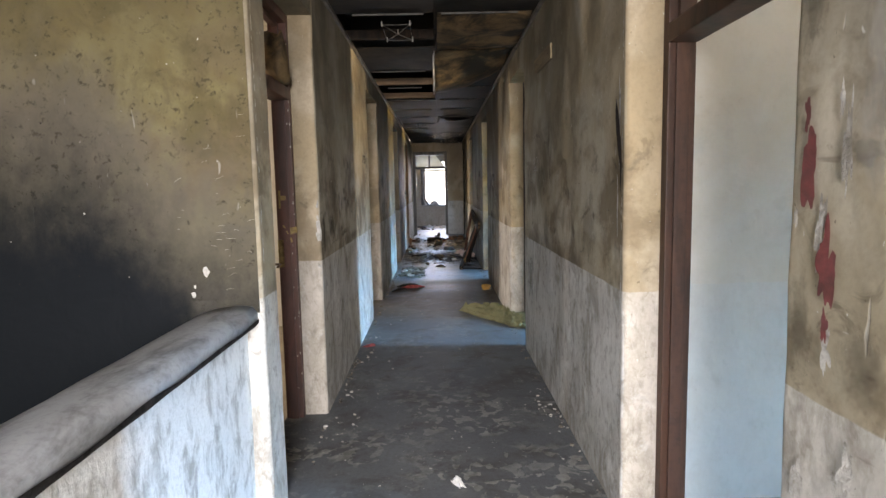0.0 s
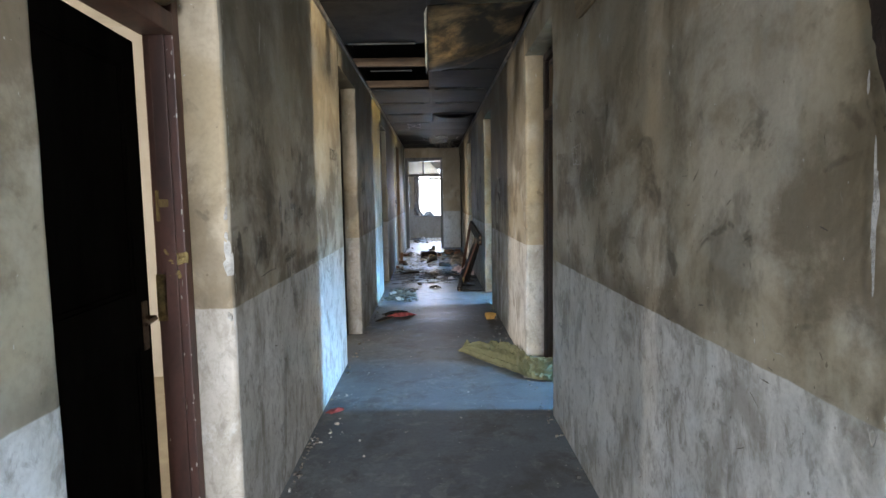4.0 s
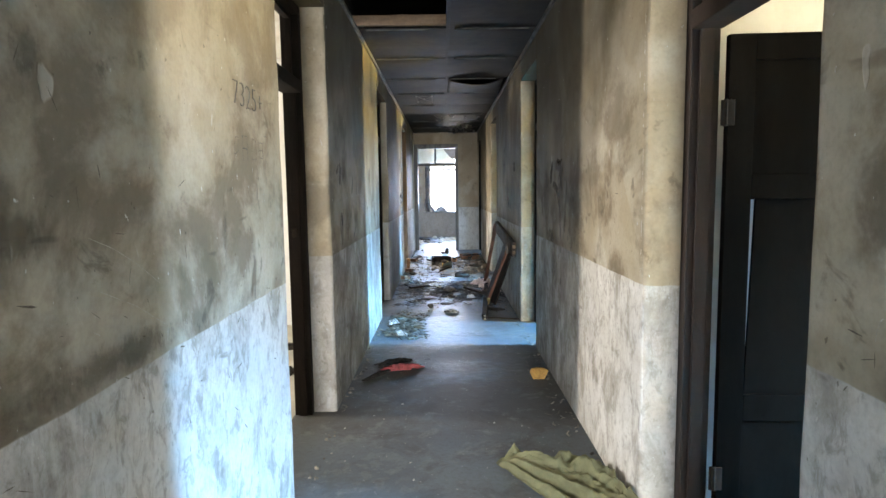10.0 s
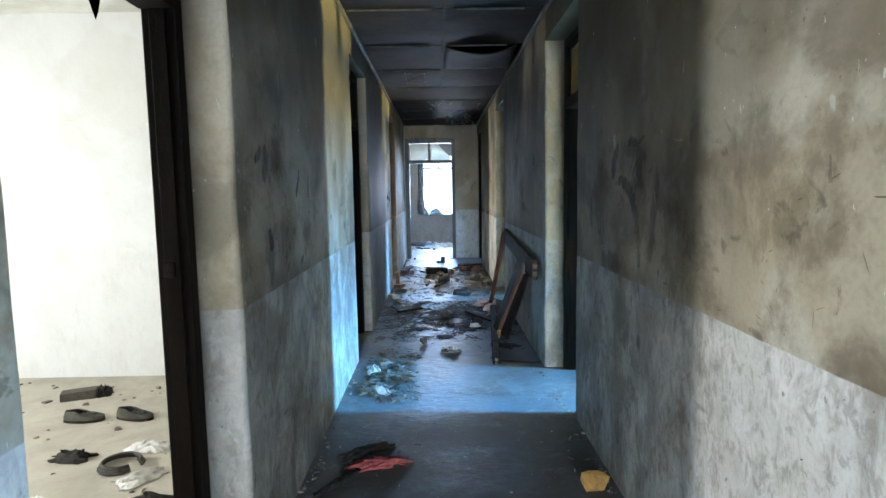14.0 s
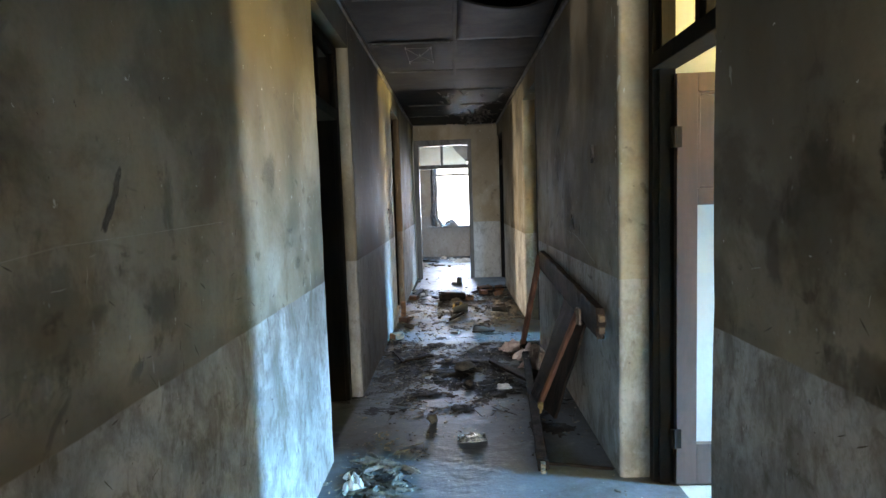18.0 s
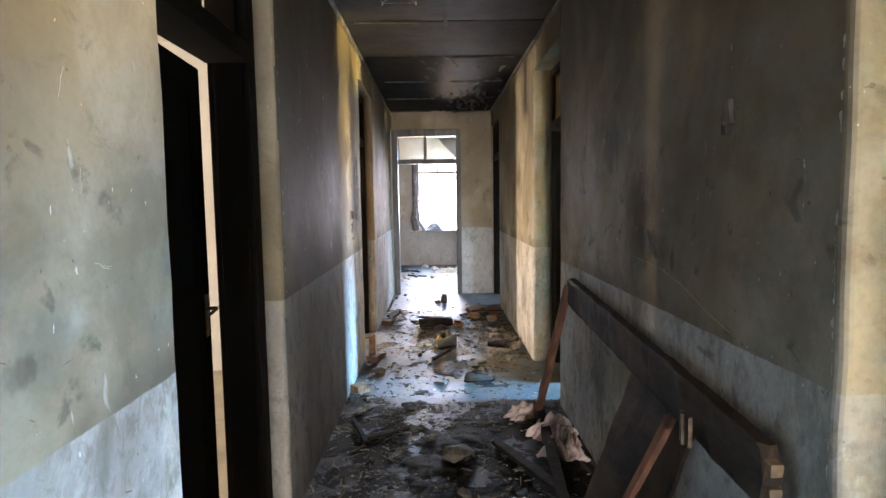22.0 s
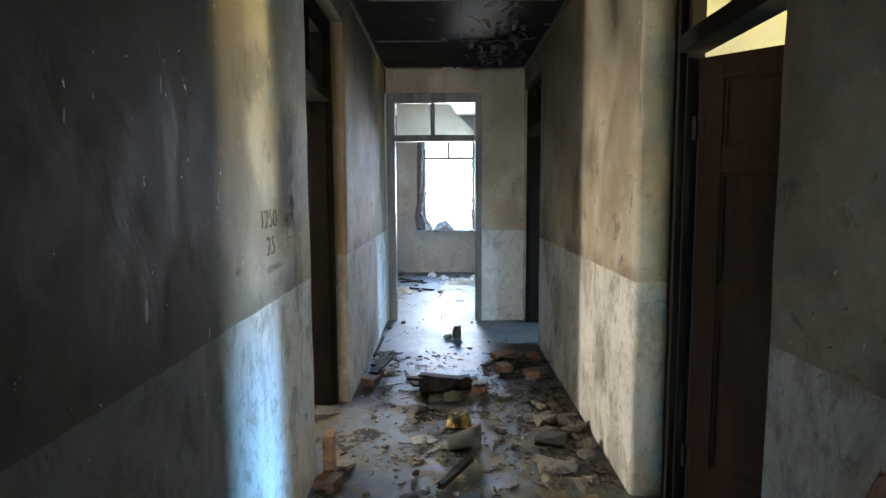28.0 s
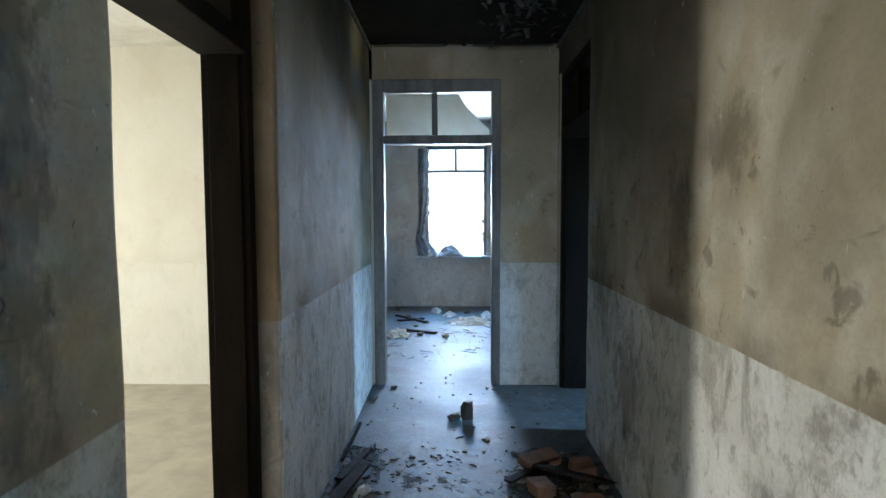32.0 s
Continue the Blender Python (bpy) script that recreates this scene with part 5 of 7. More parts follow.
def blotch(side, y, z, h, v, seed, proud=0.010, n=22):
    """A ragged patch on a corridor wall."""
    bm = bmesh.new()
    x = XL + proud if side == "left" else XR - proud
    ring = []
    for k in range(n):
        a = 2 * math.pi * k / n
        r = 0.62 + 0.55 * noise.noise(Vector((math.cos(a) * 1.7 + seed * 3.3, math.sin(a) * 1.7, seed))) + 0.16 * noise.noise(Vector((k * 1.9, seed, 0)))
        ring.append(bm.verts.new((x, y + h * r * math.cos(a), z + v * r * math.sin(a))))
    bm.faces.new(ring)
    bmesh.ops.recalc_face_normals(bm, faces=bm.faces[:])
    if (bm.faces[:][0].normal.x > 0) != (side == "left"):
        bmesh.ops.reverse_faces(bm, faces=bm.faces[:])
    return bm


def mark(name, bm, material, label, category):
    return tagged(part(name, bm, material), label, category, "", "structure")


for n, (y, z, h, v) in enumerate(((1.603, 1.545, 0.04, 0.11), (1.535, 1.345, 0.042, 0.12), (1.615, 1.66, 0.015, 0.05), (1.53, 1.22, 0.016, 0.05))):
    mark("red_paint_patch", blotch("right", y, z, h, v, n + 1, 0.011, 40), REDPAINT, "dark red old paint bared by peeling plaster", "paint patch")
for n, (y, z, h, v) in enumerate(((1.56, 1.40, 0.03, 0.10), (1.53, 1.17, 0.022, 0.08), (1.49, 1.58, 0.02, 0.14), (1.645, 1.44, 0.012, 0.03), (2.9, 1.8, 0.022, 0.24), (2.92, 1.42, 0.014, 0.18), (1.515, 1.68, 0.012, 0.06), (1.45, 0.95, 0.03, 0.08), (1.6, 0.85, 0.03, 0.1))):
    mark("bared_plaster_patch", blotch("right", y, z, h, v, n + 11, 0.0085, 48), RAW, "ragged patch of bared grey plaster", "plaster patch")
LEFTWALL, RIGHTWALL = Matrix(((0, 0, 1, 0), (1, 0, 0, 0), (0, 1, 0, 0), (0, 0, 0, 1))), Matrix(((0, 0, -1, 0), (-1, 0, 0, 0), (0, 1, 0, 0), (0, 0, 0, 1)))
for text, y, z, size in (("7325+", 6.42, 1.772, 0.132), ("1250", 14.115, 1.342, 0.105), ("125", 14.46, 1.325, 0.095), ("25", 14.515, 1.412, 0.08), ("25", 14.185, 1.237, 0.11)):
    ob = writing("charcoal_writing", text, size, Matrix.Translation((XL + 0.0085, y, z)) @ LEFTWALL, CHARCOAL)
    tagged(ob, f"charcoal numbers {text} scrawled on the wall", "writing", "", "structure")
x = XR - 0.0095
CHALKED = ([(5.137, 1.720), (4.945, 1.733)], [(4.945, 1.733), (4.953, 1.628)], [(4.953, 1.628), (5.105, 1.632)], [(5.105, 1.632), (5.137, 1.720)], [(4.987, 1.733), (4.999, 1.633)], [(5.092, 1.720), (5.096, 1.632)], [(5.133, 1.690), (5.083, 1.694)], [(5.058, 1.712), (5.025, 1.714), (5.030, 1.686), (5.057, 1.693), (5.058, 1.712)], [(5.025, 1.682), (5.028, 1.636)], [(5.054, 1.653), (5.028, 1.653), (5.031, 1.633), (5.059, 1.637)])
bm = strokes([[(x, y, z) for y, z in smooth_line(line, 3 * len(line))] for line in CHALKED], 0.0014)
mark("chalk_drawing", bm, CHALK, "small white chalk grid drawn on the wall", "drawing")
x = XL + 0.0085
bm = strokes([[(x, 6.40, 1.56), (x, 6.43, 1.66), (x, 6.46, 1.66), (x, 6.45, 1.61), (x, 6.42, 1.60)], [(x, 6.50, 1.58), (x, 6.50, 1.67), (x, 6.55, 1.67), (x, 6.55, 1.58)], [(x, 6.50, 1.625), (x, 6.55, 1.625)], [(x, 6.60, 1.59), (x, 6.61, 1.67), (x, 6.65, 1.66), (x, 6.65, 1.59), (x, 6.60, 1.59)],
              [(x, 6.68, 1.60), (x, 6.69, 1.66), (x, 6.73, 1.66), (x, 6.73, 1.60), (x, 6.68, 1.60)], [(x, 6.685, 1.63), (x, 6.73, 1.63)], [(x, 6.76, 1.69), (x, 6.79, 1.69)], [(x, 14.40, 1.03), (x, 14.42, 1.0), (x, 14.405, 0.96)], [(x, 14.385, 0.995), (x, 14.435, 1.0)], [(x, 14.2, 1.17), (x, 14.3, 1.2)], [(x, 14.45, 1.28), (x, 14.6, 1.29)]], 0.0014)
mark("charcoal_scribble", bm, CHARCOAL, "faint charcoal strokes on the wall", "scribble")
x = XR - 0.0085
RUBBED = ([(5.189, 1.907), (5.175, 1.872), (5.144, 1.871)], [(5.186, 1.905), (5.170, 1.881)], [(5.099, 1.903), (5.071, 1.872)], [(5.030, 1.903), (4.989, 1.903), (4.988, 1.887)], [(4.962, 1.913), (4.959, 1.882)], [(4.919, 1.904), (4.912, 1.886), (4.882, 1.876), (4.890, 1.895)], [(4.858, 1.885), (4.857, 1.869)])
bm = strokes([[(x, y, z) for y, z in line] for line in RUBBED], 0.0034)
mark("charcoal_scribble", bm, CHARCOAL, "rubbed-out dark strokes high on the wall", "scribble")
# scratches cut into the paint
def scratch(side, points, radius=0.0008):
    x = XL + 0.0089 if side == "left" else XR - 0.0089
    mark("wall_scratch", strokes([[(x, y, z) for y, z in smooth_line(points, 3 * len(points))]], radius), SCRATCH, "long thin pale scratch in the wall paint", "scratch")


scratch("right", [(12.06, 1.231), (11.755, 1.217), (11.514, 1.174), (11.327, 1.116), (11.18, 1.084)])
scratch("left", [(5.552, 1.376), (5.64, 1.345), (5.729, 1.302), (5.838, 1.236)])
scratch("left", [(5.58, 1.26), (5.716, 1.203), (5.847, 1.13)])
scratch("left", [(8.55, 1.395), (8.68, 1.41), (8.83, 1.425), (9.1, 1.43), (9.6, 1.44)], 0.0006)
SCRAPED = (
    ("left", 0.0011, [(4.601, 1.615), (4.605, 1.587)]),
    ("left", 0.0011, [(4.606, 1.580), (4.611, 1.556)]),
    ("left", 0.0013, [(4.612, 1.548), (4.619, 1.530)]),
    ("left", 0.0012, [(4.623, 1.516), (4.630, 1.495)]),
    ("left", 0.0010, [(4.498, 1.484), (4.533, 1.477)]),
    ("left", 0.0008, [(4.588, 1.470), (4.623, 1.470), (4.644, 1.460)]),
    ("left", 0.0032, [(4.912, 1.443), (4.914, 1.405), (4.902, 1.355)]),
    ("left", 0.0012, [(5.524, 0.977), (5.510, 0.919), (5.481, 0.883)]),
    ("left", 0.0009, [(5.540, 0.865), (5.546, 0.785)]),
    ("left", 0.0010, [(4.479, 1.316), (4.522, 1.306), (4.561, 1.307)]),
    ("left", 0.0012, [(4.603, 1.296), (4.641, 1.304)]),
    ("left", 0.0016, [(4.548, 1.452), (4.551, 1.439)]),
    ("left", 0.0010, [(5.167, 1.469), (5.162, 1.427)]),
    ("left", 0.0008, [(5.009, 1.424), (5.232, 1.413)]),
    ("left", 0.0010, [(4.769, 1.272), (4.786, 1.262)]),
    ("right", 0.0016, [(4.705, 1.574), (4.696, 1.549), (4.696, 1.523), (4.730, 1.490)]),
    ("right", 0.0010, [(5.279, 1.739), (5.277, 1.712)]),
    ("right", 0.0018, [(5.259, 1.694), (5.265, 1.669)]),
    ("right", 0.0008, [(5.291, 1.798), (5.211, 1.790)]),
)
SCUFFED = (
    ("left", 0.0022, [(4.777, 1.489), (4.827, 1.451)]),
    ("left", 0.0016, [(4.615, 1.398), (4.655, 1.383)]),
    ("left", 0.0026, [(5.158, 1.186), (5.073, 1.167), (4.984, 1.149)]),
    ("left", 0.0014, [(5.113, 1.192), (4.971, 1.172)]),
    ("left", 0.0024, [(4.771, 1.134), (4.671, 1.136), (4.575, 1.128), (4.525, 1.127)]),
    ("left", 0.0035, [(4.900, 1.340), (4.910, 1.301)]),
    ("left", 0.0028, [(4.979, 1.377), (4.984, 1.367)]),
    ("left", 0.0016, [(5.135, 1.130), (5.146, 1.055)]),
    ("left", 0.0012, [(5.397, 1.722), (5.381, 1.690)]),
    ("right", 0.0022, [(5.097, 1.435), (5.106, 1.403)]),
    ("right", 0.0028, [(5.282, 1.558), (5.272, 1.535), (5.231, 1.536), (5.192, 1.537)]),
)
FLECKS = (("right", 4.636, 1.486), ("right", 4.647, 1.473), ("right", 4.735, 1.400), ("right", 4.851, 1.491), ("right", 4.826, 1.543), ("right", 4.843, 1.777), ("right", 4.878, 1.449), ("right", 5.435, 1.361), ("right", 4.904, 1.384), ("right", 4.844, 1.401), ("right", 4.685, 1.724), ("left", 4.735, 1.321), ("left", 4.487, 1.256), ("left", 4.575, 1.166), ("left", 4.561, 1.307), ("left", 4.949, 1.571), ("left", 5.496, 1.452), ("left", 5.857, 1.441), ("left", 4.581, 1.569), ("left", 4.665, 1.472))
for rows, material, label in ((SCRAPED, SCRATCH, "pale scratch scraped in the wall paint"), (SCUFFED, SCUFFMARK, "dark scuffed stroke on the wall paint")):
    for side, radius, line in rows:
        x = XL + 0.0088 if side == "left" else XR - 0.0088
        bm = strokes([[(x, y, z) for y, z in smooth_line(line, 6 * len(line))]], radius, None, 0.65)
        mark("wall_scratch" if rows is SCRAPED else "scuff_mark", bm, material, label, "scratch")
rng = random.Random(12)
for n, (side, y, z) in enumerate(FLECKS):
    mark("plaster_nick", blotch(side, y, z, rng.uniform(0.004, 0.008), rng.uniform(0.003, 0.006), 400 + n, 0.0098, 10), RAW, "small white nick in the smoked wall", "chipped plaster")
rng = random.Random(27)
for side, ys in (("left", ((4.4, 6.8, 60), (8.3, 10.8, 60), (12.3, 14.7, 40))), ("right", ((3.0, 5.6, 70), (7.0, 9.5, 60), (11.0, 13.4, 40)))):      # small dark knocks and dragged dirt
    bm = bmesh.new()
    x = XL + 0.0087 if side == "left" else XR - 0.0087
    for y0, y1, count in ys:
        for _ in range(count):
            y, z = rng.uniform(y0, y1), rng.choice((rng.uniform(0.3, 1.05), rng.gauss(1.3, 0.16), rng.gauss(1.12, 0.05)))
            a, ln, w = rng.choice((rng.gauss(0, 0.35), rng.gauss(1.57, 0.3), rng.gauss(-0.6, 0.2))), rng.uniform(0.006, 0.03), rng.uniform(0.0008, 0.0028)
            c, t = math.cos(a), math.sin(a)
            bm.faces.new([bm.verts.new((x, y + ln * u * c - w * v * t, z + ln * u * t + w * v * c)) for u, v in ((-1, rng.uniform(-0.4, 0.4)), (-0.3, -rng.uniform(0.5, 1)), (0.5, -rng.uniform(0.3, 1)), (1, rng.uniform(-0.3, 0.3)), (0.4, rng.uniform(0.5, 1)), (-0.5, rng.uniform(0.3, 1)))])
    tagged(part("scuff_marks", bm, SCUFFMARK), "small dark knocks in the wall paint", "scuff marks", "", "stuff")
rng = random.Random(21)
for side, ys in (("left", ((4.4, 6.8, 26), (8.3, 10.8, 26), (12.3, 14.7, 5))), ("right", ((3.0, 5.6, 30), (7.0, 9.5, 26), (11.0, 13.4, 16), (0.9, 1.6, 8)))):
    bm = bmesh.new()
    x = XL + 0.0089 if side == "left" else XR - 0.0089
    for y0, y1, n in ys:
        for _ in range(n):
            y, z = rng.uniform(y0, y1), rng.choice((rng.uniform(0.4, 1.0), rng.uniform(0.9, 1.5), rng.uniform(1.1, 1.7)))
            a, ln = rng.choice((rng.uniform(-0.5, 0.5), rng.uniform(1.2, 1.9))), rng.uniform(0.015, 0.07)
            strokes([[(x, y + ln * f * math.cos(a) + 0.1 * ln * noise.noise(Vector((f * 3, y, z))), z + ln * f * math.sin(a) + 0.15 * ln * noise.noise(Vector((z, f * 3, y)))) for f in (0, 0.3, 0.6, 1)]], rng.uniform(0.0005, 0.0011), bm, 0.6)
    mark("wall_scratches", bm, SCRATCH, "short pale scratches in the wall paint", "scratches")


bm = bmesh.new()
for _ in range(26):     # short pale strokes scraped on the stair-well wall and round its corner
    px, z = -0.22 - abs(rng.gauss(0, 0.16)), rng.gauss(1.42, 0.2)
    ln, a = rng.uniform(0.008, 0.04), rng.gauss(0.1, 0.2)
    tube([(px + ln * f * math.cos(a), CROSS - 0.0075, z + ln * f * math.sin(a) + 0.004 * noise.noise(Vector((px * 9, f * 2, z)))) for f in (0, 0.5, 1)], rng.uniform(0.0003, 0.0005), bm, 4)
mark("wall_scratches", bm, SCRATCH, "short pale scratches beside the stair-well corner", "scratches")


# soot smudges and rubbed places
def rubbed(side, y, z, w, h, turn, material, proud):
    bm = bmesh.new()
    bmesh.ops.create_grid(bm, x_segments=1, y_segments=1, size=0.5)
    bmesh.ops.scale(bm, vec=(w, h, 1), verts=bm.verts)
    ob = part("wall_smudge", bm, material)
    x = XL + proud if side == "left" else XR - proud
    ob.matrix_world = Matrix.Translation((x, y, z)) @ (LEFTWALL if side == "left" else RIGHTWALL) @ pose(0, 0, 0, 0, 0, turn)
    return tagged(ob, "pale rubbed place on the wall paint" if material is PALESTAIN else "dark sooty smudge on the wall paint", "smudge", "", "structure")


SMUDGES = (
    ("left", 5.11, 1.165, 0.34, 0.05, 6, DARKSTAIN), ("left", 5.62, 1.10, 0.62, 0.09, 0, DARKSTAIN), ("left", 5.335, 1.39, 0.22, 0.11, 0, DARKSTAIN), ("left", 5.22, 1.73, 0.06, 0.16, 0, DARKSTAIN), ("left", 5.42, 1.71, 0.09, 0.11, 20, DARKSTAIN),
    ("left", 5.15, 1.50, 0.14, 0.06, 0, DARKSTAIN), ("left", 5.02, 1.38, 0.06, 0.09, 0, DARKSTAIN), ("left", 4.93, 1.32, 0.07, 0.1, 0, DARKSTAIN), ("left", 5.17, 0.92, 0.14, 0.2, 0, DARKSTAIN), ("left", 5.04, 1.08, 0.1, 0.1, 0, FAINTSTAIN),
    ("left", 4.92, 1.43, 0.07, 0.18, 0, PALESTAIN), ("left", 5.18, 1.43, 0.25, 0.05, 0, PALESTAIN), ("left", 6.3, 1.35, 0.06, 0.2, 0, FAINTSTAIN), ("left", 4.7, 1.6, 0.3, 0.5, 15, FAINTSTAIN), ("left", 4.55, 1.25, 0.3, 0.2, 0, DARKSTAIN),
    ("left", 8.62, 1.62, 0.30, 0.26, 0, DARKSTAIN), ("left", 8.5, 1.2, 0.16, 0.3, 0, DARKSTAIN), ("left", 8.8, 1.28, 0.5, 0.3, 10, FAINTSTAIN), ("left", 8.75, 1.18, 0.1, 0.06, 0, PALESTAIN), ("left", 9.05, 1.12, 0.09, 0.04, 30, PALESTAIN),
    ("left", 9.25, 1.5, 0.07, 0.22, 0, DARKSTAIN), ("left", 9.9, 1.3, 0.08, 0.05, 0, DARKSTAIN), ("left", 10.1, 1.62, 0.2, 0.15, 30, FAINTSTAIN), ("left", 10.45, 1.22, 0.12, 0.08, 0, FAINTSTAIN),
    ("left", 13.88, 1.22, 0.07, 0.04, 10, DARKSTAIN), ("left", 14.25, 1.61, 0.07, 0.06, 20, PALESTAIN), ("left", 14.27, 1.185, 0.26, 0.035, 0, DARKSTAIN), ("left", 14.5, 1.56, 0.3, 0.6, 0, FAINTSTAIN), ("left", 14.1, 1.9, 0.5, 0.2, 25, FAINTSTAIN), ("left", 14.62, 1.5, 0.2, 1.2, 0, DARKSTAIN),
    ("right", 8.60, 1.62, 0.36, 0.09, -12, DARKSTAIN), ("right", 8.52, 1.52, 0.12, 0.2, 30, DARKSTAIN), ("right", 8.36, 1.3, 0.10, 0.44, -12, DARKSTAIN), ("right", 8.62, 1.46, 0.2, 0.09, 20, FAINTSTAIN), ("right", 9.1, 1.4, 0.3, 0.5, 0, FAINTSTAIN), ("right", 8.15, 1.25, 0.3, 0.5, 0, DARKSTAIN),
    ("right", 9.28, 1.34, 0.09, 0.22, 0, FAINTSTAIN), ("right", 8.9, 1.1, 0.35, 0.12, 0, DARKSTAIN), ("right", 8.5, 0.8, 0.08, 0.08, 0, DARKSTAIN), ("right", 8.75, 0.85, 0.3, 0.35, 20, PALESTAIN),
    ("right", 11.845, 1.31, 0.13, 0.15, 40, DARKSTAIN), ("right", 11.615, 1.255, 0.05, 0.12, 10, DARKSTAIN), ("right", 12.4, 1.75, 0.3, 0.35, 0, FAINTSTAIN), ("right", 12.0, 1.4, 0.5, 0.5, 0, FAINTSTAIN), ("right", 12.6, 0.55, 0.4, 0.6, 0, FAINTSTAIN), ("right", 12.35, 1.96, 0.25, 0.05, 35, PALESTAIN),
    ("right", 4.85, 1.55, 0.4, 0.25, 0, FAINTSTAIN), ("right", 4.6, 1.18, 0.2, 0.35, 0, FAINTSTAIN), ("right", 4.5, 1.82, 0.05, 0.1, 0, DARKSTAIN), ("right", 4.3, 1.2, 0.12, 0.05, 15, DARKSTAIN), ("right", 5.3, 0.75, 0.3, 0.4, 0, PALESTAIN), ("right", 3.4, 1.3, 0.3, 0.4, 0, FAINTSTAIN),
    ("right", 1.40, 1.75, 0.14, 0.5, 0, PALESTAIN), ("right", 1.62, 1.20, 0.08, 0.3, 0, DARKSTAIN), ("right", 1.62, 1.95, 0.10, 0.4, 0, DARKSTAIN), ("right", 1.42, 1.15, 0.16, 0.2, 0, FAINTSTAIN), ("right", 1.45, 0.75, 0.2, 0.3, 0, PALESTAIN),
    ("right", 16.0, 1.4, 0.3, 0.6, 0, FAINTSTAIN), ("right", 15.6, 1.7, 0.4, 0.3, 0, FAINTSTAIN), ("right", 16.6, 0.6, 0.5, 0.6, 0, DARKSTAIN), ("right", 17.2, 1.2, 0.4, 0.8, 0, DARKSTAIN), ("right", 15.3, 0.5, 0.3, 0.5, 0, FAINTSTAIN),
)
for n, (side, y, z, w, h, turn, mat_) in enumerate(SMUDGES):
    rubbed(side, y, z, w * 1.6, h * 1.6, turn, mat_, 0.0060 + 0.00004 * n)


def dragged(name, side, points, material, label, proud=0.0094, soft=True):
    """A mark rubbed along (y, z, half width) stations, with a wavering edge."""
    bm = bmesh.new()
    x = XL + proud if side == "left" else XR - proud
    st = np.array(points, float)
    n = 7 * len(st)
    rows = []
    for i in range(n):
        k = i / (n - 1) * (len(st) - 1)
        y, z, w = (float(np.interp(k, range(len(st)), st[:, c])) for c in range(3))
        w *= (2.1 if soft else 1.45) * min(1.0, 0.25 + 5 * i / n, 0.25 + 5 * (1 - i / n))
        lo, hi = max(k - 0.8, 0), min(k + 0.8, len(st) - 1)
        d = Vector((np.interp(hi, range(len(st)), st[:, 0]) - np.interp(lo, range(len(st)), st[:, 0]), np.interp(hi, range(len(st)), st[:, 1]) - np.interp(lo, range(len(st)), st[:, 1]), 0)).normalized()
        a, b = w * (1 + 0.25 * noise.noise(Vector((i * 0.5, y * 7, 1)))), w * (1 + 0.25 * noise.noise(Vector((i * 0.5, y * 7, 6))))
        rows.append((bm.verts.new((x, y - d.y * a, z + d.x * a)), bm.verts.new((x, y + d.y * b, z - d.x * b))))
    for p, q in zip(rows, rows[1:]):
        bm.faces.new((p[0], p[1], q[1], q[0]))
    uv = bm.loops.layers.uv.new("across")
    for i, (p, q) in enumerate(rows):
        for side_v, across in ((p, 0.0), (q, 1.0)):
            for loop in side_v.link_loops:
                loop[uv].uv = (across, i / (n - 1))
    bmesh.ops.recalc_face_normals(bm, faces=bm.faces[:])
    if (bm.faces[:][0].normal.x > 0) != (side == "left"):
        bmesh.ops.reverse_faces(bm, faces=bm.faces[:])
    mark(name, bm, material, label, "smear")


dragged("gouge", "right", [(2.952, 1.895, 0.002), (2.94, 1.84, 0.012), (2.925, 1.77, 0.017), (2.905, 1.70, 0.017), (2.885, 1.64, 0.014), (2.872, 1.585, 0.007), (2.878, 1.52, 0.006), (2.872, 1.475, 0.002)], CHAR, "long brown gouge in the plaster edge", 0.0102, False)
SMEARS = (
    ("right", [(8.862, 1.496, 0.015), (8.746, 1.496, 0.021), (8.655, 1.464, 0.023), (8.592, 1.411, 0.024), (8.551, 1.347, 0.022), (8.521, 1.267, 0.02), (8.504, 1.174, 0.019), (8.494, 1.081, 0.017)]),
    ("right", [(8.89, 1.481, 0.018), (8.871, 1.57, 0.026), (8.84, 1.626, 0.022), (8.798, 1.678, 0.006)]),
    ("right", [(8.67, 1.65, 0.008), (8.633, 1.661, 0.015), (8.558, 1.65, 0.015), (8.503, 1.634, 0.012)]),
    ("right", [(8.527, 1.645, 0.008), (8.492, 1.662, 0.008), (8.45, 1.674, 0.006)]), ("right", [(8.616, 1.502, 0.003), (8.553, 1.562, 0.005), (8.501, 1.594, 0.008)]),
    ("left", [(8.322, 1.584, 0.015), (8.382, 1.619, 0.014), (8.42, 1.654, 0.008)]), ("left", [(8.459, 1.669, 0.013), (8.481, 1.623, 0.025), (8.453, 1.544, 0.022), (8.421, 1.511, 0.011)]),
    ("left", [(9.048, 1.592, 0.005), (9.013, 1.517, 0.008), (8.957, 1.437, 0.007)]), ("left", [(8.478, 1.32, 0.012), (8.488, 1.297, 0.018), (8.509, 1.245, 0.02), (8.515, 1.22, 0.012)]),
    ("left", [(4.261, 1.36, 0.011), (4.269, 1.267, 0.023), (4.262, 1.175, 0.023), (4.251, 1.073, 0.017)]),
    ("right", [(7.32, 1.53, 0.002), (7.314, 1.46, 0.007)]), ("right", [(11.88, 1.36, 0.012), (11.80, 1.28, 0.016), (11.76, 1.25, 0.008)]),
)
for side, points in SMEARS:
    dragged("soot_smear", side, points, DRAGGED, "dark brown smear dragged through the soot")


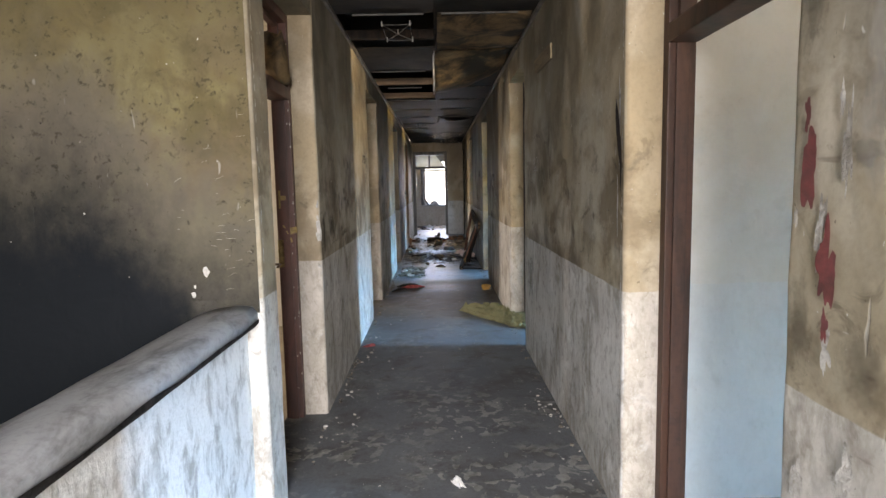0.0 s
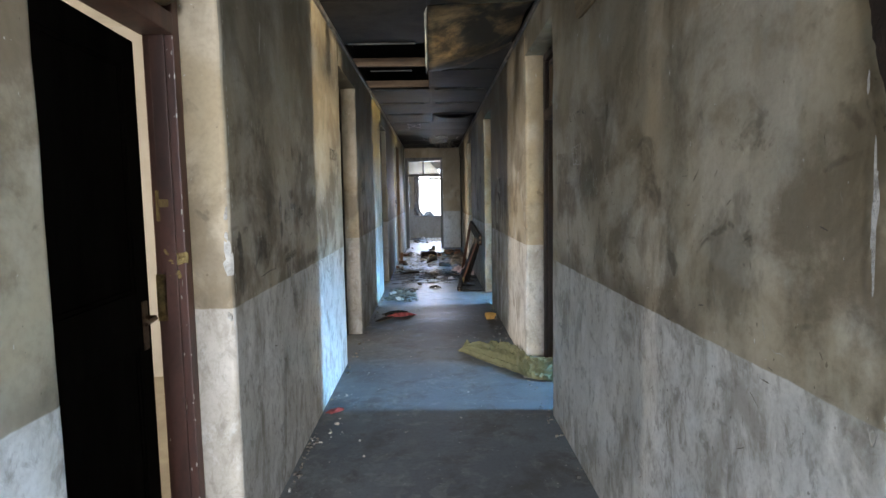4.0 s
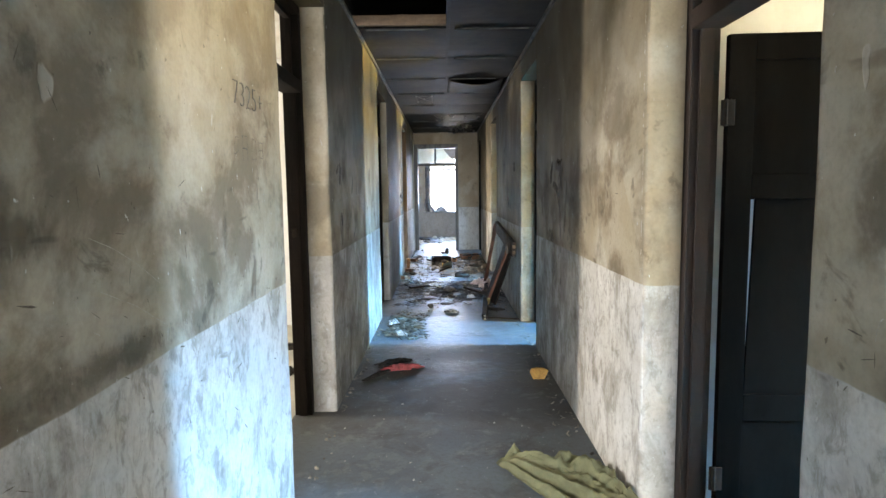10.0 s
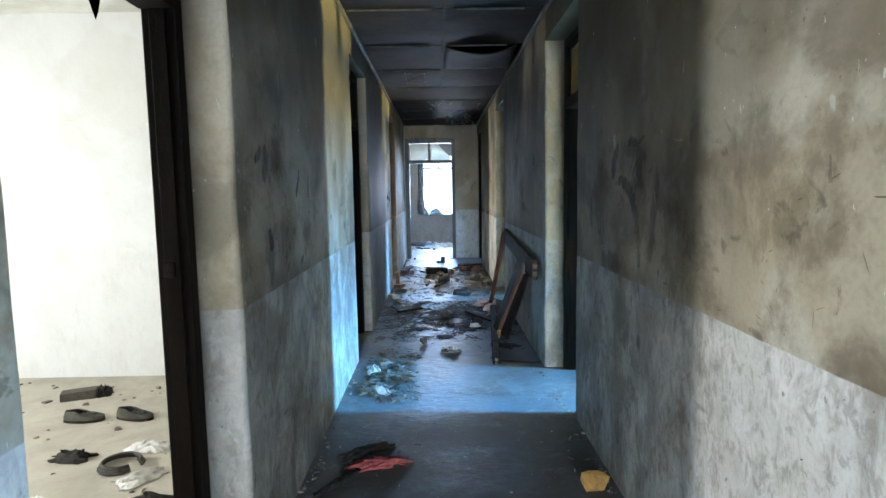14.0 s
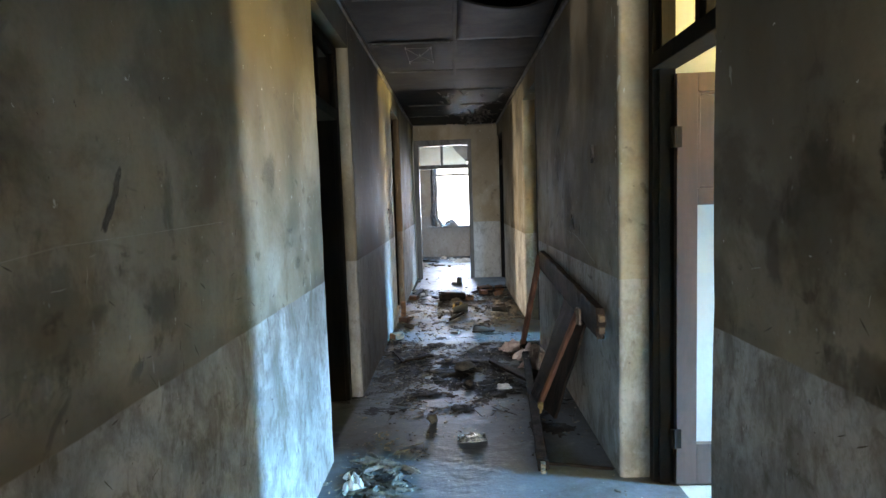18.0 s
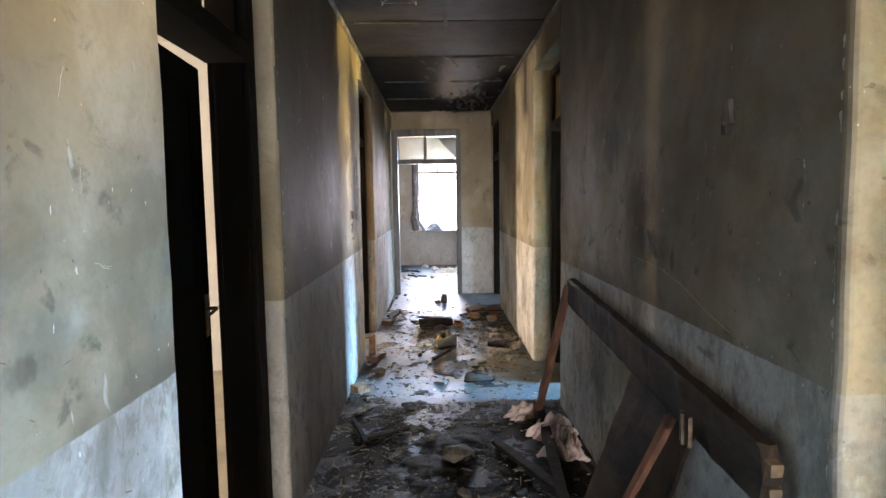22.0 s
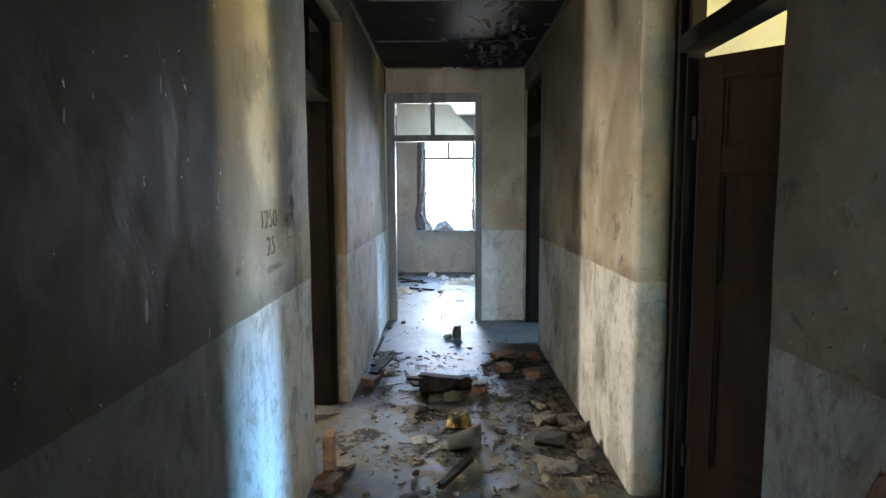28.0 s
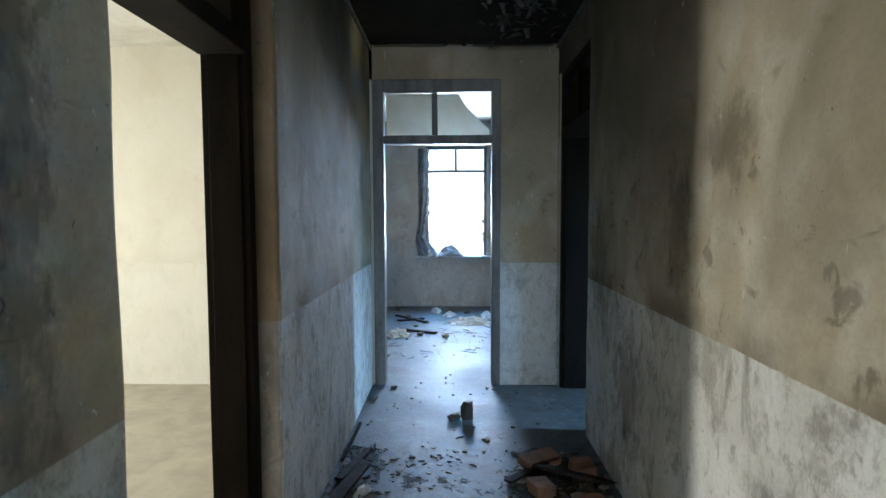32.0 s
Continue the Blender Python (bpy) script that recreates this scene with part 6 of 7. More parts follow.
def corner_chips(side, y, seed, count, facing=-1, z1=2.5, big=1.0):
    """Knocked-off paint along an outside corner of a wall, showing white plaster."""
    rng = random.Random(seed)
    face, s = (XL, -1) if side == "left" else (XR, 1)
    verts, faces = [], []
    for _ in range(count):
        z, h, w, d = rng.uniform(0.05, z1), big * rng.uniform(0.003, 0.014) * rng.choice((1, 1, 1, 2.2)), big * rng.uniform(0.002, 0.009), big * rng.uniform(0.002, 0.008)
        for flat in (0,):
            base = len(verts)
            for k in range(6):
                a = math.pi * (k / 5 - 0.5)
                r = rng.uniform(0.7, 1.25)
                u, v = math.cos(a) * (w if flat == 0 else d) * r - 0.003, math.sin(a) * h * r
                verts.append((face - s * 0.0065, y - facing * (u + 0.022), z + v) if flat == 0 else (face + s * (u + 0.022), y + facing * 0.0065, z + v))
            faces.append(tuple(range(base, base + 6)))
    data = bpy.data.meshes.new("chipped_corner")
    data.from_pydata(verts, [], faces)
    data.materials.append(WHITECHIP)
    tagged(new("chipped_corner", data), "white plaster showing along a knocked corner", "chipped plaster", "", "structure")


for n, (a, b) in enumerate(LEFT):
    corner_chips("left", b, 40 + n, 42 - 8 * n)
for n, (a, b) in enumerate(RIGHT[:4]):
    corner_chips("right", b, 60 + n, 90 - 20 * n, -1, 2.5, 1.7 if n == 0 else 1.0)
corner_chips("left", CROSS, 80, 90, -1, 2.5, 1.5)
# plaster knocked off a door corner, and white nicks in the soot
for n, (z, h, w) in enumerate(((1.425, 0.028, 0.010), (1.335, 0.02, 0.008), (1.28, 0.05, 0.017), (1.225, 0.045, 0.021), (1.02, 0.02, 0.009))):
    bm = chunk((w * 2, 0.02, 2 * h), 300 + n)
    ob = part("knocked_corner", bm, RAW)
    ob.location = (XL - 0.016, LEFT[0][1] + 0.004, z - h)
    tagged(ob, "white plaster showing where a corner was knocked off", "chipped plaster", "", "structure")
for n, (side, y, z, w, h) in enumerate((("left", 8.906, 1.243, 0.012, 0.004), ("left", 9.027, 1.206, 0.008, 0.014), ("left", 8.618, 1.26, 0.007, 0.012), ("left", 8.711, 1.214, 0.004, 0.006), ("left", 8.445, 1.248, 0.007, 0.008), ("left", 8.94, 1.235, 0.008, 0.005),
                                        ("right", 6.86, 1.31, 0.012, 0.016), ("right", 9.03, 1.17, 0.007, 0.006), ("right", 9.12, 1.33, 0.01, 0.003), ("right", 8.62, 1.0, 0.01, 0.006), ("left", 4.95, 1.40, 0.004, 0.02), ("left", 4.78, 1.34, 0.003, 0.012), ("left", 5.05, 1.46, 0.003, 0.03),
                                        ("right", 3.508, 2.017, 0.012, 0.004), ("right", 3.341, 1.962, 0.010, 0.003), ("right", 3.217, 1.917, 0.010, 0.006), ("right", 3.407, 2.125, 0.006, 0.014), ("right", 5.183, 2.781, 0.014, 0.012), ("right", 4.874, 2.684, 0.012, 0.014), ("right", 5.015, 2.298, 0.010, 0.010), ("right", 4.608, 2.186, 0.012, 0.012), ("right", 3.912, 2.150, 0.008, 0.008), ("right", 3.112, 2.038, 0.005, 0.008), ("right", 3.119, 1.535, 0.004, 0.004), ("right", 2.939, 1.865, 0.012, 0.026), ("right", 2.947, 1.656, 0.006, 0.030), ("right", 2.900, 1.944, 0.005, 0.012))):
    mark("plaster_nick", blotch(side, y, z, w, h, 200 + n, 0.0098, 12), RAW, "small white nick in the smoked wall", "chipped plaster")
# plaster knocked off the stair-well wall
rng = random.Random(19)
for n, (x, z, w, h) in enumerate([(-0.423, 1.174, 0.016, 0.022), (-0.482, 1.075, 0.011, 0.016), (-0.475, 1.11, 0.006, 0.009)] + [(rng.uniform(-1.6, -0.25), rng.uniform(1.05, 2.1), rng.uniform(0.002, 0.005), rng.uniform(0.002, 0.006)) for _ in range(26)]):
    bm = bmesh.new()
    bm.faces.new([bm.verts.new((x + w * rng.uniform(0.6, 1.2) * math.cos(a), CROSS - 0.0095, z + h * rng.uniform(0.6, 1.2) * math.sin(a))) for a in np.linspace(0, 6.283, 9, endpoint=False)])
    mark("plaster_chip", bm, RAW if rng.random() < 0.3 or n < 3 else CHAR, "small knocked place in the stair-well plaster", "chipped plaster")

bm = bmesh.new()
rng = random.Random(77)
outline = [(4.40, 2.365), (4.40, 2.464)] + [(4.40 + 0.11 * k, 2.464 + 0.003 * k + rng.uniform(-0.002, 0.002)) for k in range(1, 6)] + [(5.07, 2.482), (5.03, 2.458), (5.055, 2.436), (5.01, 2.418), (5.03, 2.391), (4.985, 2.372)] + [(4.93 - 0.1 * k, 2.366 + rng.uniform(-0.003, 0.003)) for k in range(5)]
bm.faces.new([bm.verts.new((XR - 0.004, y, z)) for y, z in outline])
out = bmesh.ops.extrude_face_region(bm, geom=bm.faces[:])
bmesh.ops.translate(bm, vec=(-0.012, 0, 0), verts=[v for v in out["geom"] if isinstance(v, bmesh.types.BMVert)])
bmesh.ops.recalc_face_normals(bm, faces=bm.faces[:])
plank = tagged(part("wall_plank", bm, PLANK), "short tan plank nailed to the wall, its far end splintered", "plank")
for y in (4.5, 4.9):
    onto(plank, part("nail", tube([(XR - 0.015, y, 2.42), (XR - 0.019, y, 2.42)], 0.004, None, 6), METAL))
socket = holder("broken_socket", "broken plaster-smeared stub of a wall switch box", "socket", "", "structure", (XR, 11.225, 1.73))
bm = block(XR - 0.020, XR - 0.002, 11.205, 11.243, 1.70, 1.772, 0.008)
bmesh.ops.subdivide_edges(bm, edges=bm.edges[:], cuts=2, use_grid_fill=True)
for v in bm.verts:
    v.co += noise.noise_vector(v.co * 40) * 0.010
onto(socket, part("box", bm, RUBBLE))
# no real opening: a small block whose black colour stands for the hole's shade
onto(socket, part("hole", block(XR - 0.013, XR - 0.001, 11.235, 11.262, 1.672, 1.73, 0.004), VOID, None, "black hole beside the box"))


# ---- loose things on the corridor floor ----
def place(ob, x, y, z=0.0, turn=0.0, tilt=0.0, roll=0.0):
    ob.matrix_world = pose(x, y, z, tilt, roll, turn)
    return ob


def half_brick(seed, whole=False):
    rng = random.Random(seed)
    bm = block(-0.115 if whole else -0.06, 0.115 if whole else 0.06, -0.055, 0.055, 0, 0.06, 0.005)
    for v in bm.verts:
        if v.co.x > 0.04 and not whole:
            v.co.x += 0.04 * noise.noise(Vector((v.co.y * 20, v.co.z * 30, seed)))
        v.co += noise.noise_vector(v.co * 30 + Vector((seed, 0, 0))) * 0.006 + noise.noise_vector(v.co * 9 + Vector((seed, 3, 0))) * 0.007
        v.co.z = max(v.co.z, 0)
    return bm


for n, (x, y, z, turn, tilt, whole, label) in enumerate((
        (1.27, 8.77, 0, 25, 0, False, "orange half brick beside the wall"), (-0.11, 13.95, 0, 40, 0, False, "orange half brick by the wall"),
        (-0.10, 14.80, 0, 75, 0, False, "orange half brick lying by the wall"), (1.0, 17.02, 0.02, 30, 8, True, "orange brick on the rubble heap"),
        (1.19, 16.5, 0.02, 75, -10, False, "orange half brick on the rubble heap"), (0.97, 16.7, 0.0, 110, 0, False, "orange half brick on the rubble heap"), (-0.09, 16.38, 0, 70, 0, False, "smoked orange brick by the wall"),
        (1.22, 16.9, 0.03, 15, 14, False, "orange half brick on the rubble heap"), (0.74, 16.24, 0.0, 80, 0, False, "orange half brick beside a charred beam"))):
    tagged(place(part("brick", chunk((0.12, 0.085, 0.075), 12) if n == 0 else half_brick(n + 3, whole), ORANGE if n == 0 else BRICK), x, y, z, turn, tilt), label, "brick", "loose bricks")
ob = tagged(place(part("brick", half_brick(40, True), BRICK), -0.15, 14.93, 0.116, 4, 0, 90), "orange brick standing on end against the wall", "brick", "loose bricks")

rng = random.Random(17)
for n in range(84):      # the heap along the right wall and the smaller ones
    if n < 38:
        x, y = 1.36 - abs(rng.gauss(0, 0.17)), rng.uniform(14.75, 17.2)
    elif n < 48:
        x, y = -0.16 + abs(rng.gauss(0, 0.06)), rng.uniform(16.1, 17.1)
    elif n < 56:
        x, y = -0.15 + abs(rng.gauss(0, 0.08)), rng.uniform(13.2, 14.9)
    else:
        x, y = rng.uniform(0.3, 0.9), rng.uniform(15.2, 16.4)
    if n > 63:
        x, y = 1.37 - abs(rng.gauss(0, 0.2)), rng.uniform(14.9, 17.2)
    s = rng.uniform(0.025, 0.07) if n % 7 else rng.uniform(0.08, 0.12)
    ob = part("rubble_stone", chunk((s, s * rng.uniform(0.5, 1), s * rng.uniform(0.3, 0.6)), n), RUBBLE)
    tagged(place(ob, min(x, 1.3), y, 0, rng.uniform(0, 360)), "lump of broken plaster and stone on the floor", "rubble", "rubble lumps")
for n, (x, y, sx, sy, sz, label) in enumerate(((0.62, 12.72, 0.26, 0.2, 0.09, "grey broken stone in wet ash"), (0.55, 16.02, 0.2, 0.14, 0.09, "grey broken slab in front of a beam"), (0.45, 16.35, 0.26, 0.12, 0.06, "grey flat stone on charred wood"),
                                             (0.46, 13.0, 0.12, 0.1, 0.05, "black lump in wet ash"), (0.62, 12.3, 0.1, 0.09, 0.06, "black lump in wet ash"), (0.36, 11.55, 0.08, 0.06, 0.05, "small grey stone on the floor"), (1.11, 15.60, 0.15, 0.11, 0.07, "grey plaster lump on the heap"), (1.25, 15.55, 0.15, 0.12, 0.08, "grey plaster lump on the heap"),
                                             (1.13, 15.85, 0.14, 0.1, 0.06, "grey plaster lump on the heap"), (1.06, 14.97, 0.24, 0.13, 0.06, "tan plaster slab by the wall"), (1.09, 15.28, 0.18, 0.13, 0.08, "tan plaster lump on the heap"), (1.30, 15.24, 0.12, 0.1, 0.07, "tan plaster lump on the heap"))):
    tagged(place(part("rubble_stone", lump((sx, sy, sz), 90 + n) if n in (0, 1, 3, 4) else chunk((sx, sy, sz), 90 + n), RUBBLE), x, y, 0, 37 * n), label, "rubble", "rubble lumps")

# broken flat plaster slabs
for n in range(15):
    x, y = (rng.uniform(0.75, 1.32), rng.uniform(14.6, 17.0)) if n < 10 else (rng.uniform(-0.12, 0.9), rng.uniform(13.6, 16.6))
    s = rng.uniform(0.04, 0.09)
    bm = bmesh.new()
    ring = [bm.verts.new((s * rng.uniform(0.5, 1) * math.cos(a), s * rng.uniform(0.4, 0.8) * math.sin(a), 0)) for a in np.linspace(0, 6.28, 7, endpoint=False)]
    f = bm.faces.new(ring)
    ext = bmesh.ops.extrude_face_region(bm, geom=[f])["geom"]
    for v in ext:
        if isinstance(v, bmesh.types.BMVert):
            v.co.z += rng.uniform(0.012, 0.022)
    bmesh.ops.recalc_face_normals(bm, faces=bm.faces[:])
    tagged(place(part("plaster_slab", bm, RUBBLE), x, y, 0.002, rng.uniform(0, 360), rng.uniform(0, 7)), "flat broken piece of plaster on the floor", "plaster piece", "plaster pieces")

# charred beam with boards on it
beam_thing = part("charred_beam", beam((0.30, 16.2, 0.055), (0.66, 16.26, 0.06), 0.09, 0.1, 0.012, None, 0, 0.008), CHAR)
tagged(beam_thing, "short thick charred beam lying across the floor", "beam")
for n, (a, b, w, h) in enumerate((((0.24, 16.3, 0.03), (0.72, 16.42, 0.03), 0.09, 0.02), ((0.3, 16.25, 0.12), (0.62, 16.13, 0.12), 0.08, 0.018), ((0.18, 16.5, 0.014), (0.55, 16.42, 0.014), 0.06, 0.02), ((0.72, 16.05, 0.1), (0.78, 16.3, 0.03), 0.05, 0.02),
                                  ((0.46, 14.78, 0.02), (0.62, 15.02, 0.05), 0.04, 0.03), ((-0.1, 16.55, 0.03), (0.0, 16.95, 0.05), 0.07, 0.02), ((-0.13, 16.8, 0.02), (-0.02, 17.2, 0.03), 0.05, 0.02), ((-0.14, 17.0, 0.05), (-0.1, 17.4, 0.12), 0.02, 0.015),
                                  ((0.85, 12.9, 0.02), (1.1, 12.25, 0.05), 0.06, 0.025), ((0.02, 13.0, 0.012), (0.3, 13.15, 0.016), 0.035, 0.02), ((-0.08, 13.35, 0.012), (0.05, 12.95, 0.02), 0.03, 0.015), ((0.95, 16.95, 0.05), (1.3, 16.6, 0.11), 0.04, 0.02), ((0.8, 16.8, 0.02), (1.1, 17.05, 0.05), 0.05, 0.015), ((1.0, 10.89, 0.012), (1.36, 10.8, 0.012), 0.014, 0.014))):
    tagged(part("charred_board", beam(a, b, w, h, 0.003, None, 0, 0.004), CHAR), "charred splintered board lying on the floor", "board", "charred boards")

# the burnt door frame leaning on the wall
lean = holder("broken_door_frame", "burnt wooden door frame lying sideways against the wall", "door frame", "", "", (1.1, 12.0, 0))
def plank(corners, thick, seed, n=10, m=5):
    """A burnt board between four corners (two above, two below), gnawed along its edges."""
    p, q, r, t = (Vector(c) for c in corners)
    out = (q - p).cross(t - p).normalized() * thick
    bm = bmesh.new()
    g = {}
    for i in range(n + 1):
        for j in range(m + 1):
            u, v = i / n, j / m
            w = (p * (1 - v) + q * v) * (1 - u) + (t * (1 - v) + r * v) * u
            w += noise.noise_vector(w * 9 + Vector((seed, 0, 0))) * 0.007
            g[i, j, 0], g[i, j, 1] = bm.verts.new(w), bm.verts.new(w + out)
    for i in range(n):
        for j in range(m):
            for k in (0, 1):
                bm.faces.new([g[a, b, k] for a, b in ((i, j), (i + 1, j), (i + 1, j + 1), (i, j + 1))])
    for i in range(n):
        for j in (0, m):
            bm.faces.new((g[i, j, 0], g[i + 1, j, 0], g[i + 1, j, 1], g[i, j, 1]))
    for j in range(m):
        for i in (0, n):
            bm.faces.new((g[i, j, 0], g[i, j + 1, 0], g[i, j + 1, 1], g[i, j, 1]))
    bmesh.ops.recalc_face_normals(bm, faces=bm.faces[:])
    return bm


A, B = Vector((1.335, 13.04, 0.915)), Vector((1.325, 10.88, 0.79))
onto(lean, part("long_rail", beam(A, B, 0.05, 0.165, 0.006, None, 0, 0.007), BROWNCHAR))
for z in (0.035, -0.03):
    onto(lean, part("tenon", beam(B + Vector((0, 0.004, z)), B + Vector((0.0, -0.035, z - 0.003)), 0.03, 0.035, 0.003, None, 0, 0.003), TIMBER, None, "bare pale tenon"))
onto(lean, part("far_rail", beam(A + Vector((-0.02, 0.0, 0.03)), (1.17, 13.30, 0.04), 0.045, 0.04, 0.005, None, 0, 0.004), REDWOOD, None, "split red-brown rail"))
onto(lean, part("floor_rail", beam((1.20, 13.4, 0.04), (0.99, 10.80, 0.04), 0.06, 0.07, 0.008, None, 5, 0.007), CHAR))
for z in (0.055, 0.02):
    onto(lean, part("tenon", beam((0.988, 10.80, z), (0.985, 10.76, z), 0.025, 0.018, 0.002, None, 0, 0.002), TIMBER, None, "bare pale tenon"))
near = part("near_rail", plank([(1.335, 11.45, 0.75), (1.345, 11.86, 0.79), (1.08, 11.86, 0.06), (1.10, 11.64, 0.06)], 0.02, 3), BROWNCHAR)
onto(lean, near)
onto(lean, part("rebate", plank([(1.34, 11.43, 0.75), (1.36, 11.37, 0.72), (1.155, 11.43, 0.05), (1.105, 11.62, 0.06)], 0.02, 7), CHAR))
onto(lean, part("split_edge", beam((1.322, 11.445, 0.75), (1.085, 11.63, 0.05), 0.028, 0.034, 0.003, None, 35, 0.004), REDWOOD, None, "split red-brown edge"))
onto(lean, part("torn_end", beam((1.085, 11.60, 0.03), (1.09, 11.56, 0.11), 0.03, 0.02, 0.003, None, 0, 0.005), RAWWOOD, None, "torn yellow wood end"))
bm = block(1.285, 1.30, 11.25, 11.32, 0.70, 0.80, 0.003)
tube([(1.284, 11.285, 0.70), (1.28, 11.285, 0.80)], 0.008, bm, 6)
onto(lean, part("hinge", bm, METAL, None, "rusty hinge hanging off the rail"))

# cloths
def draped(spine, seed, height, folds, nu=110, nv=64):
    """A dropped cloth along (x, y, half width) stations, with long folds that run together where it is narrow."""
    st = np.array(spine, float)
    at = np.linspace(0, len(st) - 1, nu)
    line = [[float(np.interp(t, range(len(st)), st[:, k])) for k in range(3)] for t in at]
    bm = bmesh.new()
    grid = {}
    for i, (x, y, w) in enumerate(line):
        p, q = line[max(i - 4, 0)], line[min(i + 4, nu - 1)]
        d = Vector((q[0] - p[0], q[1] - p[1], 0)).normalized()
        side = Vector((-d.y, d.x, 0))
        u = i / (nu - 1)
        w = w * (1 + 0.16 * noise.noise(Vector((u * 9, seed, 0))))
        for j in range(nv):
            v = 2 * j / (nv - 1) - 1
            n1 = noise.noise(Vector((u * 5 + seed, v * 1.2, 1)))
            n2 = noise.noise(Vector((u * 14 + seed, v * 5, 4)))
            phase = folds * (0.5 * v + 0.16 * n1 + 0.10 * math.sin(5 * u + seed))
            fold = 1 - abs(math.sin(math.pi * phase)) ** 0.55
            cross = 1 - abs(math.sin(math.pi * (3.1 * u + 0.6 * v + 0.5 * n1))) ** 0.4
            lift = (1 - abs(v) ** 4) * min(1, 9 * u + 0.1, 9 * (1 - u) + 0.1)
            z = height * min(1.0, w / 0.13) * lift * (0.25 + 0.55 * fold * (0.55 + 0.6 * abs(n1 + 0.3)) + 0.25 * cross + 0.18 * n2 + 0.25 * max(v, 0))
            o = Vector((x, y, 0)) + side * (v * w + 0.012 * n2) + d * 0.02 * n1
            grid[i, j] = bm.verts.new((o.x, o.y, max(z, 0.004)))
    for i in range(nu - 1):
        for j in range(nv - 1):
            bm.faces.new((grid[i, j], grid[i + 1, j], grid[i + 1, j + 1], grid[i, j + 1]))
    for v in bm.verts:
        if v.is_boundary:
            v.co.z = 0.001
    bmesh.ops.recalc_face_normals(bm, faces=bm.faces[:])
    return bm


def dropped_canvas(hem, top, nu=210, nv=100):
    """A heavy cloth dropped between a hem line and an upper line: a rolled hem, a smooth belly, a crumpled upper edge and a gathered end."""
    hem, top = np.array(hem, float), np.array(top, float)
    bm = bmesh.new()
    grid = {}

    def step(a, b, t):
        t = min(max((t - a) / (b - a), 0), 1)
        return t * t * (3 - 2 * t)

    for i in range(nu):
        u = i / (nu - 1)
        k = u * (len(hem) - 1)
        p = [float(np.interp(k, range(len(hem)), hem[:, c])) for c in (0, 1)]
        q = [float(np.interp(k, range(len(top)), top[:, c])) for c in (0, 1)]
        for j in range(nv):
            v = j / (nv - 1)
            n1, n2 = noise.noise(Vector((u * 4, v * 1.5, 3))), noise.noise(Vector((u * 11, v * 6, 8)))
            gather = step(0.5, 0.62, u)
            z = 0.010 + 0.040 * step(0.12, 0.62, v) * (1 - step(0.78, 1.0, v)) * step(0.0, 0.12, u)
            roll = (1 - gather) * (0.036 * math.exp(-((v - 0.10 - 0.10 * (0.5 - u)) / 0.055) ** 2) - 0.010 * math.exp(-((v - 0.21 - 0.10 * (0.5 - u)) / 0.03) ** 2) + 0.030 * math.exp(-((v - 0.31 - 0.10 * (0.5 - u)) / 0.07) ** 2))
            along = 0
            for c, slope, a, w in ((0.34, 0.25, 0.02, 0.035), (0.5, -0.1, 0.016, 0.03), (0.62, 0.2, 0.026, 0.03)):
                d = (v - c - slope * (u - 0.3) - 0.05 * n1) / w
                along += a * (math.exp(-d * d) if d < 0 else math.exp(-d * d * 0.12)) * step(0.03, 0.2, u)
            crumple = step(0.52, 0.74, v) * 0.050 * (0.5 + 0.5 * math.cos(2 * math.pi * (5.5 * u - 1.6 * v + 1.3 * n1 + 0.35 * n2))) ** 1.4 * (1 - gather) * (1 - 0.8 * step(0.84, 1.0, v))
            bunch = gather * (0.012 + 0.042 * (0.5 + 0.5 * math.cos(2 * math.pi * (3.3 * v + 1.1 * n1 + 1.2 * u))) ** 1.3 * math.sin(math.pi * min(max(v, 0.04), 0.96)))
            ridge = (1 - abs(noise.noise(Vector((u * 13 + 2.5 * n1, v * 4 + 1.5 * n2, 5))))) ** 5 + 0.7 * (1 - abs(noise.noise(Vector((u * 24 - 9 * v, v * 7 + 2 * n1, 9))))) ** 6
            z += 0.022 * ridge * (0.35 + 0.65 * max(step(0.4, 0.75, v), gather))
            knot = 0.038 * math.exp(-((u - 0.5) / 0.04) ** 2) * math.sin(math.pi * v)
            tail = step(0.0, 0.06, u) * step(0.0, 0.05, 1 - u)
            z = (z + roll + along + crumple + bunch + knot + 0.006 * n2) * tail
            f = v + 0.03 * n2 * math.sin(math.pi * v)
            rim = 0.012 * noise.noise(Vector((u * 15, v * 3, 1)))
            grid[i, j] = bm.verts.new((p[0] + (q[0] - p[0]) * f + rim, p[1] + (q[1] - p[1]) * f + rim, max(z, 0.003)))
    for i in range(nu - 1):
        for j in range(nv - 1):
            bm.faces.new((grid[i, j], grid[i + 1, j], grid[i + 1, j + 1], grid[i, j + 1]))
    for v in bm.verts:
        if v.is_boundary:
            v.co.z = min(v.co.z, 0.012)
    bmesh.ops.recalc_face_normals(bm, faces=bm.faces[:])
    return bm


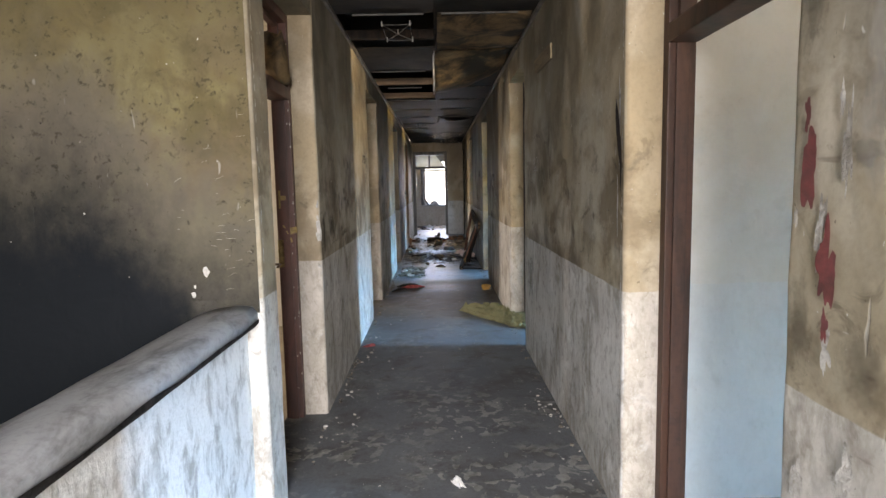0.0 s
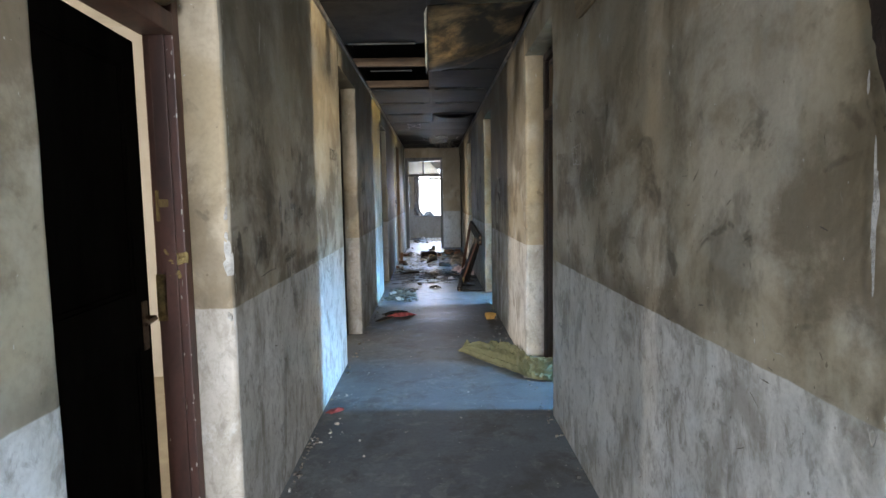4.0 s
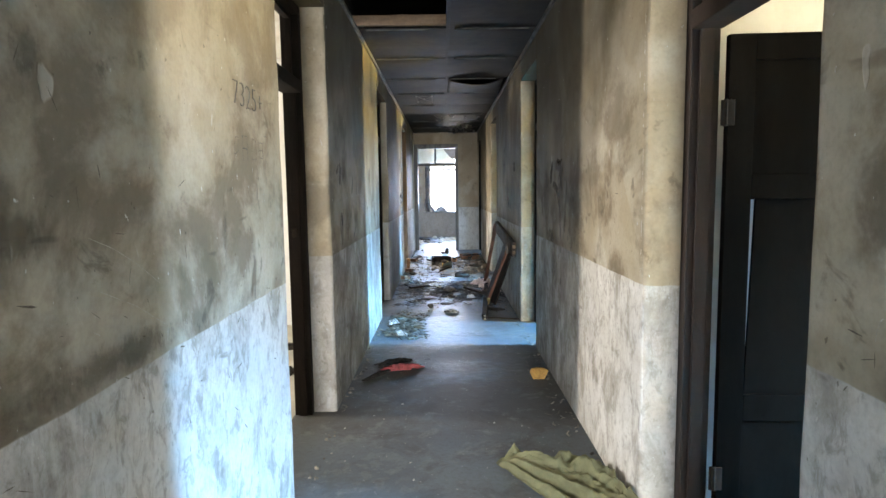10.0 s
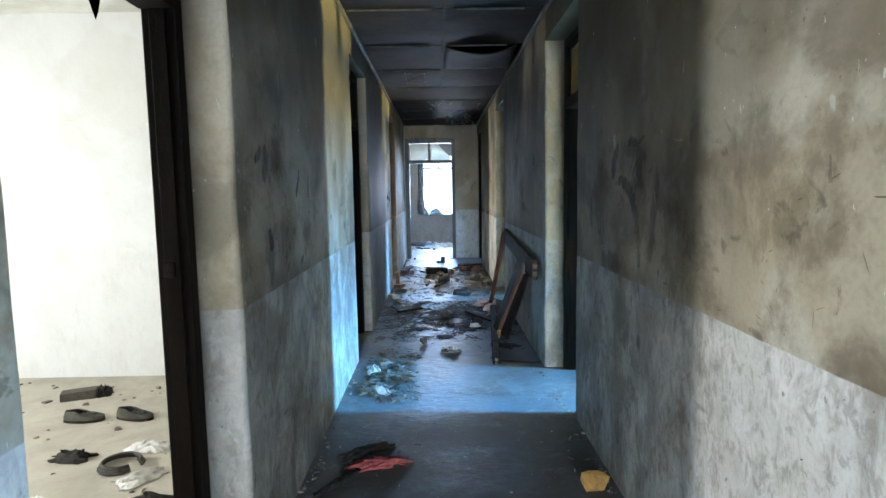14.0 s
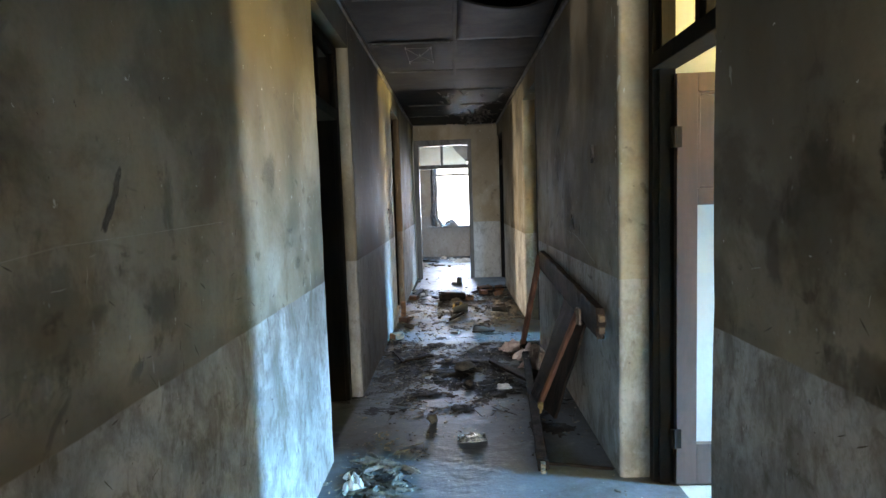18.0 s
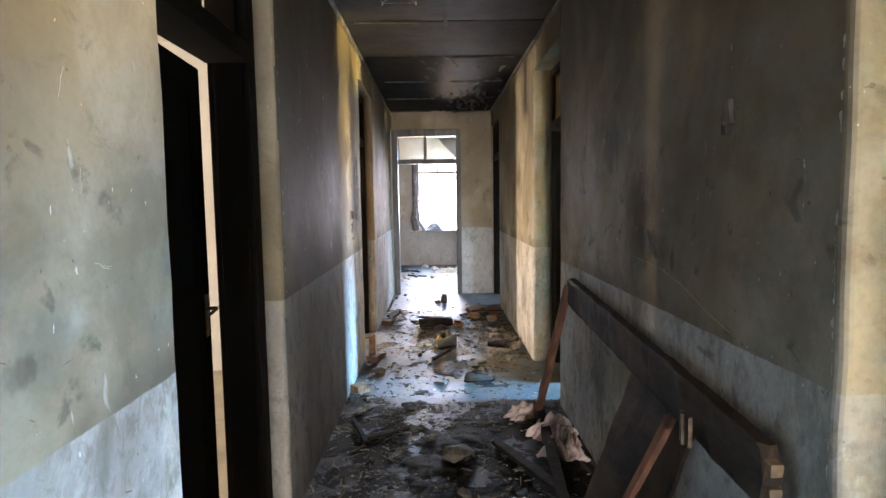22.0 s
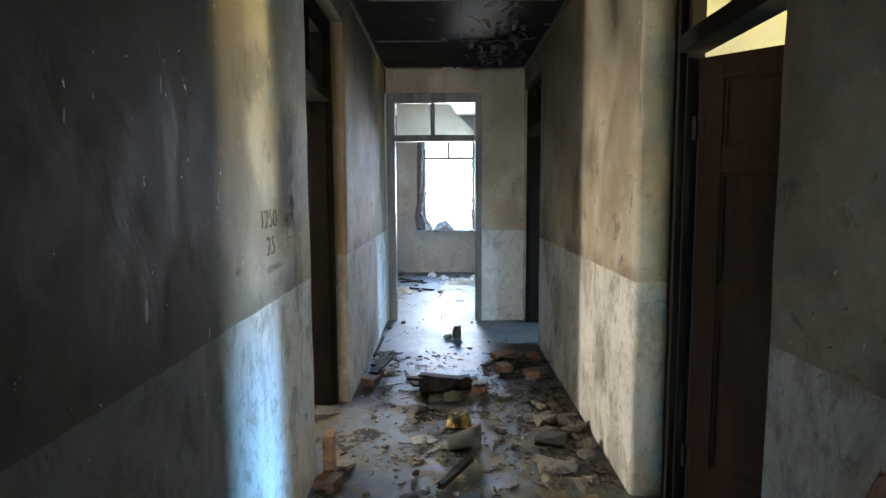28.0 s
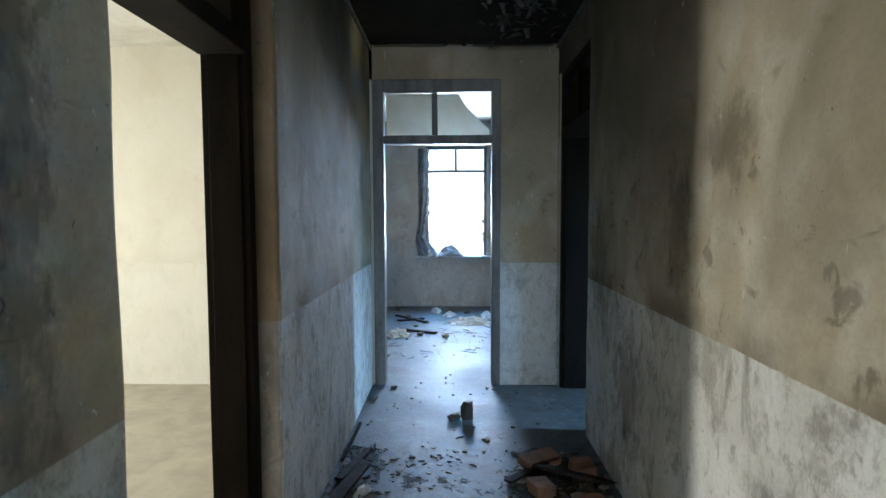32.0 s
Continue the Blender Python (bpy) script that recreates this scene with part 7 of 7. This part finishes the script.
canvas = holder("canvas_cloth", "crumpled khaki canvas cloth lying through the doorway", "cloth", "", "", (1.2, 7.05, 0))
HEM = [(0.805, 7.36), (0.905, 7.165), (1.02, 6.96), (1.15, 6.76), (1.27, 6.60), (1.305, 6.52), (1.36, 6.43), (1.47, 6.36), (1.65, 6.35), (1.9, 6.37)]
TOP = [(0.845, 7.43), (0.97, 7.40), (1.13, 7.34), (1.29, 7.33), (1.35, 7.18), (1.365, 6.93), (1.40, 6.775), (1.51, 6.725), (1.68, 6.65), (1.92, 6.61)]
onto(canvas, part("canvas", dropped_canvas(HEM, TOP), KHAKI, None, "", True))
onto(canvas, part("lining", draped([(1.64, 6.60, 0.02), (1.74, 6.59, 0.05), (1.84, 6.59, 0.08), (1.95, 6.6, 0.08), (2.05, 6.6, 0.02)], 5, 0.11, 4.0, 50, 34), TEAL, None, "faded teal lining", True))
tagged(place(part("printed_cloth", cloth(0.3, 0.26, 5, 0.12, 4.5, 60, 56, 0.35), PINK, None, "", True), 1.24, 12.82, 0.001, 76), "crumpled pink patterned cloth on the floor", "cloth")
tagged(place(part("printed_cloth", cloth(0.28, 0.22, 15, 0.11, 5.0, 60, 56, 0.35), PINK, None, "", True), 1.22, 13.06, 0.001, 20), "bunched pink patterned cloth on the floor", "cloth")
tagged(place(part("printed_cloth", cloth(0.26, 0.18, 7, 0.08, 4.0, 30, 24, 0.4), PINK, None, "", True), 1.1, 13.38, 0.001, 20), "crumpled pink patterned rag on the floor", "cloth")
tagged(place(part("red_rag", cloth(0.27, 0.13, 9, 0.035, 7.0, 40, 30, 0.6), REDRAG, None, "", True), 0.19, 9.06, 0.001, 10), "crumpled red rag on the floor", "rag")
tagged(place(part("black_rag", cloth(0.3, 0.12, 11, 0.03, 5.0, 30, 20, 0.5), ASH, None, "", True), 0.1, 9.22, 0.001, 35), "burnt black rag on the floor", "rag")
tagged(place(part("black_rag", cloth(0.3, 0.05, 13, 0.02, 4.0, 24, 12, 0.5), ASH, None, "", True), 0.0, 8.88, 0.001, 55), "burnt black strip on the floor", "rag")
tagged(place(part("scrap", cloth(0.1, 0.06, 15, 0.02, 3.0, 14, 10, 0.5), REDRAG, None, "", True), -0.1, 5.84, 0.001, 35), "small red scrap by the wall", "scrap")
for n, (x, y, s, mat_) in enumerate(((0.62, 11.25, 0.11, FOIL), (-0.05, 13.52, 0.07, FOIL), (-0.02, 10.72, 0.13, PAPER), (0.08, 10.2, 0.09, PAPER), (0.35, 15.35, 0.09, PAPER), (0.02, 16.7, 0.08, PAPER), (0.66, 3.2, 0.04, PAPER), (0.9, 12.2, 0.05, PAPER))):
    tagged(place(part("paper_scrap", cloth(s * 1.4, s, 20 + n, 0.035, 3.0, 16, 12, 0.5), mat_, None, "", False), x, y, 0.001, 50 * n), "crumpled silver foil on the floor" if mat_ is FOIL else "crumpled pale paper scrap on the floor", "scrap", "paper scraps")
rng = random.Random(33)
for n in range(44):
    tagged(place(part("scorched_rag", cloth(rng.uniform(0.08, 0.24), rng.uniform(0.012, 0.035), 50 + n, 0.022, 2.0, 16, 6, 0.5), RAGPILE, None, "", True), rng.uniform(-0.03, 0.24), rng.uniform(10.15, 11.1), 0.001 + 0.004 * (n % 3), rng.uniform(0, 180)), "scorched grey strip of rag in a heap", "rag", "scorched rags")


def shoe(material):
    """A worn low shoe, toe along +x: sole, upper with its opening, heel counter."""
    thing = holder("shoe", "soot-grey flattened shoe lying on the floor", "shoe")
    bm = bmesh.new()
    n = 22
    outline = []
    for k in range(n):
        a = 2 * math.pi * k / n
        x, y = 0.13 * math.cos(a), 0.042 * math.sin(a) * (1.08 + 0.25 * math.cos(a))
        outline.append((x, y))
    lo = [bm.verts.new((x, y, 0)) for x, y in outline]
    hi = [bm.verts.new((x * 1.01, y * 1.02, 0.016)) for x, y in outline]
    bm.faces.new(lo[::-1])
    bm.faces.new(hi)
    for k in range(n):
        bm.faces.new((lo[k], lo[(k + 1) % n], hi[(k + 1) % n], hi[k]))
    part("sole", bm, CHAR, thing)
    bm = bmesh.new()
    rings = []
    for f, up in ((0.98, 0.016), (0.99, 0.035), (0.9, 0.055), (0.62, 0.065)):
        rings.append([bm.verts.new((x * f - (0.03 if f < 0.7 else 0), y * f, up + (0.012 if x < 0 and f < 0.95 else 0) - (0.02 * max(x, 0) / 0.13 if f < 0.95 else 0))) for x, y in outline])
    for r, s in zip(rings, rings[1:]):
        for k in range(n):
            bm.faces.new((r[k], r[(k + 1) % n], s[(k + 1) % n], s[k]))
    upper = part("upper", bm, material, thing, "", True)
    for k in range(3):
        x = 0.012 + 0.022 * k
        part("lace", tube([(x, -0.024, 0.052 - 0.004 * k), (x + 0.006, 0, 0.064 - 0.006 * k), (x, 0.024, 0.052 - 0.004 * k)], 0.0025, None, 5), ASH, upper)
    part("tongue", block(-0.012, 0.075, -0.014, 0.014, 0.045, 0.056, 0.004), material, upper)
    return thing


place(shoe(RUBBER), 0.84, 14.16, 0, 10)
pot = holder("broken_pot", "broken grey-green plastic pot lying on its side", "pot", "", "", (0.6, 15.4, 0))
bm = bmesh.new()
rings = []
for t, r in ((0, 0.040), (0.06, 0.050), (0.13, 0.062), (0.185, 0.070)):
    rings.append([bm.verts.new((0.50 + t, 15.22 + 0.12 * t + r * math.cos(a), r + 0.002 + r * math.sin(a) * (1 + 0.04 * math.cos(3 * a + 9 * t)))) for a in np.linspace(0, 6.283, 20, endpoint=False)])
for r, s in zip(rings, rings[1:]):
    for k in range(20):
        if not (12 <= k <= 13 and r is rings[2]):
            bm.faces.new((r[k], r[(k + 1) % 20], s[(k + 1) % 20], s[k]))
bm.faces.new(rings[0][::-1])
bmesh.ops.recalc_face_normals(bm, faces=bm.faces[:])
bmesh.ops.solidify(bm, geom=bm.faces[:], thickness=0.004)
body = part("pot_body", bm, POT, None, "", True)
onto(pot, body)
ring = [(0.685, 15.2422 + 0.071 * math.cos(a), 0.073 + 0.071 * math.sin(a) * (1 + 0.04 * math.cos(3 * a + 1.845))) for a in np.linspace(-1.9, 3.7, 26)]
onto(pot, part("rim", tube(ring, 0.005, None, 6), POT))
for n, (x, y, sx, sy, sz) in enumerate(((0.6, 17.80, 0.09, 0.06, 0.13), (0.51, 17.78, 0.1, 0.06, 0.05), (-0.12, 18.2, 0.06, 0.04, 0.03), (0.0, 18.5, 0.06, 0.05, 0.03), (0.79, 18.5, 0.05, 0.04, 0.02))):
    tagged(place(part("rubble_stone", chunk((sx, sy, sz), 130 + n), RUBBLE), x, y, 0, 20 * n), "small grey fragment standing alone on the floor", "rubble", "rubble lumps")
tagged(place(part("bottle_cap", lump((0.05, 0.05, 0.05), 141), ASH), 0.33, 14.92, 0), "small black lump on the floor", "rubble", "rubble lumps")

tagged(place(part("foam_block", chunk((0.17, 0.11, 0.11), 151), FOAM), 0.57, 15.52, 0, 20), "scorched yellow foam block lying in the ash", "foam")
for n in range(9):      # coarser lumps where the heap spills over the floor
    s = rng.uniform(0.06, 0.11)
    tagged(place(part("rubble_stone", chunk((s, s * rng.uniform(0.6, 0.9), s * rng.uniform(0.35, 0.55)), 160 + n), RUBBLE), 1.3 - abs(rng.gauss(0, 0.2)), rng.uniform(14.75, 15.9), 0, rng.uniform(0, 360)), "lump of broken plaster and stone on the floor", "rubble", "rubble lumps")

# ash, crumbs and dust over the floor
for n, (x0, x1, y0, y1, level, tall, name, mat_) in enumerate((
        (-0.18, 1.35, 11.5, 13.9, 0.30, 0.016, "wet_ash", ASH), (-0.18, 1.3, 13.6, 15.2, 0.42, 0.012, "ash_crust", ASH), (0.8, 1.37, 14.5, 17.2, 0.16, 0.022, "dust_heap", DUST), (-0.18, 0.9, 15.0, 17.0, 0.5, 0.008, "dust_crust", DUST),
        (0.95, 1.375, 10.9, 13.0, -0.2, 0.02, "ash_crust", ASH), (0.12, 1.0, 12.0, 13.35, 0.0, 0.016, "wet_ash", ASH), (-0.1, 0.35, 10.1, 11.2, 0.1, 0.03, "ash_crust", ASH), (-0.18, 0.1, 14.7, 15.4, -0.1, 0.02, "dust_crust", DUST), (-0.18, 0.05, 16.0, 17.2, -0.1, 0.03, "ash_crust", ASH), (0.7, 1.375, 16.3, 17.4, -0.1, 0.03, "ash_crust", ASH))):
    ob = part(name, crust(x0, x1, y0, y1, n + 1, level, tall, 0.017, 4.2), mat_, None, "", True)
    tagged(ob, "black wet ash crust on the floor" if mat_ is ASH else "heap of grey-brown plaster dust on the floor", "ash" if mat_ is ASH else "dust", "", "stuff")
ALL = [(XL + 0.02, XR - 0.02, 11.3, 17.3)]
for name, boxes, count, seed, size, flat, mat_, label in (
        ("debris", ALL, 3400, 1, (0.004, 0.018), 0.25, GRAVEL, "small dark debris scattered over the floor"), ("debris", [(XL + 0.02, XR - 0.02, 14.0, 17.2), (0.8, XR - 0.02, 14.4, 17.2)], 3000, 2, (0.005, 0.024), 0.3, GRAVEL, "plaster and ash crumbs over the floor"),
        ("debris", [(XL + 0.02, XR - 0.02, 11.2, 14.6), (-0.15, 0.9, 11.8, 13.8)], 3600, 14, (0.003, 0.013), 0.25, GRAVEL, "fine dark grit and splinters in the ash"), ("flakes", ALL, 700, 3, (0.003, 0.014), 0.25, WHITEBITS, "pale flakes of plaster on the floor"), ("crumbs", [(XL + 0.02, XL + 0.22, 3.6, 6.2), (XR - 0.16, XR - 0.01, 1.4, 5.0)], 340, 4, (0.003, 0.014), 0.5, WHITEBITS, "white plaster crumbs along the foot of the wall"),
        ("crumbs", [(XL + 0.05, XR - 0.05, 1.2, 10.5)], 420, 5, (0.002, 0.009), 0.5, WHITEBITS, "small plaster crumbs over the floor"), ("debris", [(XL + 0.01, XL + 0.06, 3.3, 10.8), (XR - 0.06, XR - 0.01, 2.9, 10.6)], 700, 6, (0.004, 0.016), 0.5, GRAVEL, "dark grit along the foot of the walls"),
        ("debris", [(-0.1, 0.35, 10.0, 11.3)], 260, 7, (0.008, 0.03), 0.4, GRAVEL, "scorched scraps in a heap"), ("debris", [(XL, XR, 17.2, 18.6), (-0.1, 0.9, 18.6, 22.4)], 330, 8, (0.005, 0.022), 0.4, GRAVEL, "small debris on the floor"),
        ("debris", [(XR - 0.25, XR - 0.02, 1.6, 3.0)], 160, 9, (0.006, 0.03), 0.4, GRAVEL, "plaster debris beside the wall")):
    data = flakes(boxes, count, seed, size, flat)
    data.materials.append(mat_)
    tagged(new(name, data), label, "debris", "", "stuff")

for boxes, count, seed, length, mat_, label in (
        ([(0.75, XR - 0.02, 14.5, 17.2), (-0.17, 0.1, 15.9, 17.3), (0.2, 0.9, 15.0, 16.6)], 900, 3, (0.02, 0.10), GRAVEL, "splinters and torn slivers of burnt wood on the floor"),
        ([(-0.17, 0.35, 12.2, 14.3), (0.1, 1.2, 11.6, 13.6)], 520, 5, (0.02, 0.11), GRAVEL, "charred splinters in the wet ash"),
        ([(-0.1, 0.35, 10.0, 11.2)], 240, 7, (0.03, 0.12), RAGPILE, "torn scorched strips in a heap"),
        ([(-0.15, 0.4, 8.8, 9.4), (XR - 0.2, XR - 0.02, 7.6, 9.4)], 70, 9, (0.01, 0.05), GRAVEL, "few thin splinters on the floor"),
        ([(-0.3, 1.3, 19.5, 22.5)], 260, 11, (0.03, 0.16), GRAVEL, "splinters and strips on the end-room floor")):
    data = splinters(boxes, count, seed, length)
    data.materials.append(mat_)
    tagged(new("splinters", data), label, "splinters", "", "stuff")

# ---- seen through the doorways ----
for n, (x, y, turn) in enumerate(((-1.82, 9.76, 5), (-1.5, 9.78, -8))):
    place(shoe(POT), x, y, 0, turn)
tagged(place(part("brick", half_brick(77, True), RUBBLE), -2.12, 10.2, 0, 20), "pale mortar-coated brick on the room floor", "brick", "loose bricks")
for n, (x, y, s) in enumerate(((-1.18, 9.32, 0.15), (-1.05, 8.96, 0.16), (-0.95, 9.5, 0.1), (-1.4, 8.7, 0.12))):
    tagged(place(part("paper_scrap", cloth(s * 1.4, s, 60 + n, 0.04, 3.0, 16, 12, 0.4), PAPER), x, y, 0.001, 50 * n), "crumpled white paper on the room floor", "scrap", "paper scraps")
bm = bmesh.new()
for k in range(3):
    tube([(-1.22 + (0.11 - 0.008 * k) * math.cos(a), 9.1 + (0.11 - 0.008 * k) * math.sin(a), 0.012 + 0.012 * k) for a in np.linspace(0, 5.6, 22)], 0.008, bm, 6)
tagged(part("cable_coil", bm, POT), "coil of grey cable on the room floor", "cable")
for n, (x, y) in enumerate(((-0.85, 8.7), (-1.0, 8.45), (-0.75, 9.0), (-1.55, 9.2), (-0.9, 9.75), (-2.0, 10.3))):
    tagged(place(part("black_rag", cloth(0.2, 0.14, 80 + n, 0.05, 4.0, 20, 16, 0.5), ASH, None, "", True), x, y, 0.001, 60 * n), "burnt black rag on the room floor", "rag", "burnt rags")
data = flakes([(-3.0, -0.5, 8.2, 10.6)], 260, 12, (0.005, 0.03), 0.4)
data.materials.append(GRAVEL)
tagged(new("debris", data), "dark crumbs over the room floor", "debris", "", "stuff")
# burnt strip hanging in the second left transom, stuffed sack in the first
a, b = LEFT[1]
x = XL - 0.21
bm = bmesh.new()
pts = [(7.45, 2.52, 0.10), (7.55, 2.36, 0.10), (7.63, 2.2, 0.075), (7.68, 2.08, 0.055), (7.71, 2.0, 0.03), (7.715, 1.955, 0.008)]
rows = [[bm.verts.new((x + 0.02 * noise.noise(Vector((i, k, 0))), y + w * (k - 1), z + 0.012 * (k - 1))) for k in range(3)] for i, (y, z, w) in enumerate(pts)]
for r, s in zip(rows, rows[1:]):
    for k in range(2):
        bm.faces.new((r[k], r[k + 1], s[k + 1], s[k]))
bmesh.ops.solidify(bm, geom=bm.faces[:], thickness=0.012)
tagged(part("charred_strip", bm, CHAR), "charred strip hanging from the door transom", "strip")
ob = part("stuffed_sack", lump((0.2, 0.34, 0.42), 61, 1.2, 3), BURNTBOARD, None, "", True)
tagged(place(ob, XL - 0.19, 3.98, BAR + 0.075), "dirty brown sack stuffed into the transom", "sack")
# pieces of the end room
for n, (x, y, w, d, h) in enumerate(((0.72, 21.35, 0.5, 0.32, 0.09), (-0.15, 20.55, 0.26, 0.2, 0.09), (0.45, 21.9, 0.2, 0.14, 0.06), (0.25, 22.2, 0.2, 0.15, 0.08), (0.98, 21.8, 0.3, 0.2, 0.08))):
    tagged(place(part("paper_scrap", cloth(w, d, 30 + n, h, 3.0, 22, 16, 0.4), PAPER), x, y, 0.001, 25 * n), "crumpled white sheet on the end-room floor", "scrap", "paper scraps")
rng = random.Random(5)
for n in range(16):
    s = rng.uniform(0.05, 0.14)
    tagged(place(part("rubble_stone", lump((s, s * 0.7, s * 0.5), 150 + n), RUBBLE), rng.uniform(-0.4, 1.3), rng.uniform(19.6, 22.4), 0, rng.uniform(0, 360)), "lump of broken plaster on the end-room floor", "rubble", "rubble lumps")
for n, (a, b) in enumerate((((-0.3, 21.9, 0.015), (0.15, 21.4, 0.015)), ((-0.1, 20.9, 0.015), (0.3, 20.7, 0.015)), ((-0.25, 21.5, 0.015), (0.1, 21.65, 0.015)))):
    tagged(part("charred_board", beam(a, b, 0.06, 0.02, 0.003), CHAR), "charred board lying on the end-room floor", "board", "charred boards")
bm = bmesh.new()
rows = []
for i in range(44):
    f = i / 43
    z = 2.45 - 1.66 * f
    wide = 0.12 + 0.03 * noise.noise(Vector((i * 0.45, 0, 0))) + 0.05 * noise.noise(Vector((i * 1.3, 3, 0))) + 0.12 * math.exp(-((f - 0.97) / 0.1) ** 2) - 0.05 * math.exp(-((f - 0.72) / 0.12) ** 2)
    left = -0.03 - 0.05 * math.exp(-((f - 0.85) / 0.1) ** 2)
    rows.append([bm.verts.new((left + (wide + 0.05) * u, NORTH - 0.05 + 0.03 * math.sin(u * 14 + i * 0.12) - 0.05 * f * u, z)) for u in np.linspace(0, 1, 16)])
for r, q in zip(rows, rows[1:]):
    for k in range(15):
        bm.faces.new((r[k], r[k + 1], q[k + 1], q[k]))
bmesh.ops.solidify(bm, geom=bm.faces[:], thickness=0.004)
tagged(part("curtain", bm, CURTAIN, None, "", True), "scorched ragged grey curtain hanging beside the window", "curtain")
bundle = cloth(0.36, 0.22, 71, 0.17, 1.0, 34, 24, 0.12)
tagged(place(part("cloth_bundle", bundle, CURTAIN, None, "", True), 0.46, NORTH + 0.0, WS - 0.004, 4), "soft grey cloth bundle on the window sill", "cloth")
tagged(place(part("cloth_bundle", cloth(0.22, 0.18, 73, 0.12, 1.5, 24, 20, 0.2), PAPER, None, "", True), 0.17, NORTH + 0.0, WS - 0.004, 30), "pale crumpled cloth on the window sill", "cloth")
# teeth of broken glass left in the window frame
rng = random.Random(12)
for x, s0 in ((WX0 + 0.05, 1), (WX1 - 0.05, -1)):
    for k in range(5):
        z = rng.uniform(1.0, 2.0)
        bm = bmesh.new()
        f = bm.faces.new([bm.verts.new((x, NORTH + 0.095, z - rng.uniform(0.03, 0.1))), bm.verts.new((x + s0 * rng.uniform(0.015, 0.05), NORTH + 0.095, z)), bm.verts.new((x, NORTH + 0.095, z + rng.uniform(0.03, 0.1)))])
        bmesh.ops.solidify(bm, geom=[f], thickness=0.003)
        onto(win, part("glass_shard", bm, GLASS, None, "dusty shard of broken glass"))
g = Nodes("hazy_bright_sky")
glow = g.add("ShaderNodeEmission", Color=(0.84, 0.93, 1.0), Strength=3.2)
g.tree.links.new(glow.outputs[0], g.tree.nodes["Material Output"].inputs["Surface"])
bm = bmesh.new()
bm.faces.new([bm.verts.new(p) for p in ((-2.5, NORTH + 5.5, -0.6), (4.0, NORTH + 5.5, -0.6), (4.0, NORTH + 5.5, 4.5), (-2.5, NORTH + 5.5, 4.5))])
setting("backdrop", bm, g.mat, "blown-out hazy daylight beyond the window", "backdrop")
